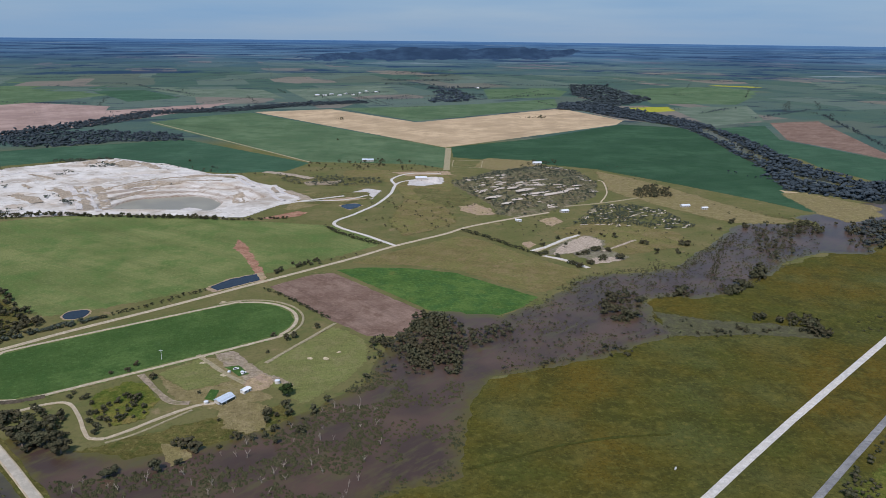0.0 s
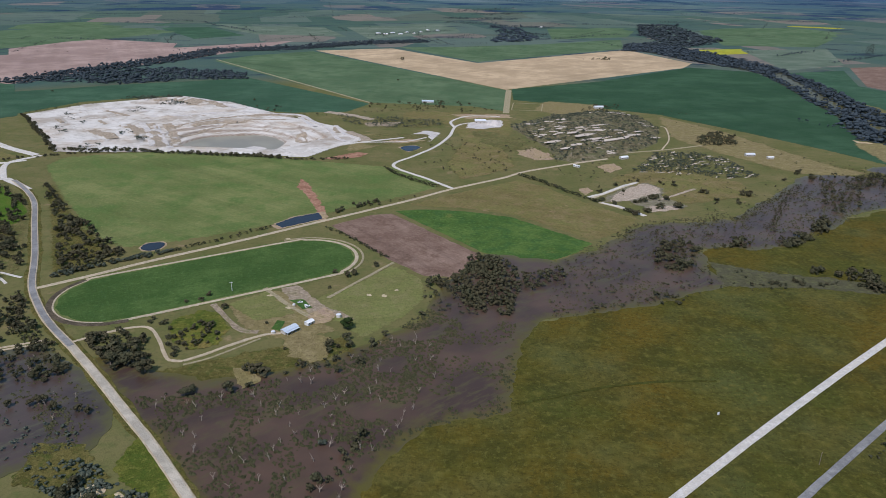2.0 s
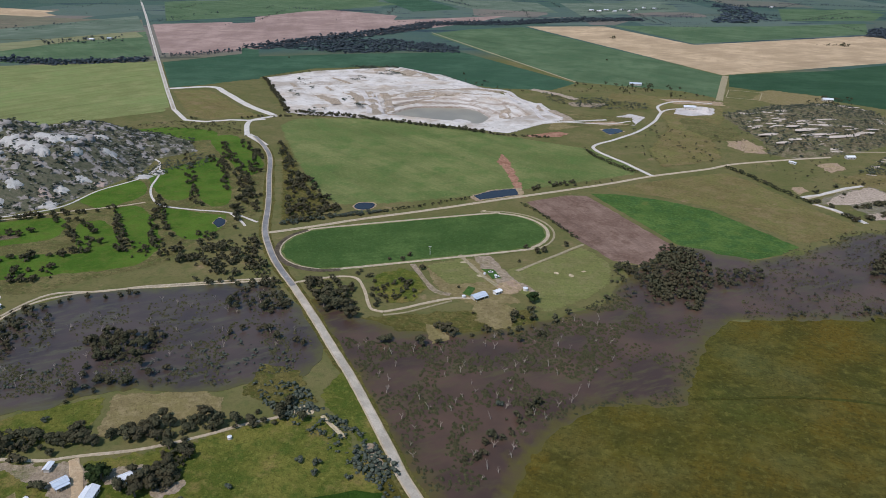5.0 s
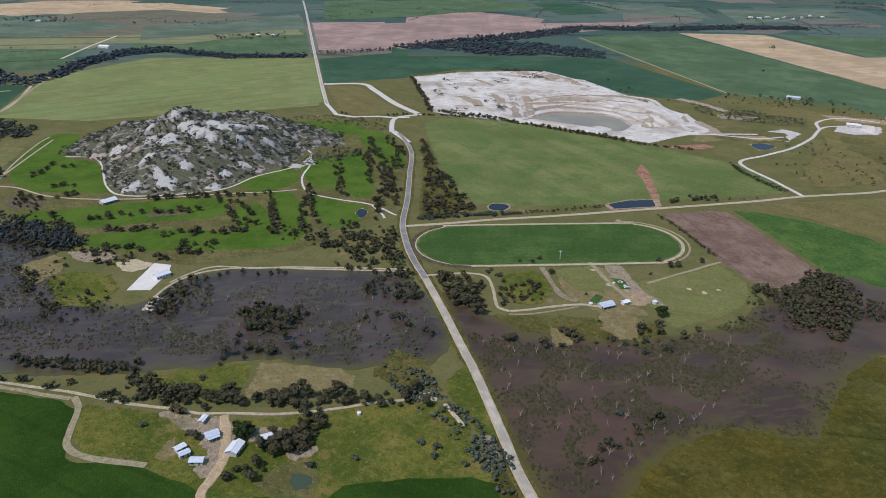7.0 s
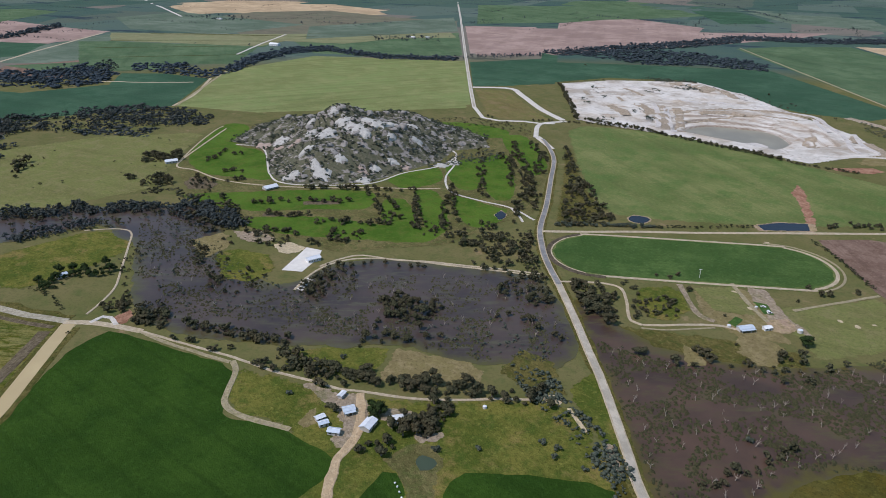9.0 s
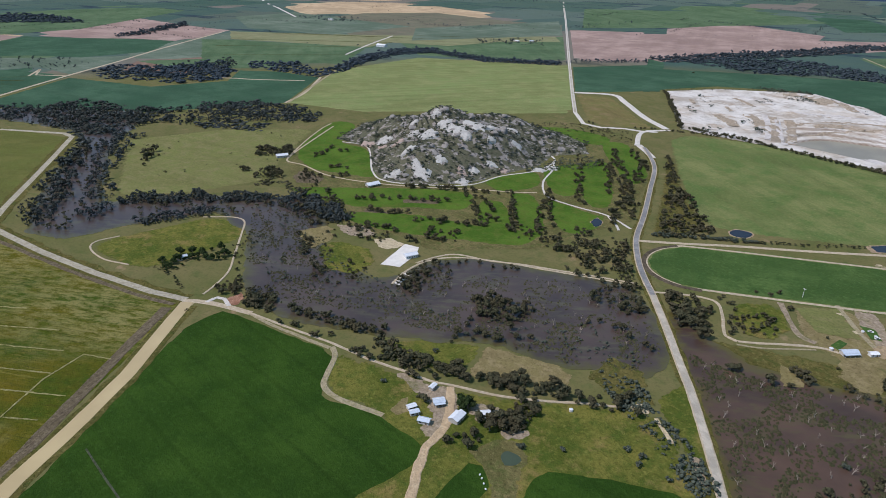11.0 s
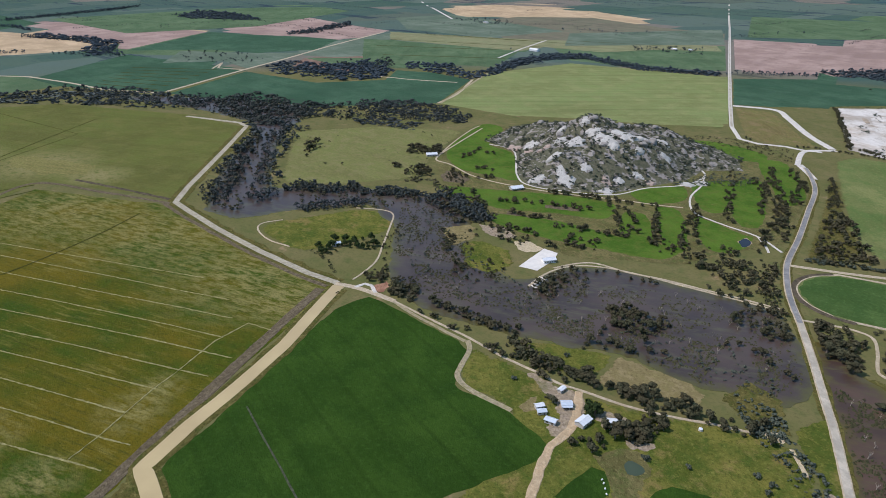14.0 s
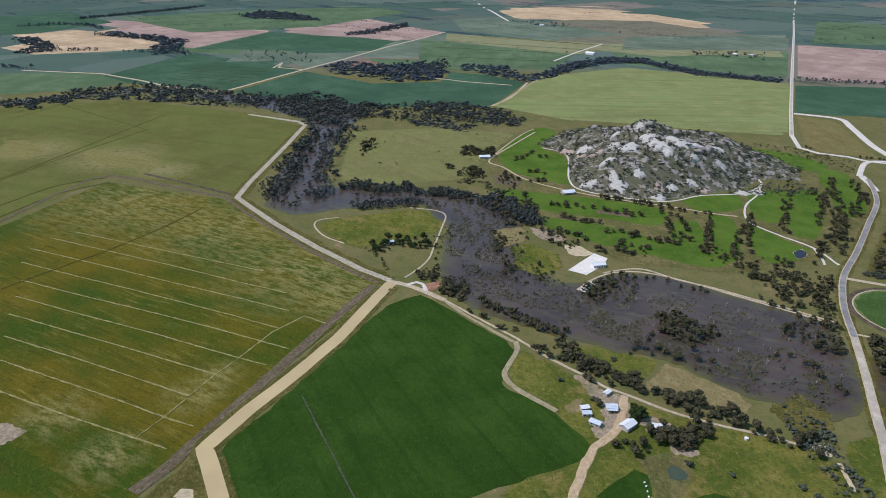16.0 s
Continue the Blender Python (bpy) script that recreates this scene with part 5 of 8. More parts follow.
pond_ring = [(PIT_CENTRE.x + 90 * math.cos(a) * math.cos(PIT_AXIS) - 88 * math.sin(a) * math.sin(PIT_AXIS),
              PIT_CENTRE.y + 90 * math.cos(a) * math.sin(PIT_AXIS) + 88 * math.sin(a) * math.cos(PIT_AXIS)) for a in [k * math.pi / 8 for k in range(16)]]
patch("pond", pond_ring, M["pit_water"], "murky grey green pond on the quarry floor", "pond", curve=True, level=-15.2)
patch("spoil_flat", [(-424, 1038), (-411, 1083), (-384, 1081), (-373, 1043), (-392, 1015)], M["white_rock"], "pale spoil bar in the quarry pond", "spoil", curve=True, ragged=2, level=-14.6)

# ---- rocky hill ----
HILL = [(-939, 446), (-864, 460), (-759, 402), (-713, 394), (-672, 428), (-642, 476), (-648, 534), (-649, 601), (-672, 657), (-644, 706), (-628, 690), (-690, 752), (-770, 770), (-880, 742), (-985, 650), (-1010, 545)]
PEAKS = (((-806, 560), 55, 40), ((-745, 560), 36, 52), ((-690, 585), 27, 60), ((-880, 545), 24, 60), ((-760, 485), 26, 65), ((-660, 640), 12, 50), ((-800, 650), 30, 60))


def hill_base(x, y):
    return sum((h * math.exp(-((x - c[0]) ** 2 + (y - c[1]) ** 2) / (2 * r * r))) ** 3 for c, h, r in PEAKS) ** (1 / 3) + 4


def hill_z(x, y):
    edge = edge_distance(HILL, x, y)
    if edge < -6:
        return 0.0
    p = Vector((x, y, 0))
    z = hill_base(x, y) + 3.0 * noise.noise(p / 24) + 2.6 * abs(noise.noise(p / 9))
    return max(0.0, z) * ease((edge + 6) / 75) - 0.25


def granite(name, a, b, c, soil):
    n = Nodes(name)
    col = n.mix(n.range(n.noise(6, 5), 0.35, 0.7), linear(*a), linear(*b))
    col = n.mix(n.range(n.noise(1.4, 4), 0.5, 0.75, 0, 0.7), col, linear(*c))
    if soil:
        geo = n.noise(11, 5)
        dirt = n.mix(n.range(n.noise(3, 4), 0.35, 0.7), linear(78, 82, 62), linear(104, 98, 80))
        col = n.mix(n.range(geo, 0.40, 0.47), col, dirt)
    return n.done(col, 0.88, n.noise(0.8, 5), 0.6, 0.5)


M["granite"] = granite("weathered_granite", (150, 145, 138), (134, 128, 121), (106, 100, 93), False)
M["granite_soil"] = granite("granite_and_thin_soil", (150, 143, 136), (134, 126, 118), (106, 100, 92), True)
hill = terrain("rocky_hill", HILL, hill_z, 4.0, M["granite_soil"], "rocky granite hill covered with scrub and boulders", "hill")

M["low_soil"] = field_mat("thin_stony_soil", (104, 96, 70), (90, 90, 62), (136, 122, 100), patch=26, amount=0.5, bald=(170, 160, 148), bald_at=0.6)
LOW_HILL = [(10, 1237), (92, 1351), (185, 1406), (258, 1373), (278, 1256), (252, 1130), (214, 1083), (170, 1028), (115, 990), (79, 1001), (70, 1080), (37, 1154)]


def low_hill_z(x, y):
    edge = edge_distance(LOW_HILL, x, y)
    p = Vector((x, y, 0))
    return (13 * ease(edge / 90) + 2.2 * noise.noise(p / 25) + 1.2 * abs(noise.noise(p / 8)) + 1.2) * ease((edge + 6) / 30) - 0.2


terrain("low_hill", LOW_HILL, low_hill_z, 7.0, M["low_soil"], "low scrubby granite rise with bare slabs", "hill")


def surface(x, y):
    if -1020 < x < -600 and 370 < y < 800 and inside(HILL, x, y):
        return hill_z(x, y)
    if x > -40 and x < 320 and 980 < y < 1420 and inside(LOW_HILL, x, y):
        return low_hill_z(x, y)
    if -900 < x < -200 and y > 940 and inside(QUARRY, x, y):
        return quarry_z(x, y)
    return far_rise(x, y) + 0.05


for line, wide in (([(-639, 1174), (-591, 1103), (-544, 1020)], 9), ([(-605, 1156), (-565, 1095), (-502, 994)], 9), ([(-686, 1446), (-608, 1406), (-527, 1331)], 7), ([(-435, 1284), (-382, 1280), (-345, 1228), (-323, 1202)], 8), ([(-376, 1260), (-350, 1212), (-326, 1178)], 7),
                   ([(-294, 1196), (-264, 1132), (-225, 1090)], 7), ([(-345, 1228), (-300, 1165), (-270, 1100), (-250, 1075)], 6), ([(-802, 1255), (-765, 1292), (-676, 1277)], 6), ([(-650, 1230), (-590, 1250), (-520, 1290), (-440, 1284)], 6)):
    ribbon("haul_road", line, wide, M["white_rock"], "white haul road inside the quarry", rise=0.5, drape=True)
for line, wide in (([(-625, 1172), (-580, 1105), (-525, 1010)], 15), ([(-592, 1172), (-548, 1105), (-496, 1005)], 13), ([(-702, 1354), (-669, 1374), (-608, 1358)], 26), ([(-640, 1395), (-590, 1372), (-545, 1340)], 16), ([(-340, 1317), (-291, 1297), (-239, 1256)], 14), ([(-344, 1150), (-332, 1112), (-314, 1075)], 14), ([(-290, 1178), (-272, 1135)], 11), ([(-262, 1148), (-231, 1112), (-216, 1082)], 14),
                   ([(-544, 1170), (-508, 1208), (-478, 1210)], 9), ([(-470, 1262), (-420, 1268), (-385, 1255)], 6), ([(-690, 1098), (-650, 1075), (-620, 1045)], 16), ([(-660, 1150), (-620, 1120), (-585, 1070)], 16), ([(-800, 1180), (-770, 1150)], 6), ([(-760, 1270), (-720, 1250), (-690, 1225)], 7), ([(-720, 1180), (-690, 1150)], 6), ([(-545, 1112), (-517, 1168), (-454, 1225), (-394, 1230)], 4), ([(-573, 1144), (-537, 1211), (-471, 1264), (-400, 1275), (-337, 1218)], 4)):
    ribbon("spoil_bank", line, wide, M["spoil"], "brown spoil bank inside the quarry", "spoil", rise=0.35, drape=True, wobble=0.7, grain=9)


def rock_mesh(seed, squash):
    bm = bmesh.new()
    bmesh.ops.create_icosphere(bm, subdivisions=2, radius=1.0)
    rnd = random.Random(seed)
    off = Vector((rnd.random() * 50, rnd.random() * 50, 0))
    for v in bm.verts:
        k = 1 + 0.42 * noise.noise(v.co * 1.1 + off) + 0.16 * noise.noise(v.co * 3 + off)
        v.co = Vector((v.co.x * k * 1.25, v.co.y * k, max(-0.5, v.co.z) * k * squash))
    me = bpy.data.meshes.new("boulder")
    bm.to_mesh(me)
    bm.free()
    me.materials.append(M["granite"])
    return me


ROCKS = [rock_mesh(k, s) for k, s in enumerate((0.55, 0.8, 0.4, 0.65, 0.3))]
rnd = random.Random(11)
done = 0
while done < 290:
    x, y = rnd.uniform(-1000, -620), rnd.uniform(380, 770)
    if edge_distance(HILL, x, y) < 8 or noise.noise(Vector((x, y, 9)) / 40) < 0.05 - (hill_z(x, y) - 14) / 60:
        continue
    size = rnd.choice((1.2, 1.6, 2.0, 2.6, 3.4, 4.6)) * (1.25 if hill_z(x, y) > 24 else 0.9)
    ob = new("boulder", ROCKS[rnd.randrange(5)])
    ob.parent = hill
    ob.matrix_world = pose(x, y, hill_z(x, y) + size * 0.1, rnd.uniform(-14, 14), rnd.uniform(-14, 14), rnd.uniform(0, 360)) @ Matrix.Diagonal((size, size, size, 1))
    done += 1


SLABS = [rock_mesh(40 + k, s) for k, s in enumerate((0.3, 0.22, 0.36))]
done = 0
while done < 60:
    x, y = rnd.uniform(-960, -640), rnd.uniform(400, 720)
    z = hill_z(x, y)
    if edge_distance(HILL, x, y) < 16 or noise.noise(Vector((x, y, 30)) / 60) < 0.12 - (z - 20) / 70:
        continue
    size = rnd.uniform(3, 7)
    slope = Vector((z - hill_z(x + 4, y), z - hill_z(x, y + 4), 4)).normalized()
    ob = new("rock_slab", SLABS[rnd.randrange(3)])
    ob.parent = hill
    ob.matrix_world = Matrix.Translation((x, y, z - 0.4)) @ slope.to_track_quat("Z", "Y").to_matrix().to_4x4() @ pose(0, 0, 0, 0, 0, rnd.uniform(0, 360)) @ Matrix.Diagonal((size, size * 0.8, size, 1))
    done += 1


M["bare_slab"] = granite("bleached_bare_granite", (186, 183, 175), (168, 164, 156), (138, 133, 124), False)
M["bare_slab_pink"] = granite("pinkish_bare_granite", (172, 152, 138), (158, 142, 130), (130, 118, 108), False)


def bare_slab(at, reach, material="bare_slab"):
    """A broad smooth sheet of bare granite lying against the slope."""
    r = random.Random(int(at[0] * 3 + at[1]))
    off = Vector((r.random() * 60, r.random() * 60, 0))
    long = r.uniform(0.9, 1.25)
    verts, faces, seg, rings = [], [], 22, 5
    for k in range(rings + 1):
        for a in range(seg):
            w = 2 * math.pi * a / seg
            n = Vector((math.cos(w), math.sin(w), 0))
            q = reach * k / rings * (0.78 + 0.5 * noise.noise(n * 1.3 + off) + 0.3 * noise.noise(n * 3.7 + off))
            x, y = at[0] + n.x * q * long, at[1] + n.y * q / long
            edge = ease((edge_distance(HILL, x, y) + 6) / 75)
            lift = 4.2 * (1 - (k / rings) ** 4) - 2.2 * (k == rings)
            verts.append((x, y, hill_base(x, y) * edge + lift * max(edge, 0.4) + 0.9 * noise.noise(Vector((x, y, 0)) / 5)))
    for k in range(rings):
        for a in range(seg):
            b = (a + 1) % seg
            faces.append((k * seg + a, (k + 1) * seg + a, (k + 1) * seg + b, k * seg + b))
    me = bpy.data.meshes.new("bare_slab")
    me.from_pydata(verts, [], faces)
    me.materials.append(M[material])
    new("bare_slab", me).parent = hill


for x, y, reach in ((-859, 487, 15), (-798, 497, 11), (-767, 502, 19), (-745, 533, 22), (-738, 568, 22), (-728, 589, 13), (-702, 439, 16), (-723, 412, 13), (-651, 472, 10), (-747, 455, 11), (-701, 473, 9), (-671, 537, 8),
                    (-738, 636, 11), (-631, 590, 11), (-628, 609, 10), (-771, 535, 13), (-800, 539, 10), (-721, 532, 9), (-668, 504, 8), (-690, 600, 9), (-700, 560, 8), (-830, 520, 9)):
    bare_slab((x, y), reach * 1.2)
for x, y, reach in ((-806, 475, 13), (-877, 467, 15), (-672, 485, 10), (-653, 545, 9), (-840, 470, 9)):
    bare_slab((x, y), reach, "bare_slab_pink")


def scatter_mesh(name, placed, shapes, materials, label, category, soft=False):
    """Many alike things as one mesh: placed holds (x, y, z, size, turn)."""
    verts, faces, base = [], [], 0
    r = random.Random(len(placed))
    for x, y, z, size, turn in placed:
        v, f = shapes[r.randrange(len(shapes))]
        size *= 1 - far_rise(x, y) / 268
        c, s = math.cos(turn) * size, math.sin(turn) * size
        h = size * r.uniform(0.85, 1.15)
        m = np.array(((c, s, 0), (-s, c, 0), (0, 0, h)))
        verts.append(v @ m + np.array((x, y, z)))
        faces.append(f + base)
        base += len(v)
    if not placed:
        return None
    v, f = np.concatenate(verts), np.concatenate(faces)
    me = bpy.data.meshes.new(name)
    me.from_pydata(v.tolist(), [], f.tolist())
    for m in materials:
        me.materials.append(m)
    if soft:
        me.shade_smooth()
    return tagged(new(name, me), label, category, kind="stuff")


def arrays(me):
    v = np.array([q.co[:] for q in me.vertices])
    f = np.array([list(p.vertices) for p in me.polygons])
    return v, f


def scree():
    r = random.Random(5)
    out = []
    while len(out) < 330:
        x, y = r.uniform(-1000, -620), r.uniform(380, 770)
        if edge_distance(HILL, x, y) > 3 and noise.noise(Vector((x, y, 9)) / 40) > -0.2:
            out.append((x, y, hill_z(x, y), r.uniform(0.7, 2.0), r.uniform(0, 6.3)))
    return out


scatter_mesh("rock_scatter", scree(), [arrays(m) for m in ROCKS], [M["granite"]], "loose granite rocks strewn over the hill", "rocks")
M["slab"] = granite("pinkish_bare_slab", (204, 190, 174), (184, 170, 154), (146, 136, 122), False)
FLAT_SLABS = [(v * np.array((2.4, 0.8, 0.35)), f) for v, f in (arrays(m) for m in SLABS)]
low = [(x, y) for x, y in [(rnd.uniform(0, 300), rnd.uniform(1040, 1370)) for _ in range(420)] if edge_distance(LOW_HILL, x, y) > 8 and noise.noise(Vector((x, y, 4)) / 60) > 0.16]
scatter_mesh("rock_scatter", [(x, y, low_hill_z(x, y) - 0.2, rnd.uniform(1.2, 5.5), rnd.gauss(0.5, 0.35)) for x, y in low], FLAT_SLABS, [M["slab"]], "pale granite slabs on the low rise", "rocks")
long_way = math.atan2((203, 1145)[1] - (93, 1051)[1], (203, 1145)[0] - (93, 1051)[0])
big = [(105, 1059), (122, 1075), (140, 1092), (159, 1113), (174, 1110), (190, 1127), (134, 1120), (122, 1141), (213, 1154), (87, 1109)]
scatter_mesh("rock_scatter", [(x, y, surface(x, y) - 0.1, rnd.uniform(5.5, 8.5), long_way + rnd.uniform(-0.15, 0.15)) for x, y in big], FLAT_SLABS, [M["slab"]], "long bare granite sheets on the low rise", "rocks")
FLAT_ROCK = [(232, 1065), (284, 1080), (334, 1039), (346, 972), (353, 942), (303, 933), (267, 943), (228, 947), (182, 949), (209, 1009)]
low = [(x, y) for x, y in [(rnd.uniform(140, 500), rnd.uniform(800, 1120)) for _ in range(560)] if inside(FLAT_ROCK, x, y)]
scatter_mesh("rock_scatter", [(x, y, 0.1, rnd.uniform(0.6, 2.6), rnd.gauss(0.5, 0.4)) for x, y in low], FLAT_SLABS, [M["slab"]], "pale granite outcrops among scrub", "rocks")


# ---- trees ----
def tube(bm, a, b, ra, rb, n=5):
    """A tapered limb from a to b."""
    d = (b - a).normalized()
    side = d.orthogonal().normalized()
    up = d.cross(side)
    rings = []
    for p, r in ((a, ra), (b, rb)):
        rings.append([bm.verts.new(p + (side * math.cos(2 * math.pi * k / n) + up * math.sin(2 * math.pi * k / n)) * r) for k in range(n)])
    for k in range(n):
        m = (k + 1) % n
        bm.faces.new((rings[0][k], rings[0][m], rings[1][m], rings[1][k]))
    bm.faces.new(rings[1])


def crown_bm(r, lumps, leaves, leaf, spread, low, high, fine=2):
    """Foliage: a few uneven, dented lumps of leaves with many small tilted leaf clumps round them."""
    bm = bmesh.new()
    centres = []
    for k in range(lumps):
        a = 2 * math.pi * (k + r.random()) / lumps
        d = spread * (r.uniform(0.4, 0.95) if k else 0.1)
        c = Vector((math.cos(a) * d, math.sin(a) * d, low + (high - low) * (r.uniform(0.0, 0.75) if k else 0.8)))
        rad = (r.uniform(0.34, 0.66) if k else 0.72) * spread * 0.85
        centres.append(c)
        off = Vector((r.random() * 40, r.random() * 40, 0))
        made = bmesh.ops.create_icosphere(bm, subdivisions=fine, radius=0.86)
        for v in made["verts"]:
            q = 0.86 + 0.42 * noise.noise(v.co * 1.9 + off) + 0.34 * noise.noise(v.co * 4.6 + off)
            v.co = c + Vector((v.co.x, v.co.y, v.co.z * 0.72)) * (rad * q)
        for _ in range(leaves):
            n = Vector((r.gauss(0, 1), r.gauss(0, 1), r.gauss(0.3, 0.9))).normalized()
            p = c + Vector((n.x, n.y, n.z * 0.72)) * rad * r.uniform(0.72, 1.22)
            t = (n + Vector((r.gauss(0, 0.35), r.gauss(0, 0.35), r.gauss(0.3, 0.35)))).normalized()
            u = t.orthogonal().normalized()
            w = t.cross(u)
            s = leaf * r.uniform(0.6, 1.3)
            turn = r.uniform(0, 6.3)
            u, w = u * math.cos(turn) + w * math.sin(turn), w * math.cos(turn) - u * math.sin(turn)
            q = [p + u * s * r.uniform(0.6, 1.1) + w * s * 0.25, p + w * s * r.uniform(0.6, 1.0), p - u * s * r.uniform(0.6, 1.1), p - w * s * r.uniform(0.6, 1.0)]
            bm.faces.new([bm.verts.new(v) for v in q])
    return bm, centres


def tree_meshes(seed, kind):
    r = random.Random(seed)
    if kind == "gum":
        crown, cs = crown_bm(r, r.choice((6, 7, 8)), 64, 0.5, 2.8, 2.6, 5.4)
        trunk = bmesh.new()
        fork = Vector((r.uniform(-0.3, 0.3), r.uniform(-0.3, 0.3), 1.9))
        tube(trunk, Vector((0, 0, -0.4)), fork, 0.42, 0.28, 6)
        for c in cs:
            tube(trunk, fork, c, 0.2, 0.06, 4)
    else:
        crown, cs = crown_bm(r, r.choice((3, 4)), 44, 0.3, 1.5, 0.6, 1.6)
        trunk = bmesh.new()
        for c in cs:
            tube(trunk, Vector((0, 0, -0.3)), c, 0.12, 0.04, 4)
    out = []
    for name, bm, mats in (("trunk", trunk, [M["bark"]]), ("crown", crown, None)):
        me = bpy.data.meshes.new(name)
        bm.to_mesh(me)
        bm.free()
        for m in mats or []:
            me.materials.append(m)
        out.append(me)
    return out


def with_leaf(pair, leaf):
    crown = pair[1].copy()
    crown.materials.append(M[leaf])
    crown.shade_smooth()
    return pair[0], crown


GUMS = [tree_meshes(100 + k, "gum") for k in range(6)]
BUSHES = [tree_meshes(200 + k, "bush") for k in range(4)]
KINDS = {
    "gum": ([with_leaf(g, "leaf") for g in GUMS], "tree", "gum_tree"),
    "green": ([with_leaf(g, "leaf_green") for g in GUMS[:4]], "tree", "leafy_tree"),
    "bush": ([with_leaf(g, "scrub") for g in BUSHES], "shrub", "shrub"),
}
LABELS = {
    "gum": "grey green gum tree with a rounded open crown",
    "green": "dense dark green leafy tree",
    "bush": "low rounded grey green shrub",
}


HOME = Vector((-250, 270))
MASSED = {}


def place_tree(kind, x, y, size, r, group, label=""):
    """A tree of its own round the farm and homestead; further off it joins the mass of its group."""
    pairs, category, name = KINDS[kind]
    if (Vector((x, y)) - HOME).length > {"gum": 128, "green": 900, "bush": 330}[kind]:
        MASSED.setdefault((kind, group), []).append((x, y, surface(x, y) - 0.2, size * (0.5 if kind == "bush" else 1.0), r.uniform(0, 6.3)))
        return
    trunk, crown = pairs[r.randrange(len(pairs))]
    root = tagged(new(name), label or LABELS[kind], category, group)
    root.matrix_world = pose(x, y, surface(x, y), 0, 0, r.uniform(0, 360)) @ Matrix.Diagonal((size * r.uniform(0.9, 1.2), size * r.uniform(0.9, 1.2), size * r.uniform(0.8, 1.15), 1))
    for n, me in (("trunk", trunk), ("crown", crown)):
        ob = new(n, me)
        ob.parent = root


def crown_arrays(r, lumps, leaves, leaf, fine, trunk=True):
    bm, _ = crown_bm(r, lumps, leaves, leaf, 2.7, 1.5, 4.2, fine)
    if trunk:
        tube(bm, Vector((0, 0, -0.4)), Vector((0, 0, 2.2)), 0.4, 0.25, 4)
    bmesh.ops.triangulate(bm, faces=bm.faces[:])
    me = bpy.data.meshes.new("shape")
    bm.to_mesh(me)
    bm.free()
    a = arrays(me)
    bpy.data.meshes.remove(me)
    return a


FAR_SHAPES = [crown_arrays(random.Random(300 + k), 3, 5, 0.95, 1) for k in range(8)]
TINY_SHAPES = [crown_arrays(random.Random(320 + k), 2, 1, 1.1, 1) for k in range(8)]
MID_SHAPES = [crown_arrays(random.Random(340 + k), 6, 10, 0.85, 1) for k in range(8)]
LOW_SHAPES = [(v * np.array((1, 1, 0.62)), f) for v, f in [crown_arrays(random.Random(370 + k), 2, 2, 0.9, 1) for k in range(8)]]


def off_road(x, y, clear=2.5):
    for line, width in ROADS:
        if width < 3:
            continue
        for p in line:
            if abs(p.x - x) < 14 and abs(p.y - y) < 14 and math.hypot(p.x - x, p.y - y) < width / 2 + clear + 2:
                return False
    return True


SEED = [1000]


def spots(points, count, gap, clear=2.5):
    """Random places inside an outline, kept apart and off the roads."""
    SEED[0] += 1
    r = random.Random(SEED[0])
    xs, ys = [p[0] for p in points], [p[1] for p in points]
    out, tries = [], 0
    while len(out) < count and tries < count * 12:
        tries += 1
        x, y = r.uniform(min(xs), max(xs)), r.uniform(min(ys), max(ys))
        if not inside(points, x, y) or any(abs(x - a) < gap and abs(y - b) < gap for a, b in out[-60:]):
            continue
        if math.hypot(x, y) < 1700 and not off_road(x, y, clear):
            continue
        out.append((x, y))
    return out, r


def along(points, spacing, width, clear=2.0):
    SEED[0] += 1
    r = random.Random(SEED[0])
    line = straight(points, False, spacing)
    out = []
    for p in line:
        q = (p.x + r.uniform(-1, 1) * width + r.uniform(-0.4, 0.4) * spacing, p.y + r.uniform(-1, 1) * width + r.uniform(-0.4, 0.4) * spacing)
        if math.hypot(*q) > 1700 or off_road(*q, clear):
            out.append(q)
    return out, r


def grove(points, count, size, kind="gum", gap=5.0, group="trees", label=""):
    got, r = spots(points, int(count * 1.25), gap)
    for x, y in got:
        place_tree(kind, x, y, mixed(r, size) * 1.35, r, group, label)


def row(points, spacing, size, kind="gum", width=2.0, group="tree row", label=""):
    got, r = along(points, spacing * (1.15 if "golf" in group else 0.85), width)
    for x, y in got:
        place_tree(kind, x, y, r.uniform(*size) * (1.55 if "golf" in group else 1.3 if kind != "bush" else 1.15), r, group, label)


def mixed(r, size):
    """Sizes of a grown wood: many small, a few large."""
    lo, hi = size
    return lo * 0.55 + (hi * 1.3 - lo * 0.55) * r.random() ** 1.5


def wood(points, count, size, label, low=False, leaf="leaf_far", gap=4.0, gaps=None):
    got, r = spots(points, count, gap)
    if gaps is not None:
        got = [(x, y) for x, y in got if noise.noise(Vector((x, y, 5)) / 19) > gaps + r.uniform(-0.12, 0.12)]
    scatter_mesh("woodland", [(x, y, surface(x, y) - 0.3, mixed(r, size) * (1.45 if low else 1.25), r.uniform(0, 6.3)) for x, y in got], LOW_SHAPES if low else FAR_SHAPES, [M[leaf]], label, "woodland", True)


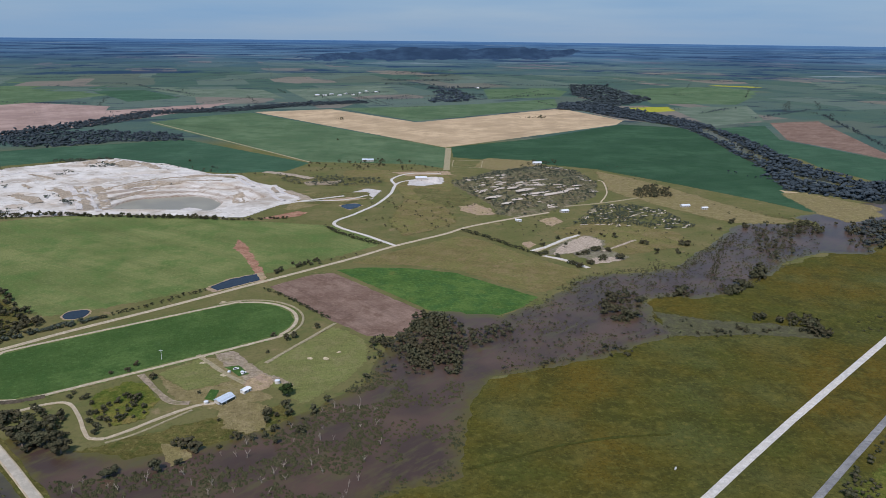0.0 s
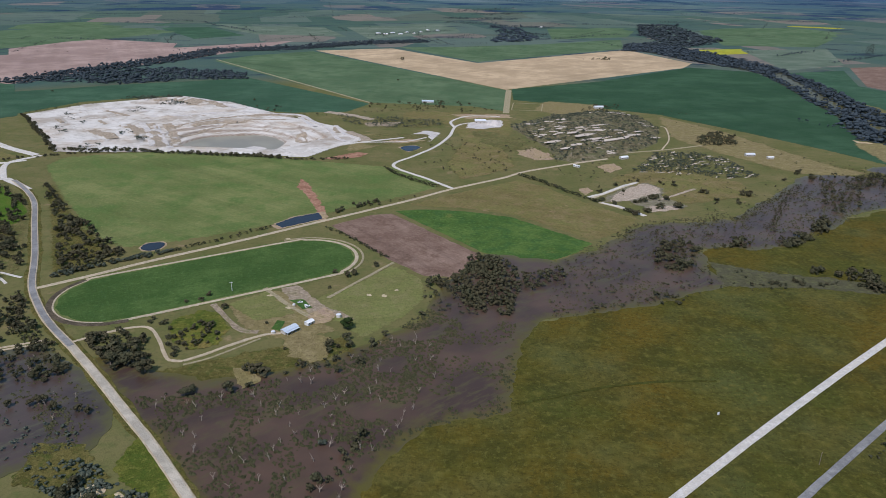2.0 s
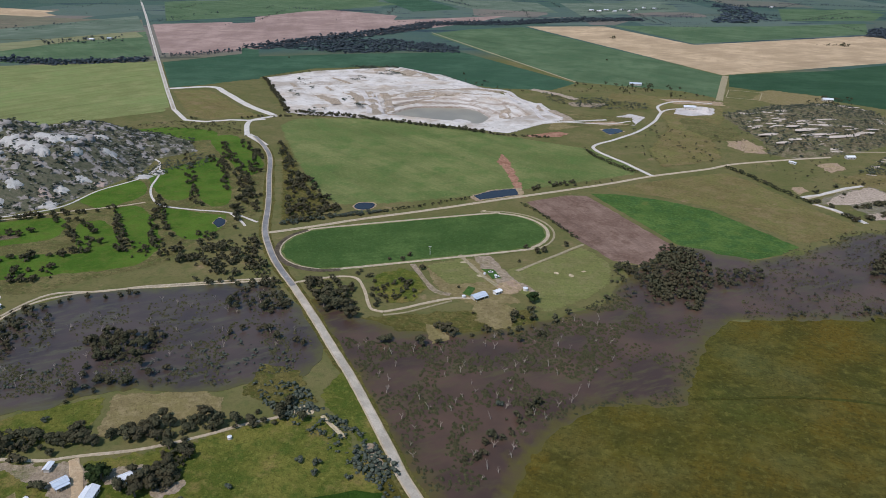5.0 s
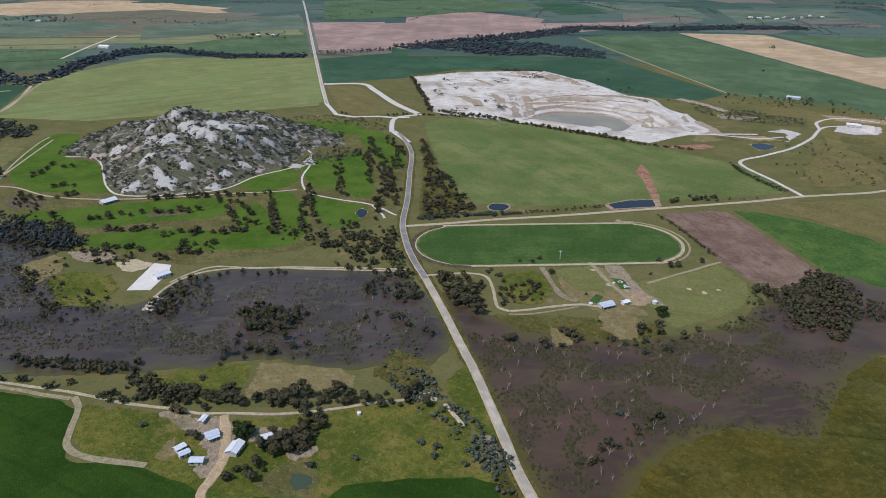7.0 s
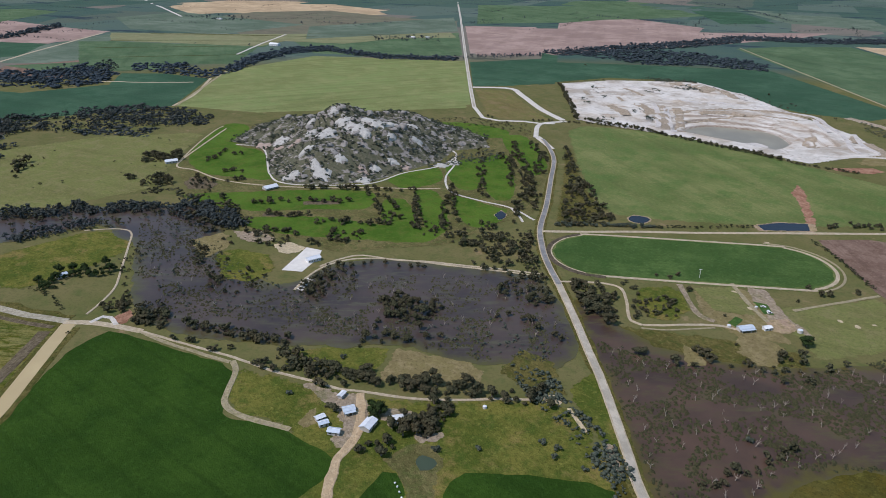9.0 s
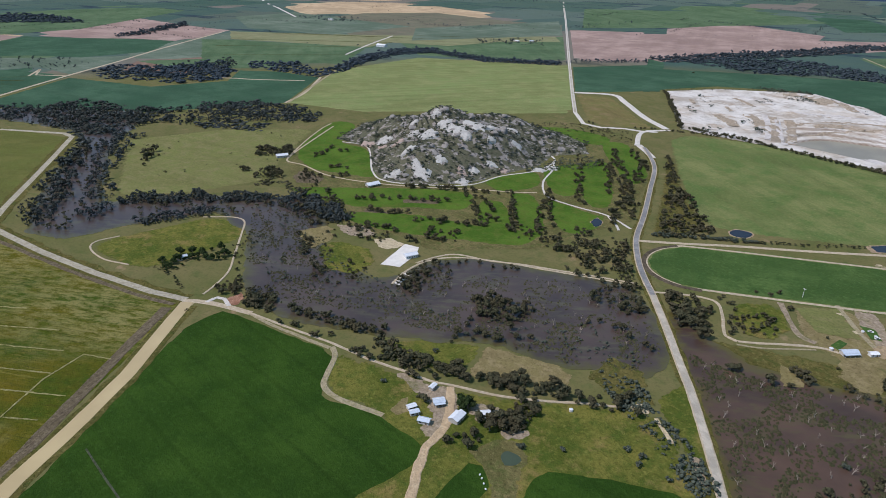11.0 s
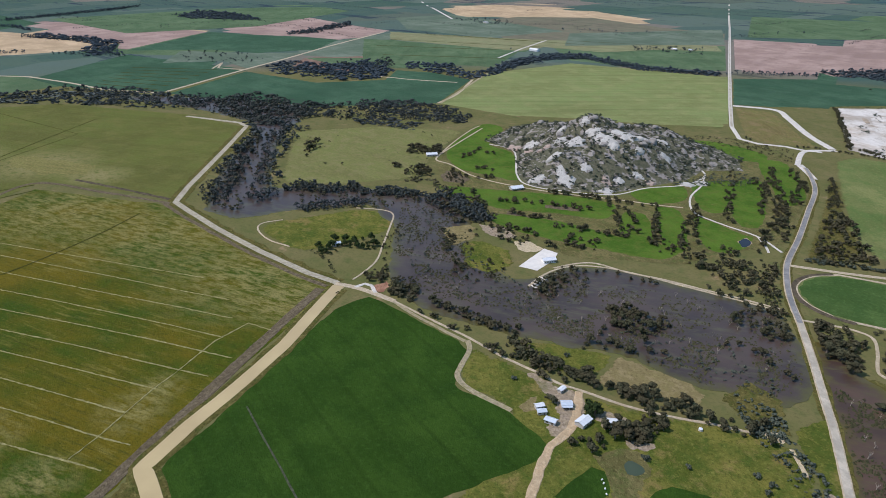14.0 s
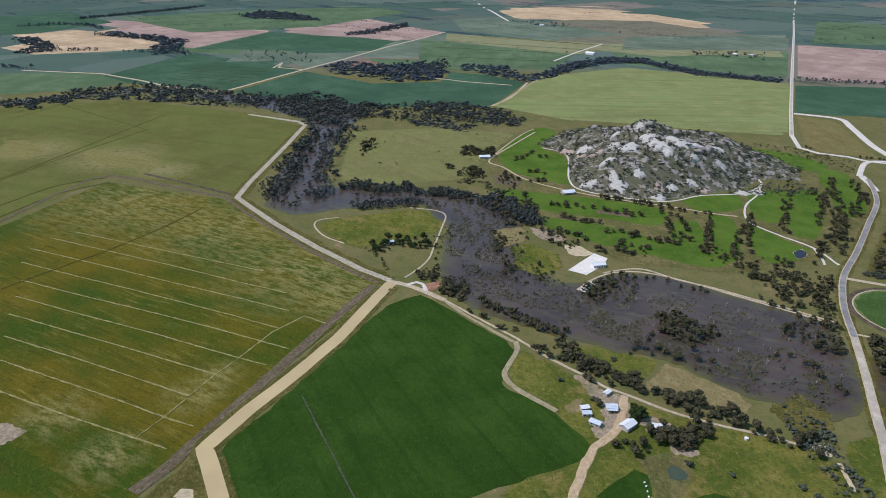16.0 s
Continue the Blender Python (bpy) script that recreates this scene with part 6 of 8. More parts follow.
def belt(points, spacing, width, size, label, leaf="leaf_hazed", rows=1):
    placed = []
    for _ in range(rows):
        got, r = along(points, spacing, width)
        if rows > 10:
            got = [(x, y) for x, y in got if noise.noise(Vector((x, y, 8)) / 55) > r.uniform(-0.42, -0.05)]
        placed += [(x, y, surface(x, y) - 0.3, mixed(r, size) * 1.3, r.uniform(0, 6.3)) for x, y in got]
    scatter_mesh("woodland", placed, TINY_SHAPES, [M[leaf]], label, "woodland", True)


CLOSED_SHAPES = [(v * np.array((1, 1, 1.25)) - np.array((0, 0, v[:, 2].min() * 1.25 + 0.8)), f) for v, f in [crown_arrays(random.Random(420 + k), 2, 1, 1.0, 1, False) for k in range(10)]]


def canopy(points, label, leaf="leaf_hazed", high=7.0, step=7.0, gap=-0.5, clear=(), wide=12.0, rough=9.0):
    """A closed wood: small crowns standing side by side over an outline, open where the wood thins out."""
    xs, ys = [p[0] for p in points], [p[1] for p in points]
    rnd = random.Random(int(xs[0] * 7 + ys[0]))
    placed = []
    for i in range(int((max(xs) - min(xs)) / step) + 1):
        for j in range(int((max(ys) - min(ys)) / step) + 1):
            x, y = min(xs) + (i + rnd.uniform(-0.45, 0.45)) * step, min(ys) + (j + rnd.uniform(-0.45, 0.45)) * step
            p = Vector((x, y, 0))
            if edge_distance(points, x, y) + rough * noise.noise(p / 24) < 0 or noise.noise(p / 26 + Vector((3, 9, 0))) < gap:
                continue
            if clear and min(edge_distance(c, x, y) ** 2 for c in clear) < (wide * (1 + 0.6 * noise.noise(p / 40))) ** 2:
                continue
            placed.append((x, y, surface(x, y) - 0.3, step * 0.36 * rnd.uniform(0.6, 1.35), rnd.uniform(0, 6.3)))
    return scatter_mesh("woodland", placed, [(v * np.array((1, 1, high / (step * 2.0))), f) for v, f in CLOSED_SHAPES], [M[leaf]], label, "woodland", True)


# scrub on the hills
wood(HILL, 3000, (0.4, 0.85), "grey green scrub between granite boulders", True, "hill_scrub", 1.5)
wood([(-640, 560), (-655, 640), (-640, 700), (-590, 690), (-600, 640), (-625, 600)], 240, (0.3, 0.7), "grey scrub at the foot of the hill", True, "scrub", 2)
wood(LOW_HILL, 1900, (0.35, 0.75), "grey green scrub on the low rise", True, "hill_scrub", 2)
wood(FLAT_ROCK, 760, (0.4, 0.85), "grey green scrub among outcrops", True, "hill_scrub", 2)
wood([(-319, 1299), (-255, 1279), (-195, 1280), (-120, 1270), (-100, 1220), (-196, 1190), (-259, 1205), (-292, 1236)], 330, (0.4, 0.8), "scrub on stony ground beside the quarry", True, "scrub", 2)
wood([(-798, 1415), (-698, 1458), (-600, 1400), (-560, 1360), (-677, 1331)], 330, (0.4, 0.9), "scrub on the spoil mound", True, "scrub", 2)
wood([(-625, 1111), (-608, 1130), (-563, 1060), (-580, 1042)], 24, (0.4, 0.9), "scrub in the quarry", True, "scrub", 2)
wood([(-824, 1245), (-741, 1177), (-736, 1150), (-812, 1217)], 20, (0.5, 0.9), "scrub in the quarry", True, "scrub", 2)

# creek woods
wood([(-1157, 118), (-1104, 129), (-944, 72), (-809, 24), (-796, -3), (-848, -9), (-972, 44), (-1103, 98)], 230, (0.8, 1.3), "dense dark gum woodland along the creek", gaps=-0.34)
wood([(-1197, 172), (-1127, 211), (-1016, 148), (-907, 113), (-801, 81), (-779, 46), (-826, 43), (-918, 79), (-1085, 129)], 230, (0.8, 1.3), "dense dark gum woodland along the creek", gaps=-0.34)
wood([(-851, 100), (-817, 169), (-766, 230), (-730, 255), (-737, 219), (-782, 158), (-818, 92)], 330, (0.7, 1.1), "gum trees on the creek bank", gaps=-0.34)
wood([(-755, 91), (-761, 151), (-737, 181), (-725, 165), (-731, 99)], 132, (0.6, 1.0), "gum trees on the creek bank", gaps=-0.34)
wood([(-1642, -276), (-1673, -153), (-1506, 37), (-1429, 165), (-1246, 167), (-1270, 93), (-1353, 41), (-1404, -17), (-1481, -152), (-1549, -259)], 340, (0.8, 1.3), "drowned gum woodland along the creek", gaps=-0.28)
wood([(-1550, -409), (-1584, -293), (-1543, -259), (-1493, -401)], 132, (0.7, 1.1), "gum trees by the creek")
wood([(-1446, 110), (-1377, 178), (-1297, 251), (-1197, 246), (-1165, 175), (-1213, 124)], 300, (0.8, 1.3), "dense dark gum woodland along the creek", gaps=-0.34)
wood([(-1318, 257), (-1287, 390), (-1210, 492), (-1099, 521), (-1056, 454), (-1127, 375), (-1163, 278), (-1229, 222)], 572, (0.7, 1.2), "open woodland beyond the golf course", gaps=-0.3)
wood([(-748, 271), (-714, 287), (-667, 295), (-616, 283), (-623, 264), (-682, 264)], 242, (0.7, 1.1), "dark woodland at the creek bend", gaps=-0.28)
wood([(-733, 232), (-725, 268), (-649, 270), (-628, 249), (-689, 244)], 110, (0.6, 1.0), "dark woodland at the creek bend", gaps=-0.28)
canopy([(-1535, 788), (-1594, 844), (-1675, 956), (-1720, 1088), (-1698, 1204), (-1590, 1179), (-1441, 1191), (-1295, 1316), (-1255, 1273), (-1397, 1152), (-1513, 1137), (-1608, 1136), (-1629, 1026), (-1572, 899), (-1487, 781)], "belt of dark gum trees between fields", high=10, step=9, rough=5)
belt([(-1511, 785), (-1583, 871), (-1652, 990), (-1664, 1112), (-1551, 1158), (-1419, 1171), (-1275, 1294)], 10, 20, (0.8, 1.4), "belt of dark gum trees between fields", rows=5)
canopy([(-1788, 541), (-1776, 572), (-1657, 572), (-1563, 525), (-1549, 495), (-1532, 447), (-1600, 400), (-1720, 330), (-1790, 380)], "gum woodland beside a wheat field", high=9, step=9, gap=-0.25)
canopy([(-1728, 639), (-1666, 742), (-1527, 722), (-1542, 813), (-1474, 773), (-1440, 682), (-1572, 643), (-1648, 610)], "gum woodland beside a wheat field", high=9, step=9, gap=-0.2)
canopy([(-1315, 367), (-1296, 414), (-1270, 469), (-1177, 493), (-1104, 504), (-1057, 478), (-1090, 439), (-1167, 395), (-1244, 341)], "dark woodland beyond the golf course", "leaf_far", high=6.5, step=7.5, gap=-0.16)
canopy([(-1175, 316), (-1167, 361), (-1088, 403), (-1054, 371), (-1119, 295)], "dark woodland beyond the golf course", "leaf_far", high=6.5, step=7.5, gap=-0.16)
for line in ([(-2634, -285), (-2748, -269), (-2556, -106), (-2442, -22), (-2330, -31), (-2149, -66), (-2133, -119), (-2278, -126), (-2403, -100), (-2507, -158)], [(-2607, -527), (-2622, -481), (-2429, -401), (-2280, -396), (-2248, -449), (-2281, -496), (-2381, -459)], [(-3199, 230), (-3449, 346), (-3303, 476), (-3003, 529), (-2971, 463), (-3089, 274)], [(-2460, 507), (-2512, 578), (-2748, 828), (-2648, 800), (-2428, 566)]):
    canopy(line, "far dark wood between fields", high=11, step=13, rough=6, gap=-0.35)
belt([(-3244, -385), (-3448, -164), (-3724, 115)], 12, 12, (0.9, 1.5), "far belt of dark trees", rows=6)
belt([(-2988, -562), (-3038, -456), (-2969, -337), (-2844, -292)], 12, 14, (0.9, 1.5), "far belt of dark trees", rows=6)
belt([(-1957, 938), (-1805, 1037)], 40, 20, (0.6, 1.0), "scattered far paddock trees", rows=2)
wood([(-1788, 1448), (-1657, 1620), (-1544, 1510), (-1693, 1367)], 90, (0.6, 1.1), "trees of a far hamlet", leaf="leaf_hazed")
wood([(-2760, 1260), (-2730, 1420), (-2520, 1480), (-2500, 1330)], 70, (0.6, 1.1), "trees of a far farm", leaf="leaf_hazed")
wood([(-2158, 123), (-2044, 317), (-1920, 330), (-1850, 250), (-1960, 90)], 80, (0.4, 0.9), "scattered trees on a grey paddock", leaf="leaf_hazed")
canopy([(-1849, 338), (-1858, 379), (-1757, 451), (-1771, 606), (-1530, 513), (-1535, 396), (-1646, 317), (-1750, 256)], "gum woodland between paddocks", high=8, step=9, gap=0.02)
canopy([(-1505, -402), (-1543, -350), (-1656, -277), (-1642, -165), (-1645, -59), (-1512, 37), (-1449, 99), (-1361, 86), (-1394, -18), (-1496, -163), (-1526, -257), (-1449, -357)], "drowned gum woodland along the creek", "leaf_far", high=7, step=7.5, gap=-0.02)
canopy([(-1449, 99), (-1463, 196), (-1339, 263), (-1281, 304), (-1209, 282), (-1217, 187), (-1107, 122), (-1214, 124), (-1294, 97)], "dense dark gum woodland along the creek", "leaf_far", high=7, step=7.5, gap=-0.1)
belt([(-1271, 1344), (-1217, 1415), (-1163, 1515)], 14, 12, (0.8, 1.3), "belt of dark gum trees between fields", rows=6)
wood([(-1794, 324), (-1807, 483), (-1806, 630), (-1694, 601), (-1534, 424), (-1638, 343)], 260, (0.8, 1.2), "gum woodland between paddocks")
for line in ([(-2524, -500), (-2322, -386)], [(-2272, -381), (-2272, -294)], [(-2668, -301), (-2462, -108)], [(-2489, -99), (-2108, -45)], [(-2218, -187), (-2153, -82)], [(-3276, 226), (-3163, 379), (-2937, 507)], [(-2443, 503), (-2709, 803)], [(-2031, -484), (-1976, -421)], [(-3219, -393), (-3662, 59)]):
    belt(line, 16, 16, (0.9, 1.4), "far belt of dark trees", rows=6)
for line in ([(-3170, 2303), (-2669, 2754)], [(-2697, 2853), (-2382, 3031)], [(-1857, 1977), (-1863, 2387)], [(-1763, 1441), (-1584, 1636)], [(-2693, 1332), (-2460, 1386)], [(-2238, 1496), (-1986, 1796)]):
    belt(line, 26, 30, (0.6, 1.1), "scattered far paddock trees", rows=2)

wood([(-932, 37), (-1111, 109), (-1133, 167), (-858, 94), (-756, 22), (-770, -3)], 130, (0.3, 0.9), "flooded trees in the creek", False, "leaf", 3)
wood([(-821, 93), (-752, 224), (-694, 262), (-629, 245), (-699, 203), (-748, 104)], 120, (0.3, 0.8), "flooded trees in the creek", False, "leaf", 3)

# north creek and far belts
FAR_WATER = [[(760, 2060), (731, 1946), (727, 1834), (703, 1663), (690, 1507)], [(670, 1340), (690, 1280), (720, 1240)]]
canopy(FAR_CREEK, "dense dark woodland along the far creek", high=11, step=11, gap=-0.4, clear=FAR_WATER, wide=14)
wood(FAR_CREEK, 380, (0.9, 1.5), "tall gum trees along the far creek", leaf="leaf_hazed")
canopy([(664, 3837), (848, 3793), (861, 3472), (883, 3067), (754, 2845), (614, 2923), (592, 3328)], "dense dark woodland along the far creek", high=12, step=17, gap=-0.3)
canopy([(465, 2853), (640, 2736), (754, 2845), (614, 2923)], "dense dark woodland along the far creek", high=12, step=12, gap=-0.4)
canopy([(-84, 3680), (46, 3596), (136, 3044), (60, 2846), (-64, 2826), (-20, 3200)], "dark trees round a far township", high=11, step=17, gap=-0.08)
belt([(561, 1356), (595, 1312), (607, 1250), (663, 1212)], 16, 10, (0.7, 1.1), "dark trees along the far creek", rows=2)
canopy([(-1196, 1560), (-1140, 1815), (-1040, 2098), (-1010, 2337), (-780, 2500), (-530, 2760), (-320, 2840), (-290, 2760), (-470, 2660), (-715, 2400), (-915, 2290), (-945, 2060), (-1045, 1780), (-1120, 1560)], "belt of dark gum trees along a creek", high=10, step=10, rough=14, gap=-0.4)
belt([(-1179, 1593), (-1097, 1815), (-993, 2098), (-964, 2337), (-747, 2453), (-495, 2715), (-309, 2798)], 12, 38, (0.8, 1.3), "belt of dark gum trees along a creek", rows=6)
canopy([(-1130, 1600), (-1060, 1790), (-900, 1880), (-686, 1834), (-643, 1713), (-760, 1690), (-897, 1589)], "dark gum woodland behind the wheat", high=9, step=9, gap=-0.25)
for line in ([(-326, 3927), (55, 3932)], [(-294, 4114), (8, 4192)], [(-163, 4041), (56, 4088)], [(-61, 3656), (205, 3606)], [(-33, 3273), (159, 3189)], [(-298, 3772), (-63, 3764)]):
    belt(line, 14, 26, (0.9, 1.4), "far woodland round a township", rows=7)
wood([(p[0] + dx, p[1] + dy) for p in ((289, 2302),) for dx, dy in ((-45, -12), (45, -12), (45, 14), (-45, 14))], 16, (0.9, 1.3), "clump of trees in the stubble", leaf="leaf")
wood([(p[0] + dx, p[1] + dy) for p in ((-324, 2197),) for dx, dy in ((-14, -10), (14, -10), (14, 10), (-14, 10))], 5, (0.9, 1.3), "clump of trees in the stubble", leaf="leaf")
for line in ([(-2577, 3623), (-2242, 3662)], [(-2061, 3495), (-1786, 3652)], [(-2128, 3674), (-1914, 3731)], [(-1508, 3519), (-1084, 3080)], [(-1136, 3769), (-861, 3894)], [(-230, 2915), (167, 3104)], [(200, 3791), (688, 3778)],
             [(44, 2867), (491, 3289)], [(656, 4161), (1085, 4017), (1444, 4043)], [(790, 3865), (1220, 3869)], [(903, 2507), (1084, 2688)], [(1023, 2348), (1377, 2682)], [(-145, 4382), (708, 4307), (1460, 4194)],
             [(-572, 3009), (-262, 3322)], [(-1709, 3485), (-1546, 3507)], [(-2293, 3187), (-2236, 3183)], [(-1717, 2618), (-1310, 2603)], [(-1844, 3356), (-1709, 3364)], [(1301, 3855), (1552, 3779)], [(-1838, 3981), (-1186, 4179)], [(-2445, 3417), (-2166, 3526)], [(-1561, 4306), (-840, 4462)]):
    belt(line, 13, 9, (0.6, 1.0), "far line of dark trees", rows=3)

# the flooded wood and nearer trees
DROWNED = [(-24, 616), (2, 610), (18, 579), (20, 531), (13, 492), (-14, 494), (-34, 519), (-50, 540), (-57, 532), (-62, 548), (-33, 564)]
wood(DROWNED, 250, (0.55, 1.0), "dense drowned gum wood", leaf="leaf", gap=3.0)
canopy(DROWNED, "closed crowns of a drowned gum wood", "leaf", high=5.5, step=3.8, gap=0.04, rough=8)
wood([(21, 577), (60, 591), (61, 571), (32, 541), (20, 547)], 34, (0.7, 1.1), "drowned gum trees", leaf="leaf")
wood([(-61, 540), (-34, 512), (-14, 490), (-46, 492), (-60, 512)], 26, (0.4, 0.7), "drowned shrubs", True, leaf="leaf")
for points, count, size in (([(168, 671), (188, 683), (204, 664), (189, 619), (167, 597), (153, 601), (151, 631)], 46, (0.45, 0.95)),
                            ([(230, 681), (256, 697), (258, 675), (243, 663), (227, 666)], 14, (0.6, 0.9)),
                            ([(291, 694), (328, 722), (322, 695), (294, 672)], 16, (0.6, 1.0)),
                            ([(357, 765), (373, 783), (351, 723), (337, 713)], 14, (0.8, 1.2)),
                            ([(312, 604), (335, 615), (352, 587), (342, 564), (319, 570)], 26, (0.6, 1.0)),
                            ([(296, 619), (305, 620), (297, 603), (289, 604)], 5, (0.8, 1.0)),
                            ([(270, 596), (272, 583), (298, 584), (292, 572), (262, 576)], 8, (0.4, 0.7)),
                            ([(226, 581), (259, 582), (253, 566), (221, 565)], 10, (0.3, 0.6)),
                            ([(130, 545), (165, 545), (158, 528), (120, 520)], 10, (0.4, 0.7)),
                            ([(70, 512), (110, 522), (104, 510), (70, 500)], 6, (0.3, 0.6))):
    grove(points, count, size, group="flooded trees", gap=2.5)
wood([(147, 713), (215, 742), (263, 757), (346, 863), (431, 966), (520, 940), (464, 828), (403, 785), (326, 709), (251, 662), (201, 656), (197, 619), (219, 580), (152, 534), (64, 500), (44, 493), (55, 600), (110, 662)], 1500, (0.18, 0.46), "small flooded shrubs standing in brown water", True, "leaf", 2)
for points, count in (([(426, 935), (474, 974), (468, 909), (427, 819), (390, 784), (389, 828)], 90), ([(481, 953), (515, 977), (532, 947), (507, 906), (464, 909)], 80), ([(556, 949), (620, 990), (700, 980), (640, 880), (526, 831), (515, 859)], 130)):
    wood(points, count, (0.5, 1.05), "dark gum trees at the end of the flood", leaf="leaf", gap=3)
canopy([(560, 945), (620, 985), (760, 1060), (840, 1000), (640, 890), (545, 860)], "dark gum trees at the end of the flood", "leaf_far", high=7, step=5, gap=-0.15)
wood([(200, 605), (260, 610), (352, 590), (435, 643), (405, 560), (330, 555), (215, 562)], 60, (0.2, 0.5), "shrubs on the marsh edge", True, "leaf", 3)
belt([(1315, 2477), (1188, 2053), (1071, 1685)], 12, 5, (0.8, 1.2), "tree line beside a brown field", rows=2)
wood([(322, 1161), (353, 1210), (390, 1195), (378, 1134), (320, 1118)], 90, (0.8, 1.25), "dark trees round a farmhouse", leaf="leaf", gap=3)
wood([(407, 1085), (479, 1065), (530, 1007), (555, 959), (497, 972), (428, 1002)], 60, (0.2, 0.5), "scattered shrubs on dry ground", True, "leaf", 4)
wood([(15, 1204), (119, 1271), (150, 1035), (249, 946), (386, 894), (437, 844), (272, 770), (151, 834), (51, 938)], 330, (0.15, 0.5), "scattered shrubs on a rough paddock", True, "leaf", 4)
lone = random.Random(77)
for size, spots_at in ((1.7, ((213, 792), (308, 850))), (1.2, ((162, 805), (174, 815), (184, 825), (191, 787), (155, 759), (171, 771), (203, 824), (193, 831), (254, 858), (412, 969), (417, 942), (122, 809), (146, 773))), (0.95, ((136, 798), (124, 847), (155, 849), (149, 876), (287, 816), (379, 928), (181, 900), (226, 883))), (0.6, ((261, 817), (212, 888), (173, 899), (244, 937), (122, 849), (262, 830)))):
    for x, y in spots_at:
        for k in range(3 if size > 1 else 2):
            place_tree("gum", x + k * lone.uniform(-3.4, 3.4), y + k * lone.uniform(-3.4, 3.4), size * lone.uniform(0.7, 1.1), lone, "trees of the stony yard")
grove([(277, 672), (306, 677), (345, 720), (372, 762), (356, 752), (309, 697)], 14, (0.5, 1.0), group="flooded trees", gap=3)
belt([(127, 683), (155, 726), (189, 742), (239, 755), (275, 761), (301, 799), (332, 835), (388, 906)], 3, 6, (0.15, 0.34), "dark weeds along the flood edge", leaf="leaf", rows=4)
belt([(294, 726), (317, 775), (343, 829), (376, 878)], 3, 4, (0.15, 0.36), "dark weeds standing in the flood", leaf="leaf", rows=4)
wood([(263, 1518), (371, 1454), (416, 1225), (457, 1075), (373, 1091), (314, 1220)], 130, (0.15, 0.4), "scattered shrubs on dry pasture", True, "leaf", 5)
wood([(151, 1401), (194, 1485), (244, 1465), (229, 1399), (170, 1367)], 26, (0.5, 1.0), "dark trees round a house", leaf="leaf", gap=4)
wood([(-204, 1417), (-171, 1491), (-115, 1471), (-121, 1402), (-176, 1382)], 22, (0.5, 1.0), "dark trees round a shed", leaf="leaf", gap=4)
# quarry scrub
for at, reach, count in (((-702, 1284), 14, 18), ((-624, 1091), 12, 12), ((-629, 995), 14, 16), ((-752, 1103), 7, 5), ((-725, 1080), 7, 5), ((-584, 1068), 12, 12), ((-543, 1367), 20, 8), ((-439, 1348), 20, 8)):
    wood([(at[0] + reach * math.cos(k), at[1] + 1.6 * reach * math.sin(k)) for k in range(6)], count, (0.4, 0.9), "scrub on quarry spoil", True, "scrub", 2)


def far_lines():
    """Short tree lines and clumps along the fences of the far plain."""
    r = random.Random(77)
    placed = []
    for _ in range(120):
        a = radians(r.uniform(-35, 105))
        d = r.uniform(2450, 4100)
        x, y = -math.sin(a) * d, math.cos(a) * d
        turn = radians(r.choice((20, 110, 65)))
        long = r.choice((30, 60, 140, 260, 420))
        for k in range(int(long / 11)):
            u, w = k * 11 + r.uniform(-5, 5), r.gauss(0, 5 if long > 100 else 22)
            px, py = x + u * math.cos(turn) - w * math.sin(turn), y + u * math.sin(turn) + w * math.cos(turn)
            if math.hypot(px, py) < 4400:
                placed.append((px, py, surface(px, py) - 0.3, r.uniform(0.7, 1.2), r.uniform(0, 6.3)))
    for _ in range(300):
        a, d = radians(r.uniform(-35, 105)), r.uniform(2500, 4000)
        px, py = -math.sin(a) * d, math.cos(a) * d
        placed.append((px, py, surface(px, py) - 0.3, r.uniform(0.6, 1.1), r.uniform(0, 6.3)))
    return placed


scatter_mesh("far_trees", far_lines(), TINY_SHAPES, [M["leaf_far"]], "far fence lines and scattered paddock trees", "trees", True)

# golf course
for line, width in (([(-863, 375), (-880, 395), (-896, 414)], 4), ([(-871, 418), (-863, 426)], 3), ([(-808, 369), (-794, 383)], 4), ([(-767, 347), (-761, 364)], 4), ([(-669, 345), (-661, 353)], 2), ([(-672, 327), (-664, 337)], 2), ([(-650, 360), (-645, 371)], 2), ([(-632, 379), (-608, 407)], 3), ([(-634, 319), (-612, 336)], 4), ([(-610, 338), (-600, 349)], 3), ([(-578, 347), (-555, 356), (-541, 376), (-513, 391)], 6), ([(-588, 291), (-567, 311)], 4), ([(-598, 281), (-594, 293)], 3), ([(-527, 321), (-514, 332)], 3), ([(-531, 303), (-525, 307)], 2), ([(-677, 400), (-659, 419)], 3), ([(-648, 430), (-621, 458)], 4), ([(-862, 262), (-854, 266)], 2)):
    row(line, 5.5, (0.6, 1.0), width=width, group="golf course trees")
grove([(-774, 299), (-755, 318), (-782, 337), (-816, 328)], 15, (0.6, 1.0), group="golf course trees")
grove([(-923, 306), (-892, 335), (-900, 352), (-925, 365), (-953, 323)], 46, (0.7, 1.1), gap=3.5, group="trees round a house")
grove([(-823, 262), (-798, 289), (-838, 305), (-857, 285)], 20, (0.7, 1.1), group="golf course trees")
canopy([(-716, 262), (-672, 253), (-616, 280), (-612, 290), (-658, 308), (-701, 309), (-740, 288)], "dark trees crowding the creek bend", "leaf", high=5.5, step=5, gap=0.0, rough=6)
canopy([(-797, 243), (-780, 270), (-747, 281), (-730, 290), (-740, 302), (-790, 282), (-812, 252)], "dark trees along the creek edge", "leaf", high=5.5, step=5, gap=-0.1, rough=5)
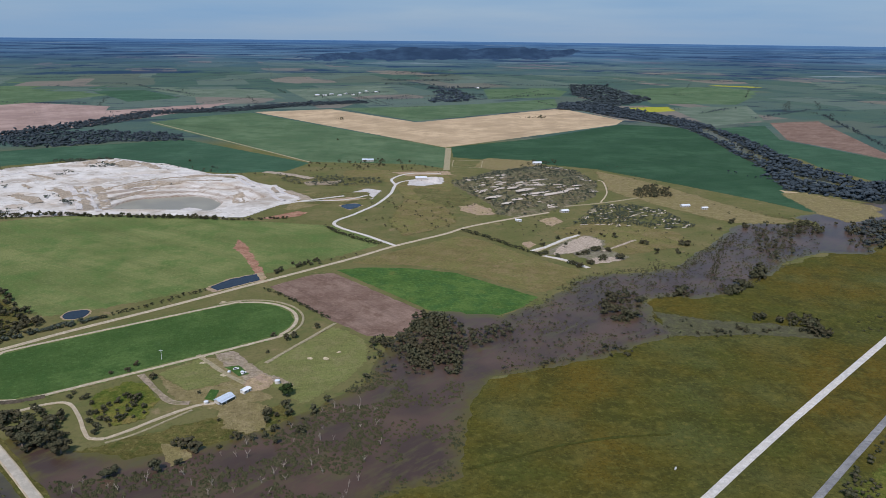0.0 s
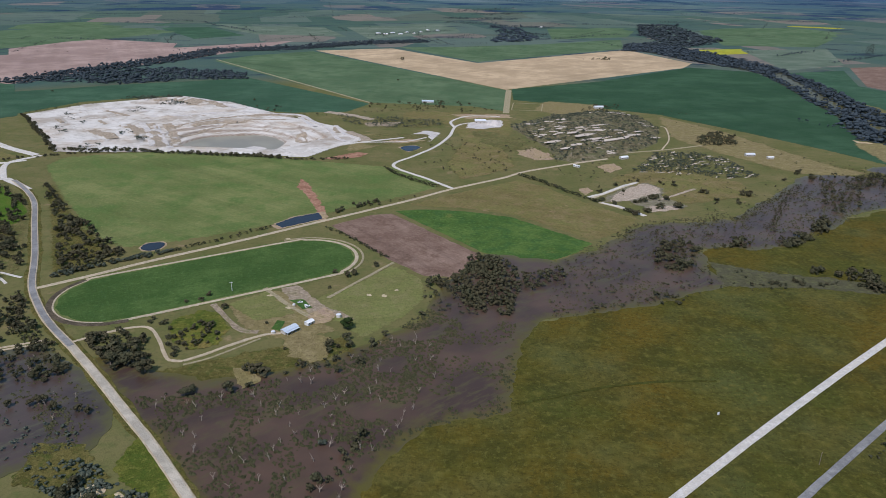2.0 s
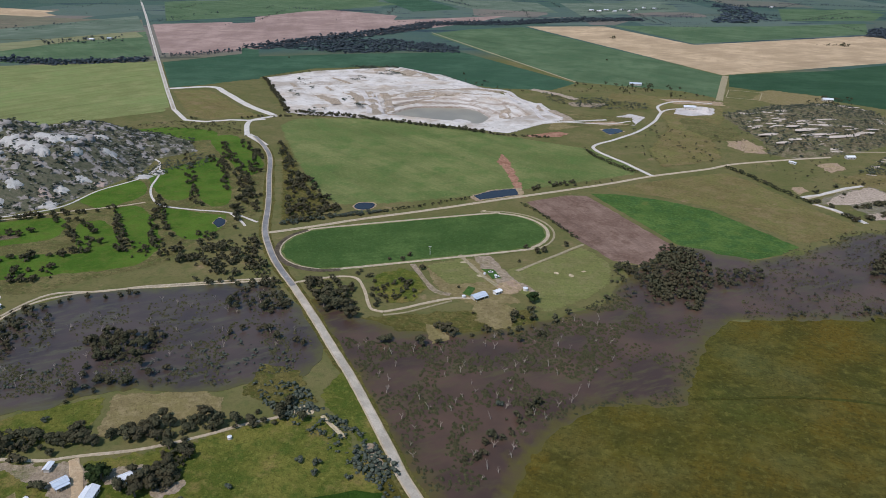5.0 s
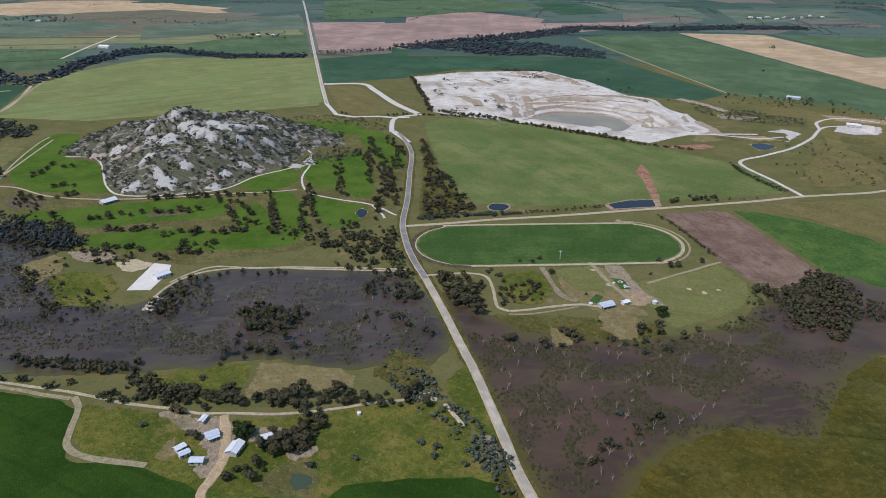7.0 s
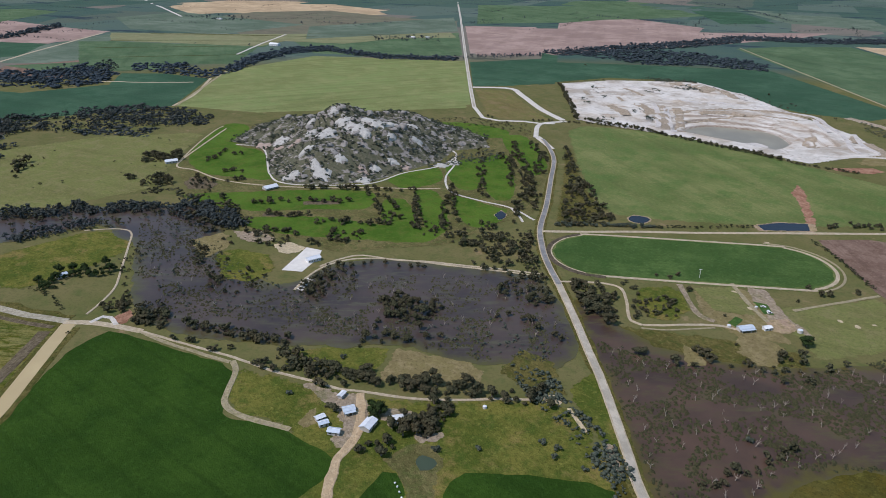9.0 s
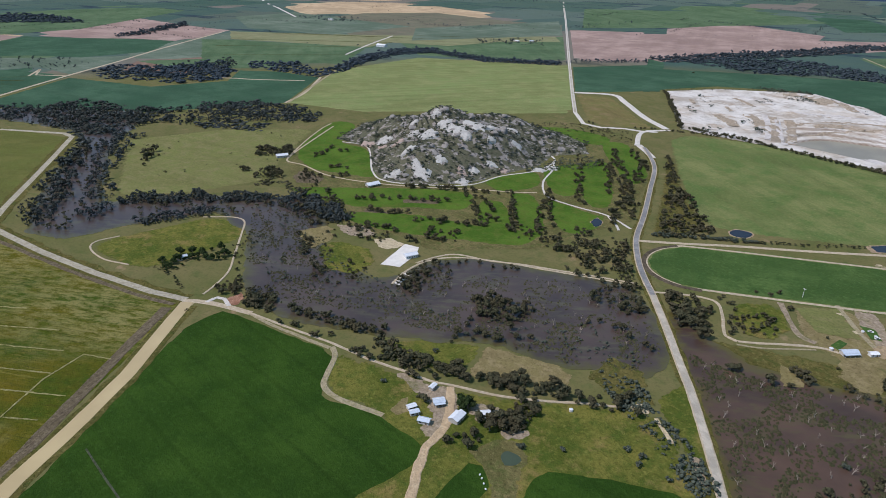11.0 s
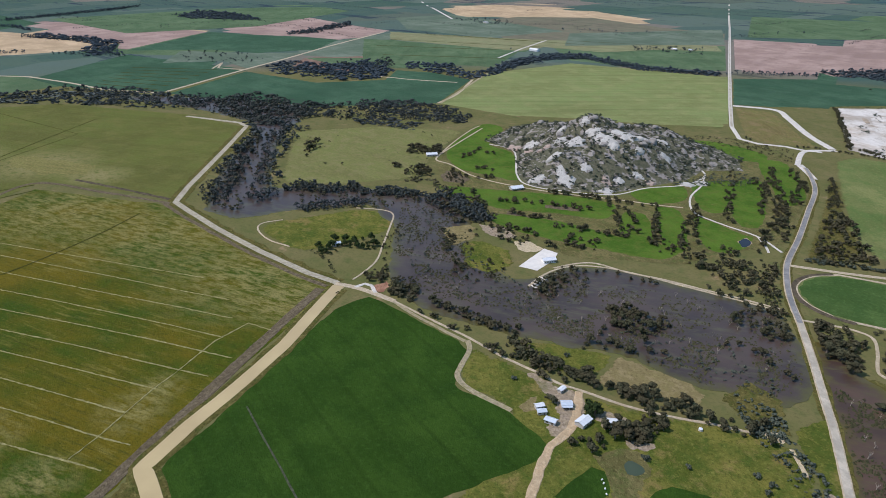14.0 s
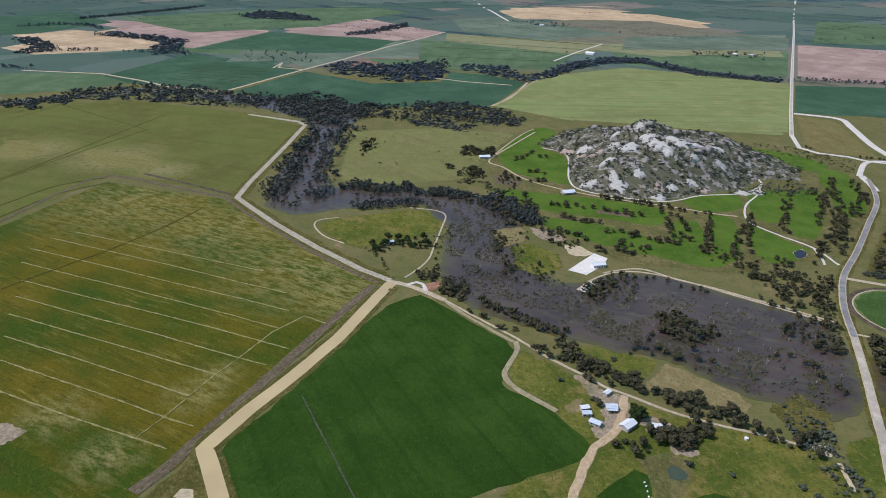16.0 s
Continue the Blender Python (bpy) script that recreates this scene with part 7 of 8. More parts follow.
grove([(-582, 203), (-561, 200), (-599, 230), (-605, 220)], 12, (0.6, 1.0), group="flooded trees")
row([(-614, 450), (-578, 494)], 8, (0.6, 0.9), group="golf course trees")
row([(-586, 435), (-520, 396)], 8, (0.6, 0.9), group="golf course trees")
row([(-552, 467), (-489, 410)], 8, (0.6, 0.9), group="golf course trees")
row([(-537, 500), (-471, 431)], 8, (0.6, 0.9), group="golf course trees")
row([(-590, 622), (-507, 532)], 9, (0.5, 0.8), group="golf course trees")
row([(-609, 690), (-531, 616)], 10, (0.5, 0.8), group="golf course trees")
row([(-590, 689), (-502, 610), (-455, 533)], 8, (0.6, 0.9), width=4, group="golf course trees")
row([(-622, 771), (-522, 692), (-456, 578), (-433, 539)], 8, (0.6, 0.95), width=3, group="golf course trees")
row([(-569, 482), (-489, 408)], 8, (0.6, 0.9), group="golf course trees")
row([(-606, 443), (-575, 447), (-523, 409)], 8, (0.6, 0.9), width=4, group="golf course trees")
row([(-561, 537), (-478, 455)], 9, (0.6, 0.9), group="golf course trees")
row([(-650, 689), (-512, 541)], 9, (0.4, 0.7), group="golf course trees")
row([(-639, 747), (-542, 660), (-464, 577)], 8, (0.6, 0.9), width=4, group="golf course trees")
row([(-611, 708), (-510, 590)], 9, (0.5, 0.8), width=3, group="golf course trees")
grove([(-562, 332), (-521, 359), (-500, 342), (-543, 319)], 10, (0.5, 0.8), group="golf course trees")
grove([(-467, 431), (-452, 477), (-417, 472), (-368, 439), (-354, 397), (-419, 405), (-446, 409)], 42, (0.6, 1.0), group="trees below the golf course")
grove([(-417, 483), (-388, 479), (-342, 428), (-344, 408), (-382, 444)], 22, (0.6, 0.9), group="trees below the golf course")
grove([(-471, 433), (-401, 457), (-346, 421), (-375, 407), (-427, 402)], 20, (0.6, 0.95), group="trees below the golf course")
grove([(-505, 417), (-477, 448), (-446, 423), (-468, 397)], 14, (0.5, 0.8), group="trees below the golf course")
wood([(-865, 742), (-796, 833), (-695, 859), (-707, 815), (-819, 748)], 110, (0.4, 0.7), "scrubby trees behind the hill", True, "leaf", 3)
wood([(-801, 829), (-671, 857), (-638, 810), (-690, 799), (-745, 801)], 70, (0.4, 0.7), "scrubby trees near the road junction", True, "leaf", 3)

row([(-573, 740), (-514, 636), (-465, 555), (-433, 500)], 7, (0.6, 0.95), width=6, group="golf course trees")
# round the pale court
grove([(-756, 286), (-751, 316), (-692, 308), (-628, 265), (-623, 241), (-679, 252)], 22, (0.5, 0.9), group="trees by the flood")
grove([(-570, 207), (-525, 203), (-489, 213), (-484, 198), (-508, 182)], 12, (0.5, 0.8), group="trees by the flood")
grove([(-625, 271), (-580, 295), (-543, 279), (-553, 264)], 10, (0.4, 0.7), group="trees beside the court")
grove([(-469, 246), (-473, 283), (-453, 278), (-433, 244), (-446, 230)], 26, (0.6, 0.9), group="trees beside the court")
grove([(-524, 223), (-515, 241), (-481, 225), (-490, 208)], 10, (0.5, 0.7), group="trees beside the court")
grove([(-612, 269), (-559, 302), (-543, 278), (-588, 261)], 12, (0.4, 0.7), group="trees beside the court")
row([(-473, 293), (-458, 322), (-436, 331), (-410, 349)], 10, (0.5, 0.8), width=3, group="trees by the flood")
row([(-385, 384), (-351, 392), (-322, 397)], 8, (0.6, 0.9), width=4, group="trees by the flood")
grove([(-351, 409), (-309, 410), (-286, 373), (-296, 355), (-332, 355)], 26, (0.5, 0.85), group="trees by the flood")
row([(-306, 324), (-278, 340), (-251, 330)], 9, (0.5, 0.8), width=5, group="trees by the flood")
grove([(-393, 270), (-392, 284), (-359, 306), (-337, 292), (-344, 266), (-370, 259)], 24, (0.6, 0.95), group="flooded trees")
grove([(-352, 305), (-312, 318), (-292, 288), (-316, 276)], 8, (0.3, 0.6), "bush", group="flooded shrubs")
wood([(-603, 158), (-684, 218), (-691, 246), (-588, 230), (-424, 231), (-338, 279), (-280, 351), (-234, 302), (-268, 267), (-337, 242), (-386, 204), (-452, 175), (-480, 146)], 620, (0.18, 0.48), "small flooded shrubs standing in dark water", True, "scrub", 2)
wood([(-531, 122), (-511, 142), (-481, 132), (-492, 114)], 26, (0.6, 0.9), "gum trees beside the flood", leaf="leaf")
wood([(-627, 152), (-655, 181), (-621, 177), (-580, 148), (-565, 131)], 20, (0.5, 0.8), "gum trees beside the flood", leaf="leaf")
grove([(-694, 255), (-656, 295), (-553, 228), (-520, 193), (-567, 195)], 20, (0.4, 0.7), group="flooded trees")

# lane and farm
row([(-476, 109), (-439, 124), (-390, 143), (-352, 160), (-315, 170)], 9.5, (0.6, 0.95), width=3, group="lane trees")
row([(-460, 117), (-411, 141), (-364, 159)], 12, (0.5, 0.9), width=4, group="lane trees")
grove([(-478, 140), (-456, 153), (-426, 168), (-396, 186), (-388, 176), (-414, 160), (-453, 138)], 34, (0.6, 0.95), group="trees by the flood", gap=3)
grove([(-501, 108), (-513, 126), (-498, 139), (-475, 125), (-480, 113)], 16, (0.6, 1.0), group="trees by the flood", gap=3)
grove([(-528, 101), (-545, 117), (-535, 125), (-520, 115)], 7, (0.7, 1.0), group="trees by the creek", gap=3)
grove([(-376, 161), (-381, 171), (-366, 179), (-331, 184), (-321, 178), (-338, 166)], 24, (0.7, 1.05), group="lane trees", gap=3)
grove([(-320, 180), (-323, 195), (-317, 197), (-304, 191), (-292, 195), (-299, 207), (-288, 218), (-274, 217), (-275, 208), (-287, 196)], 16, (0.6, 0.95), group="lane trees")
row([(-325, 184), (-313, 189)], 6, (0.8, 1.0), group="lane trees")
row([(-304, 181), (-292, 201), (-272, 214), (-250, 230), (-230, 247), (-213, 262)], 11, (0.6, 1.0), width=4, group="lane trees")
grove([(-300, 141), (-306, 157), (-297, 157), (-294, 143)], 6, (0.5, 0.7), group="farm trees")
grove([(-245, 175), (-256, 196), (-250, 213), (-242, 205), (-236, 188), (-237, 175)], 30, (0.5, 0.8), gap=2.5, group="farm trees", label="dense dark gum tree in a stand")
grove([(-259, 168), (-265, 180), (-255, 190), (-243, 178), (-248, 167)], 7, (0.7, 0.95), group="farm trees")

grove([(-284, 166), (-285, 174), (-276, 177), (-269, 170), (-268, 164), (-276, 163)], 5, (0.7, 0.9), "green", gap=3, group="farm trees")
grove([(-261, 137), (-259, 150), (-253, 148), (-254, 136)], 6, (0.5, 0.7), group="farm trees")
grove([(-253, 149), (-252, 158), (-244, 156), (-243, 145)], 5, (0.7, 0.9), group="farm trees")
grove([(-283, 216), (-281, 229), (-257, 211), (-257, 197)], 6, (0.6, 0.9), group="farm trees")
grove([(-267, 221), (-265, 234), (-251, 223), (-254, 212)], 4, (0.6, 0.8), group="farm trees")
for x, y in ((-207, 191), (-184, 224), (-175, 225), (-152, 221), (-171, 218), (-224, 172), (-518, 69), (-334, 143), (-344, 196), (-348, 231), (-97, 314)):
    place_tree("bush", x, y, 1.6, random.Random(int(x)), "lone shrubs", "lone rounded shrub in a paddock")
WILLOWS = [(-259, 276), (-239, 285), (-212, 281), (-203, 270), (-185, 266), (-152, 255), (-142, 246), (-116, 220), (-125, 211), (-144, 225), (-176, 238), (-206, 250), (-222, 254), (-240, 265)]
canopy(WILLOWS, "grey willowy thicket beside the lane", "scrub", high=4.4, step=2.8, gap=-0.12, rough=5)
wood(WILLOWS, 130, (0.35, 0.7), "grey willowy scrub beside the lane", True, "scrub", 2)
row([(-99, 252), (-91, 273), (-84, 288)], 6, (0.4, 0.7), width=4, group="flooded trees")
grove([(-88, 306), (-71, 331), (-65, 324), (-79, 301), (-96, 255), (-101, 253)], 26, (0.5, 0.75), group="flooded trees")

# homestead and oval
for spot, s, kind in (((-112, 456), 1.5, "green"), ((-109, 438), 1.3, "gum"), ((-119, 427), 1.3, "gum"), ((-110, 409), 0.9, "gum"), ((-105, 393), 0.9, "gum"), ((-88, 432), 1.2, "gum"), ((-92, 406), 1.1, "gum"), ((-82, 448), 0.9, "gum"), ((-58, 484), 1.0, "gum"), ((-160, 387), 1.7, "gum"), ((-154, 384), 1.5, "gum"), ((-167, 389), 1.3, "gum"), ((-146, 559), 0.9, "gum"), ((-133, 552), 1.2, "gum"), ((-127, 557), 1.2, "gum"), ((-112, 579), 1.1, "gum"), ((-143, 526), 0.6, "gum"), ((-150, 419), 0.5, "gum"), ((-176, 457), 0.5, "gum")):
    place_tree(kind, *spot, s, random.Random(int(spot[0])), "homestead trees")
grove([(-303, 413), (-283, 433), (-254, 420), (-240, 392), (-260, 377), (-282, 392)], 26, (0.6, 0.95), group="trees by the road")
grove([(-240, 427), (-219, 456), (-202, 428), (-221, 408)], 22, (0.5, 0.7), group="homestead trees")
row([(-270, 450), (-254, 475), (-239, 499)], 10, (0.5, 0.8), width=3, group="homestead trees")
row([(-223, 482), (-205, 449)], 7, (0.5, 0.8), group="homestead trees")
row([(-256, 449), (-221, 398)], 9, (0.5, 0.7), group="homestead trees")

row([(-181, 677), (-158, 656), (-135, 632), (-105, 600)], 4, (1.3, 1.9), "bush", 1.0, "hedge beside the ploughed field", "dark hedge shrub beside a ploughed field")
row([(-391, 522), (-341, 569), (-297, 610), (-242, 670)], 5, (1.2, 2.2), "bush", 2.0, "roadside shrubs", "roadside shrub along a paddock fence")
row([(-183, 726), (-177, 735)], 6, (0.8, 0.9), group="roadside trees")
row([(-164, 749), (-144, 774)], 7, (0.7, 0.9), group="roadside trees")
row([(-127, 776), (-77, 816)], 9, (1.0, 1.8), "bush", 2, "roadside shrubs")
row([(-170, 756), (-119, 770)], 8, (0.6, 0.8), group="roadside trees")
row([(26, 910), (52, 884), (79, 847), (113, 804)], 3.6, (1.8, 2.8), "bush", 0.8, "paddock hedge", "dense hedge shrub along a fence")
row([(-160, 925), (-142, 896), (-108, 862), (-80, 842)], 3.6, (1.8, 2.8), "bush", 0.8, "quarry road hedge", "dense hedge shrub along a fence")
row([(-651, 961), (-562, 968), (-502, 968), (-433, 962), (-364, 962), (-306, 957)], 5, (0.6, 1.1), "gum", 3.0, "quarry screen trees", "dark screen tree along the quarry edge")
row([(-303, 951), (-248, 963), (-222, 969)], 5, (0.4, 0.7), "gum", 3.0, "quarry screen trees", "dark screen tree along the quarry edge")
row([(-877, 1202), (-764, 1074), (-663, 954)], 5, (0.6, 1.1), "gum", 3.0, "quarry screen trees", "dark screen tree along the quarry edge")
row([(-724, 870), (-695, 905), (-641, 937), (-573, 967)], 7, (0.5, 0.8), "gum", 3.0, "quarry screen trees", "dark screen tree along the quarry edge")
belt([(-883, 1228), (-827, 1322), (-750, 1415), (-662, 1438)], 10, 5, (0.4, 0.7), "low trees behind the quarry", "leaf", 2)
belt([(-535, 1356), (-377, 1282), (-272, 1310), (-176, 1384), (-71, 1400)], 20, 10, (0.4, 0.7), "scattered low trees along a field edge", "leaf", 2)
grove([(-562, 775), (-545, 769), (-482, 688), (-422, 641), (-360, 584), (-349, 560), (-384, 528), (-434, 592), (-479, 664)], 95, (0.6, 1.05), group="roadside wood")
row([(-570, 791), (-515, 728)], 7, (0.6, 0.8), group="roadside wood")
row([(-805, 861), (-754, 853), (-722, 867)], 9, (0.5, 0.7), width=3, group="roadside wood")
for x, y in ((309, 858), (315, 864), (264, 826), (288, 825), (252, 859), (407, 964), (424, 959), (525, 965), (558, 967), (209, 894), (226, 894), (-268, 1382), (-131, 1454), (-71, 1442), (-265, 1750), (-519, 1422), (-990, 1466)):
    place_tree("gum", x, y, 0.95, random.Random(int(x)), "paddock trees")
wood([(-152, 1050), (-68, 1121), (24, 1072), (6, 919), (-54, 897), (-106, 951)], 120, (0.25, 0.7), "sparse scrub on a rough paddock", True, "leaf", 6)
wood([(-274, 1414), (-140, 1481), (5, 1406), (-6, 1326), (-127, 1340), (-261, 1346)], 60, (0.4, 0.9), "scattered trees along a lane", False, "leaf", 6)
grove([(-1048, 184), (-1035, 200), (-985, 196), (-958, 172), (-962, 146)], 9, (0.9, 1.3), group="trees in a dry paddock")
wood([(-1113, 162), (-1077, 312), (-1006, 429), (-839, 312), (-846, 130)], 40, (0.3, 0.7), "sparse trees in a dry paddock", True, "leaf", 8)
row([(-620, 74), (-595, 80), (-561, 82)], 6, (1.2, 1.7), "bush", 2, "garden hedge", "bright green garden hedge shrub")
grove([(-635, 79), (-634, 105), (-603, 101), (-605, 80)], 10, (0.6, 0.9), "green", group="garden trees")
grove([(-640, 113), (-620, 145), (-596, 133), (-609, 106)], 14, (0.6, 0.9), "green", group="garden trees")
grove([(-550, 105), (-555, 131), (-529, 126), (-527, 102)], 14, (0.5, 0.8), group="trees by the creek")
wood([(232, 360), (273, 397), (302, 422), (287, 397), (252, 366), (262, 355), (249, 334), (215, 334)], 60, (0.5, 0.9), "dark roadside bushes", True, "leaf", 3)
wood([(-483, 278), (-467, 305), (-416, 270), (-426, 250), (-427, 233)], 40, (0.5, 0.8), "dark trees by the flood", leaf="leaf")
wood([(-398, 278), (-351, 305), (-332, 284), (-367, 258)], 26, (0.5, 0.8), "dark trees standing in the flood", leaf="leaf")
wood([(-404, 489), (-352, 453), (-283, 384), (-305, 382), (-354, 417)], 40, (0.5, 0.8), "dark trees beside the road", leaf="leaf")


grove([(-264, 239), (-235, 248), (-214, 265), (-200, 256), (-227, 236), (-250, 224)], 14, (0.5, 0.85), group="lane trees")
grove([(-230, 351), (-190, 363), (-146, 385), (-107, 433), (-88, 427), (-114, 394), (-164, 363), (-209, 346)], 16, (0.35, 0.7), group="trees by the flood")


grove([(-312, 409), (-269, 434), (-233, 402), (-235, 377), (-263, 379)], 22, (0.6, 0.95), group="trees by the road")
grove([(-380, 237), (-328, 281), (-295, 251), (-329, 235), (-349, 211)], 12, (0.4, 0.7), group="flooded trees")


for (kind, group), placed in MASSED.items():
    scatter_mesh("trees" if kind != "bush" else "shrubs", placed, LOW_SHAPES if kind == "bush" else MID_SHAPES, [M["hedge" if kind == "bush" else "leaf"]], "grey green gum trees of the " + group if kind != "bush" else "dense low shrubs of the " + group, "trees" if kind != "bush" else "shrubs", True)

# ---- swamp life ----
def tuft_arrays(r):
    v, f = [], []
    for k in range(5):
        a, d = r.uniform(0, 6.3), r.uniform(0, 0.8)
        c = np.array((math.cos(a) * d, math.sin(a) * d * 0.6, 0))
        w, h, t = r.uniform(0.3, 0.6), r.uniform(0.3, 0.7), r.uniform(0, 6.3)
        base = len(v)
        for m in range(5):
            b = t + m * 1.257
            v.append(c + np.array((math.cos(b) * w, math.sin(b) * w, -0.1)))
        v.append(c + np.array((r.uniform(-0.2, 0.2), r.uniform(-0.2, 0.2), h)))
        f += [(base + m, base + (m + 1) % 5, base + 5) for m in range(5)]
    return np.array(v), np.array(f)


TUFTS = [tuft_arrays(random.Random(400 + k)) for k in range(5)]


def tufts(points, count, size, label):
    got, r = spots(points, count, 0.8, 0.5)
    placed = [(x, y, 0.12, r.uniform(*size), r.uniform(-0.4, 0.4)) for x, y in got if noise.noise(Vector((x, y, 2)) / 26) > -0.1]
    scatter_mesh("reed_tufts", placed, TUFTS, [M["reed"]], label, "reeds")


tufts([(-244, 349), (-211, 350), (-172, 363), (-115, 398), (-95, 419), (-70, 468), (-52, 497), (-22, 468), (-35, 409), (-48, 373), (-71, 323), (-75, 261), (-89, 237), (-108, 229), (-169, 284)], 3400, (0.7, 2.5), "olive brown reed tufts in shallow flood water")
tufts([(50, 609), (141, 711), (325, 837), (487, 959), (407, 781), (306, 681), (212, 664), (135, 529), (43, 485)], 3000, (0.5, 1.6), "olive brown reed tufts in shallow flood water")
tufts([(-724, 215), (-688, 241), (-521, 213), (-458, 223), (-459, 279), (-377, 361), (-317, 398), (-226, 321), (-300, 275), (-344, 238), (-407, 187), (-547, 134)], 3400, (0.6, 1.9), "olive brown reed tufts in shallow flood water")
tufts([(-89, 425), (-45, 483), (17, 479), (16, 412), (12, 359), (-38, 337), (-66, 304), (-104, 354)], 1500, (0.7, 2.3), "low weed beds in shallow flood water")
tufts([(-424, 231), (-344, 285), (-275, 343), (-234, 302), (-268, 267), (-337, 242), (-386, 204)], 1500, (0.6, 1.9), "green weed beds in dark flood water")
tufts([(-653, 178), (-687, 251), (-627, 252), (-553, 221), (-482, 222), (-455, 160), (-503, 125)], 1100, (0.7, 2.0), "olive brown reed tufts in shallow flood water")


def dead_tree_mesh(seed):
    r = random.Random(seed)
    bm = bmesh.new()
    fork = Vector((r.uniform(-0.5, 0.5), r.uniform(-0.5, 0.5), r.uniform(1.6, 2.8)))
    tube(bm, Vector((0, 0, -0.5)), fork, 0.36, 0.24, 6)
    for k in range(r.choice((3, 4, 5))):
        a = r.uniform(0, 6.3)
        tip = fork + Vector((math.cos(a) * r.uniform(0.8, 2.4), math.sin(a) * r.uniform(0.8, 2.4), r.uniform(0.8, 3.4)))
        tube(bm, fork, tip, 0.18, 0.08, 5)
        for _ in range(2):
            b = r.uniform(0, 6.3)
            tube(bm, tip, tip + Vector((math.cos(b) * r.uniform(0.4, 1.2), math.sin(b) * r.uniform(0.4, 1.2), r.uniform(0.2, 1.4))), 0.08, 0.03, 4)
    me = bpy.data.meshes.new("dead_tree")
    bm.to_mesh(me)
    bm.free()
    me.materials.append(M["dead"])
    return me


DEAD = [dead_tree_mesh(500 + k) for k in range(7)]


def dead_trees(points, count):
    got, r = spots(points, count, 6)
    for x, y in got:
        ob = tagged(new("dead_tree", DEAD[r.randrange(7)]), "bleached bare dead tree standing in flood water", "dead tree", "drowned dead trees")
        s = r.uniform(0.55, 1.0)
        ob.matrix_world = pose(x, y, 0.1, r.uniform(-8, 8), r.uniform(-8, 8), r.uniform(0, 360)) @ Matrix.Diagonal((s, s, s, 1))


dead_trees([(-244, 349), (-211, 350), (-172, 363), (-115, 398), (-95, 419), (-70, 468), (-46, 458), (-13, 388), (-58, 329), (-75, 261), (-89, 237), (-108, 229), (-169, 284)], 75)
dead_trees([(-458, 223), (-454, 276), (-377, 361), (-314, 394), (-226, 321), (-303, 278), (-346, 240), (-410, 189)], 55)
dead_trees([(-642, 178), (-610, 202), (-486, 191), (-413, 192), (-487, 147), (-547, 134)], 20)


# ---- buildings ----
def box_bm(x0, y0, z0, x1, y1, z1):
    bm = bmesh.new()
    bmesh.ops.create_cube(bm, size=1.0)
    for v in bm.verts:
        v.co = Vector(((x0 + x1) / 2 + v.co.x * (x1 - x0), (y0 + y1) / 2 + v.co.y * (y1 - y0), (z0 + z1) / 2 + v.co.z * (z1 - z0)))
    return bm


def gable_roof(length, width, eave, ridge, over=0.5, thick=0.14):
    bm = bmesh.new()
    l, w = length / 2 + over, width / 2 + over
    top = []
    for z in (0.0, -thick):
        for x in (-l, l):
            for y, h in ((-w, eave), (0, ridge), (w, eave)):
                top.append(bm.verts.new((x, y, h + z)))
    a, b = top[:6], top[6:]
    for q in (a, b):
        bm.faces.new((q[0], q[3], q[4], q[1]))
        bm.faces.new((q[1], q[4], q[5], q[2]))
    for i, j in ((0, 3), (2, 5), (0, 1), (1, 2), (3, 4), (4, 5)):
        bm.faces.new((a[i], a[j], b[j], b[i]))
    bmesh.ops.recalc_face_normals(bm, faces=bm.faces)
    return bm


def gable_walls(length, width, eave, ridge):
    bm = bmesh.new()
    l, w = length / 2, width / 2
    v = [bm.verts.new((x, y, z)) for x in (-l, l) for y, z in ((-w, -0.3), (w, -0.3), (w, eave - 0.1), (0, ridge - 0.16), (-w, eave - 0.1))]
    bm.faces.new(v[:5])
    bm.faces.new(v[5:][::-1])
    for i, j in ((0, 1), (1, 2), (4, 0)):
        bm.faces.new((v[i], v[j], v[j + 5], v[i + 5]))
    bmesh.ops.recalc_face_normals(bm, faces=bm.faces)
    return bm


def building(name, at, turn, length, width, eave, label, category, roof="iron", wall="wall", openings=3, verandah=False, group=""):
    root = tagged(new(name), label, category, group)
    ridge = eave + width * 0.22
    part("wall", gable_walls(length, width, eave, ridge), M[wall], root)
    part("roof", gable_roof(length, width, eave, ridge), M[roof], root)
    ridge_cap = part("ridge_cap", box_bm(-length / 2 - 0.5, -0.2, ridge - 0.02, length / 2 + 0.5, 0.2, ridge + 0.08), M["white"], root)
    for k in range(openings):
        x = -length / 2 + length * (k + 0.5) / openings
        for side in (-1, 1):
            y = side * (width / 2 + 0.03)
            if k == openings // 2 and side == -1:
                part("door", box_bm(x - 0.55, y - 0.05, 0, x + 0.55, y + 0.05, 2.05), M["timber"], root)
            else:
                frame_part = part("window", box_bm(x - 0.8, y - 0.04, 0.8, x + 0.8, y + 0.04, 2.1), M["white"], root)
                part("pane", box_bm(x - 0.7, y - 0.06, 0.9, x + 0.7, y + 0.06, 2.0), M["glass"], frame_part)
    if verandah:
        part("verandah_roof", box_bm(-length / 2, -width / 2 - 2.6, eave - 0.35, length / 2, -width / 2 - 0.4, eave - 0.23), M[roof], root)
        for k in range(4):
            x = -length / 2 + 0.2 + (length - 0.4) * k / 3
            part("post", box_bm(x - 0.06, -width / 2 - 2.5, -0.2, x + 0.06, -width / 2 - 2.38, eave - 0.35), M["white"], root)
    root.matrix_world = pose(at[0], at[1], surface(*at), 0, 0, turn)
    return root


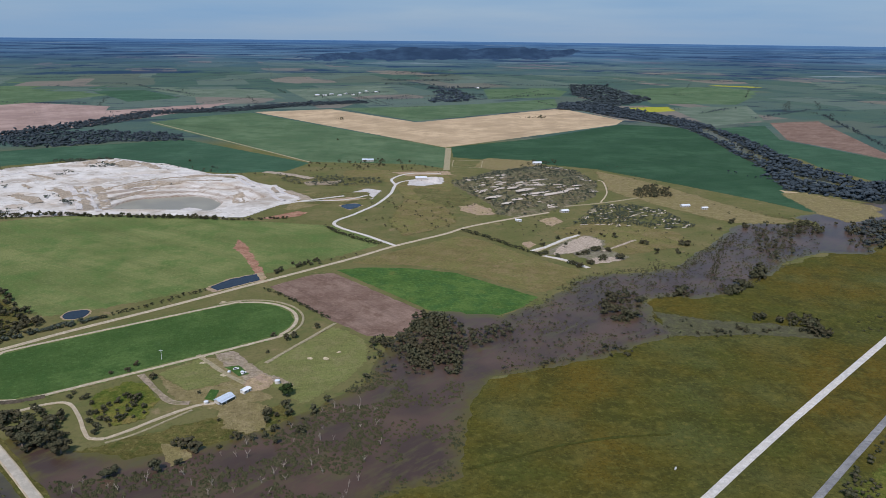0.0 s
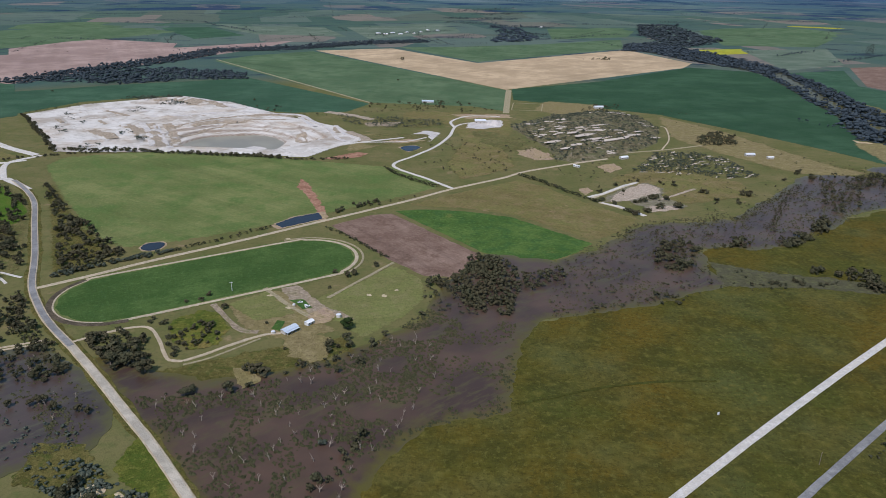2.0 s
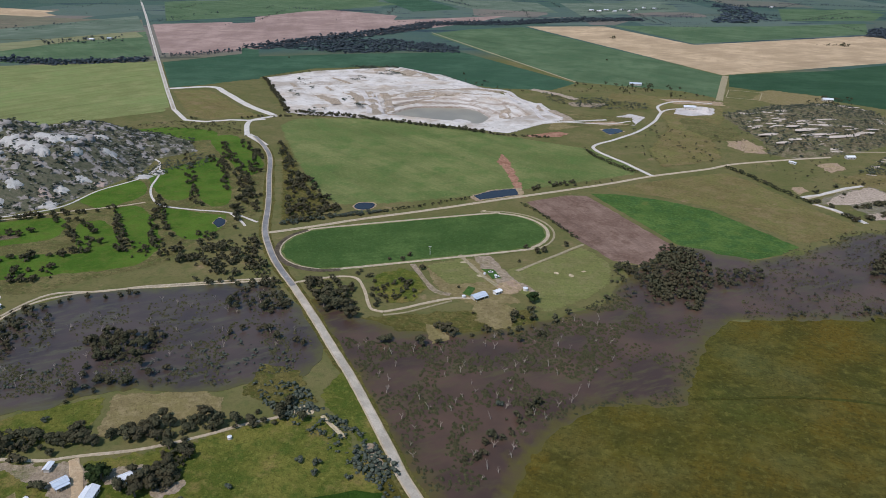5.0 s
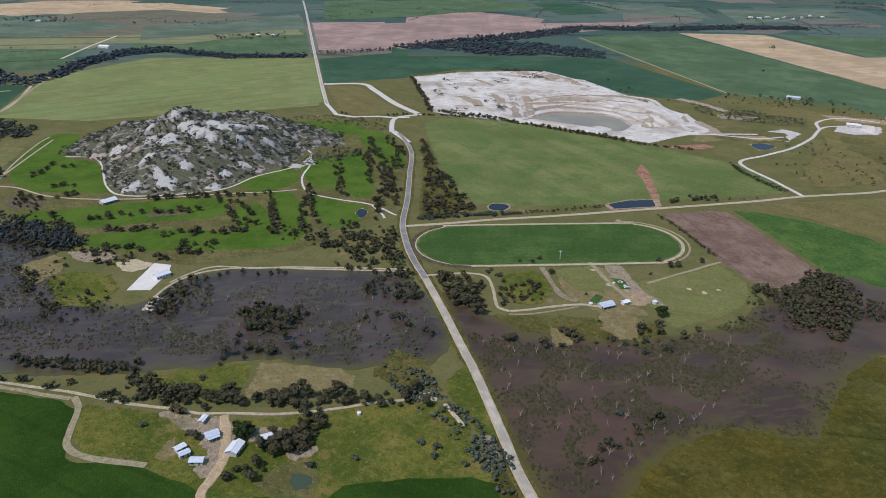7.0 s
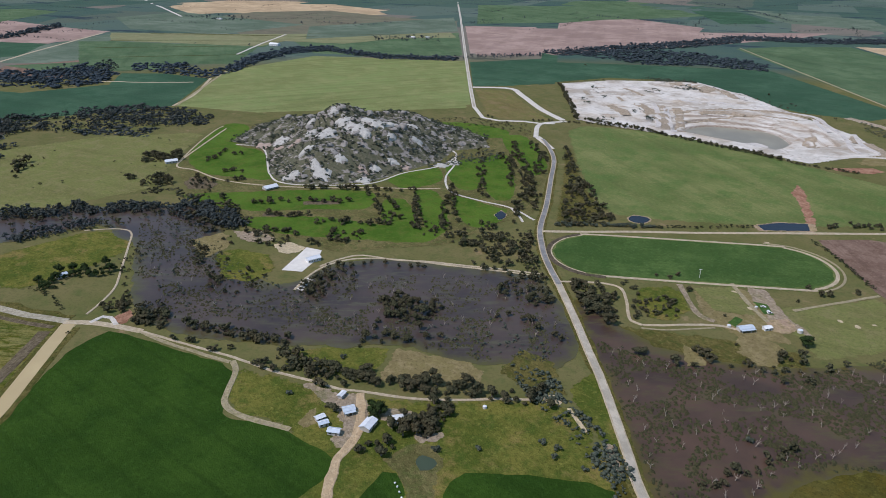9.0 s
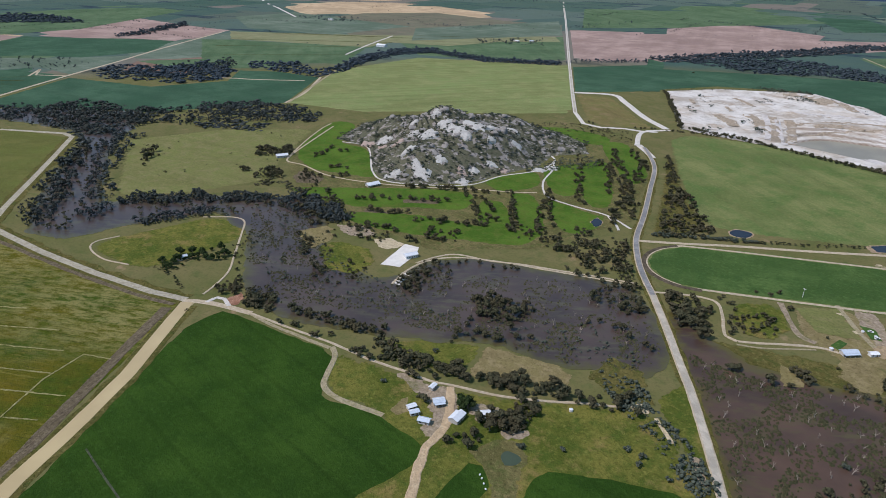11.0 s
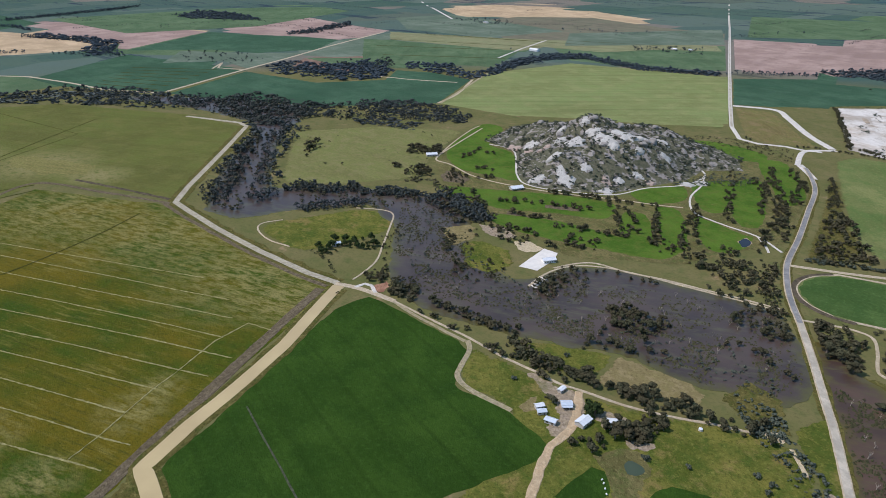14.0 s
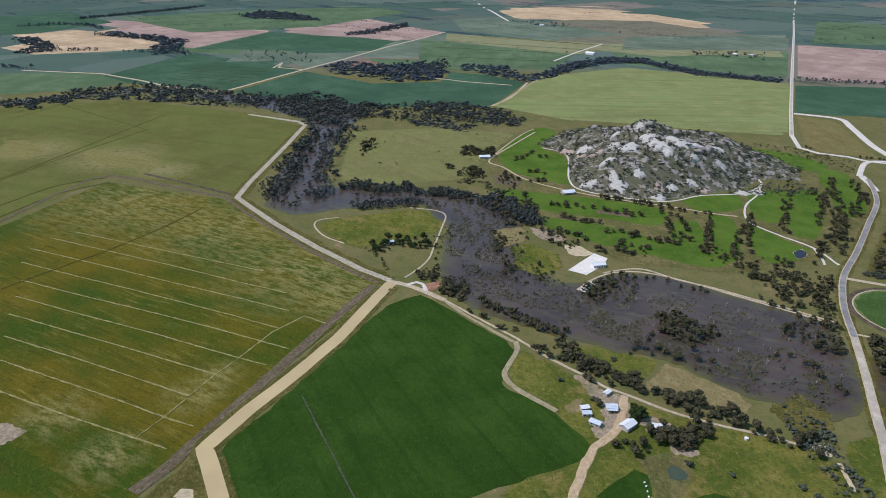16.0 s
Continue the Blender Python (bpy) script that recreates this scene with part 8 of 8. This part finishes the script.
def heading(a, b):
    return math.degrees(math.atan2(b[1] - a[1], b[0] - a[0]))


building("farmhouse", (-155, 447), heading((-159, 440), (-150, 454)), 12.5, 5.4, 2.7, "homestead with a pale blue iron roof and verandah", "house", "iron_blue", "wall", 5, True)
building("shed", (-143, 460), heading((-146, 455), (-140, 465)), 6.5, 4, 2.4, "small white shed beside the homestead", "shed", "white", "white", 2)
building("farmhouse", (-270, 159), heading((-268, 154), (-272, 165)), 10.4, 6.7, 3.0, "large farm shed with a white iron roof", "shed", "iron", "wall", 3, group="farm buildings")
building("farmhouse", (-262, 175), heading((-265, 173), (-262, 178)), 8.1, 5.9, 2.7, "farm cottage with a pale iron roof", "house", "iron", "wall", 3, True, group="farm buildings")
building("farmhouse", (-291, 160), heading((-292, 156), (-289, 163)), 7.4, 5.2, 2.7, "farm cottage with a pale blue iron roof", "house", "iron_blue", "wall", 3, True, group="farm buildings")
building("shed", (-297, 142), heading((-294, 138), (-293, 144)), 5.9, 3.7, 2.5, "small farm shed with a white roof", "shed", "iron", "wall", 2, group="farm buildings")
building("shed", (-291, 140), heading((-290, 136), (-288, 142)), 5.9, 3.7, 2.5, "small farm shed with a pale roof", "shed", "iron_blue", "wall", 2, group="farm buildings")
building("shed", (-280, 140), heading((-284, 139), (-278, 143)), 7.4, 4.4, 2.6, "farm shed with a pale blue roof", "shed", "iron_blue", "wall", 2, group="farm buildings")
building("shed", (-307, 167), heading((-306, 165), (-308, 170)), 5.9, 3.0, 2.4, "narrow farm shed with a white roof", "shed", "iron", "wall", 2, group="farm buildings")
building("clubhouse", (-708, 370), heading((-711, 362), (-710, 381)), 17, 8, 3.0, "golf clubhouse with a white iron roof", "clubhouse", "iron", "wall", 5, True)
building("hall", (-498, 282), heading((-499, 276), (-497, 287)), 13, 7, 3.2, "white hall beside a pale paved court", "hall", "iron", "white", 5)
building("farmhouse", (-893, 334), heading((-894, 326), (-890, 342)), 16, 9, 3.0, "house with a pale roof among trees", "house", "iron", "wall", 4)
building("farmhouse", (-624, 101), heading((-621, 94), (-622, 107)), 9, 6, 2.7, "garden house half hidden by trees", "house", "iron_blue", "wall", 3)
building("shed", (-1800, 1088), 20, 30, 14, 5, "far farm shed with a white roof", "shed", "white", "white", 4)
building("farmhouse", (376, 1066), 10, 14, 7, 3.0, "farmhouse with a pale iron roof", "house", "iron", "wall", 4)
building("shed", (401, 1051), 10, 9, 5, 3.0, "farm shed with a white roof", "shed", "white", "wall", 3)
building("farmhouse", (192, 1438), 10, 18, 10, 3.2, "farmhouse behind the low rise", "house", "iron", "wall", 4)
building("farmhouse", (-158, 1451), 0, 24, 9, 3.4, "farm shed among trees", "shed", "iron_blue", "wall", 4)
building("shed", (-1668, 1510), 10, 18, 9, 3.5, "far house with a pale roof", "house", "white", "wall", 3)
building("shed", (-1634, 1544), 30, 14, 8, 3.5, "far house with a pale roof", "house", "iron_blue", "wall", 3)
building("shed", (-2557, 1338), 10, 24, 10, 4, "far farm shed with a pale roof", "shed", "iron", "wall", 3)
patch("court", [(-501, 249), (-528, 296), (-512, 302), (-499, 289), (-485, 260)], M["concrete"], "broad pale paved court", "court", ragged=0.4)
patch("court", [(-560, 276), (-551, 293), (-528, 296), (-521, 284), (-529, 270), (-541, 270)], M["sand"], "pale gravel parking area", "parking", ragged=2.5, grain=7, step=2)
for k in range(5):
    patch("parking_bay", [(-462 - 2.6 * k, 236 + 4.4 * k), (-453 - 2.6 * k, 238 + 4.4 * k), (-454 - 2.6 * k, 240.4 + 4.4 * k), (-463 - 2.6 * k, 238.4 + 4.4 * k)], M["concrete"], "pale strip of a parking bay", "parking", ragged=0.2)
patch("yard", [(-66, 1207), (-65, 1255), (-24, 1293), (3, 1275), (-1, 1222), (-38, 1201)], M["white_rock"], "white gravel quarry yard", "yard", ragged=2)
building("shed", (-41, 1256), 5, 20, 10, 5, "pale quarry plant shed in the yard", "shed", "iron", "wall", 3)


def stockpile(at, radius, high):
    bm = bmesh.new()
    bmesh.ops.create_cone(bm, cap_ends=True, segments=28, radius1=radius, radius2=radius * 0.12, depth=high)
    bmesh.ops.subdivide_edges(bm, edges=bm.edges[:], cuts=2, use_grid_fill=True)
    for v in bm.verts:
        v.co += Vector((noise.noise(v.co / 3), noise.noise(v.co / 3 + Vector((9, 0, 0))), noise.noise(v.co / 4) * 0.6)) * 0.9
        v.co.z += high / 2 - 0.4
    ob = tagged(link_mesh("stockpile", bm, M["white_rock"]), "white crushed rock stockpile in the quarry yard", "stockpile")
    ob.matrix_world = pose(at[0], at[1], 0)


stockpile((-13, 1244), 15, 9)
stockpile((-27, 1248), 8, 4)

for k, (x, y) in enumerate(((-552, 3101), (-516, 3079), (-497, 3143), (-454, 3091), (-440, 3186), (-401, 3133), (-382, 3230), (-363, 3334), (-314, 3311), (165, 3633))):
    building("house", (x, y), 17 * k, 18, 11, 3.4, "far township house with a pale roof", "house", "white" if k % 2 else "iron", "wall", 2, group="township houses")


def tank(at, radius, high, label):
    root = tagged(new("water_tank"), label, "tank")
    body, lid = bmesh.new(), bmesh.new()
    bmesh.ops.create_cone(body, cap_ends=True, segments=20, radius1=radius, radius2=radius, depth=high, matrix=Matrix.Translation((0, 0, high / 2)))
    bmesh.ops.create_cone(lid, cap_ends=True, segments=20, radius1=radius * 1.03, radius2=radius * 0.1, depth=radius * 0.3, matrix=Matrix.Translation((0, 0, high + radius * 0.15)))
    part("body", body, M["concrete"], root)
    part("lid", lid, M["iron"], root)
    root.matrix_world = pose(at[0], at[1], surface(*at))


tank((-123, 474), 2.0, 2.4, "round pale water tank near the homestead")
tank((-166, 442), 1.6, 2.0, "round white tank at the homestead drive")
tank((-164, 490), 1.2, 1.4, "small pale trough tank in a yard")
tank((-154, 490), 1.2, 1.4, "small pale trough tank in a yard")
tank((-232, 225), 1.4, 1.6, "round white tank in the green paddock")

# small marks in the paddocks
for x, y in ((-106, 517), (-86, 529), (-189, 506), (-167, 485), (-94, 516), (-214, 639)):
    patch("sand_patch", [(x + 3.2 * math.cos(a), y + 3.2 * math.sin(a)) for a in (0, 1, 2, 3, 4, 5)], M["sand"], "round bare sandy patch in grass", "sand", curve=True, step=2)


def pole(at, high, label):
    root = tagged(new("goal_post"), label, "post")
    bm = bmesh.new()
    tube(bm, Vector((0, 0, -0.5)), Vector((0, 0, high)), 0.22, 0.14, 8)
    part("post", bm, M["white"], root)
    part("crossarm", box_bm(-1.4, -0.12, high - 0.9, 1.4, 0.12, high - 0.6), M["white"], root)
    root.matrix_world = pose(at[0], at[1], surface(*at), 0, 0, 20)


pole((-224, 511), 9, "tall pale post with a crossarm in the infield")
marker = tagged(new("marker_board"), "short white marker board in the marsh", "sign")
part("post", box_bm(-0.12, -0.12, -0.4, 0.12, 0.12, 1.6), M["timber"], marker)
part("board", box_bm(-0.7, -0.16, 0.7, 0.7, -0.12, 2.6), M["white"], marker)
marker.matrix_world = pose(*(142, 368), 0.2, 0, 0, 10)


def parked_car(at, turn, label):
    root = tagged(new("car"), label, "car")
    body = box_bm(-2.2, -0.88, 0.32, 2.2, 0.88, 0.92)
    bmesh.ops.bevel(body, geom=body.edges[:], offset=0.14, segments=2, affect="EDGES")
    part("body", body, M["white"], root)
    cabin = box_bm(-1.5, -0.8, 0.9, 0.8, 0.8, 1.5)
    for v in cabin.verts:
        if v.co.z > 1.2:
            v.co.x, v.co.y = v.co.x * 0.72 - 0.08, v.co.y * 0.85
    part("cabin", cabin, M["glass"], root)
    part("roof", box_bm(-1.1, -0.66, 1.49, 0.5, 0.66, 1.54), M["white"], root)
    for x in (-1.35, 1.35):
        for y in (-0.8, 0.8):
            wheel = bmesh.new()
            bmesh.ops.create_cone(wheel, cap_ends=True, segments=14, radius1=0.33, radius2=0.33, depth=0.22, matrix=Matrix.Translation((x, y, 0.33)) @ Matrix.Rotation(radians(90), 4, "X"))
            tyre = part("wheel", wheel, M["rubber"], root)
            rim = bmesh.new()
            bmesh.ops.create_cone(rim, cap_ends=True, segments=10, radius1=0.2, radius2=0.2, depth=0.25, matrix=Matrix.Translation((x, y, 0.33)) @ Matrix.Rotation(radians(90), 4, "X"))
            part("rim", rim, M["iron"], tyre)
    root.matrix_world = pose(at[0], at[1], surface(*at) + 0.35, 0, 0, turn)


M["rubber"] = plain_mat("tyre_rubber", (40, 40, 40), 0.8)
parked_car((-160, 495), 25, "white car parked in the grass yard")
parked_car((-152, 488), 60, "white car parked beside a dirt track")
building("caravan", (107, 966), heading((103, 970), (111, 965)), 9, 3, 2.4, "long white caravan in a paddock", "caravan", "white", "white", 3)
building("farmhouse", (181, 1023), 25, 12, 7, 2.8, "small house among trees by the stony yard", "house", "white", "wall", 3)


def bale(at, turn):
    bm = bmesh.new()
    bmesh.ops.create_cone(bm, cap_ends=True, segments=16, radius1=0.5, radius2=0.5, depth=1.1)
    bmesh.ops.bevel(bm, geom=bm.edges[:], offset=0.07, segments=1, affect="EDGES")
    ob = tagged(link_mesh("wrapped_bale", bm, M["white"]), "white wrapped hay bale lying in the crop", "bale", "wrapped bales")
    ob.matrix_world = pose(at[0], at[1], 0.9, 90, 0, turn)


for k, at in enumerate(((-221, 137), (-218, 136), (-214, 134), (-210, 132))):
    bale(at, 30 * k)


def power_pole(at, high, label):
    root = tagged(new("power_pole"), label, "pole")
    bm = bmesh.new()
    tube(bm, Vector((0, 0, -0.5)), Vector((0, 0, high)), 0.17, 0.11, 8)
    part("post", bm, M["timber"], root)
    part("crossarm", box_bm(-1.1, -0.07, high - 0.7, 1.1, 0.07, high - 0.55), M["timber"], root)
    root.matrix_world = pose(at[0], at[1], surface(*at), 0, 0, 50)


power_pole((186, 325), 9, "tall weathered timber power pole beside the road")
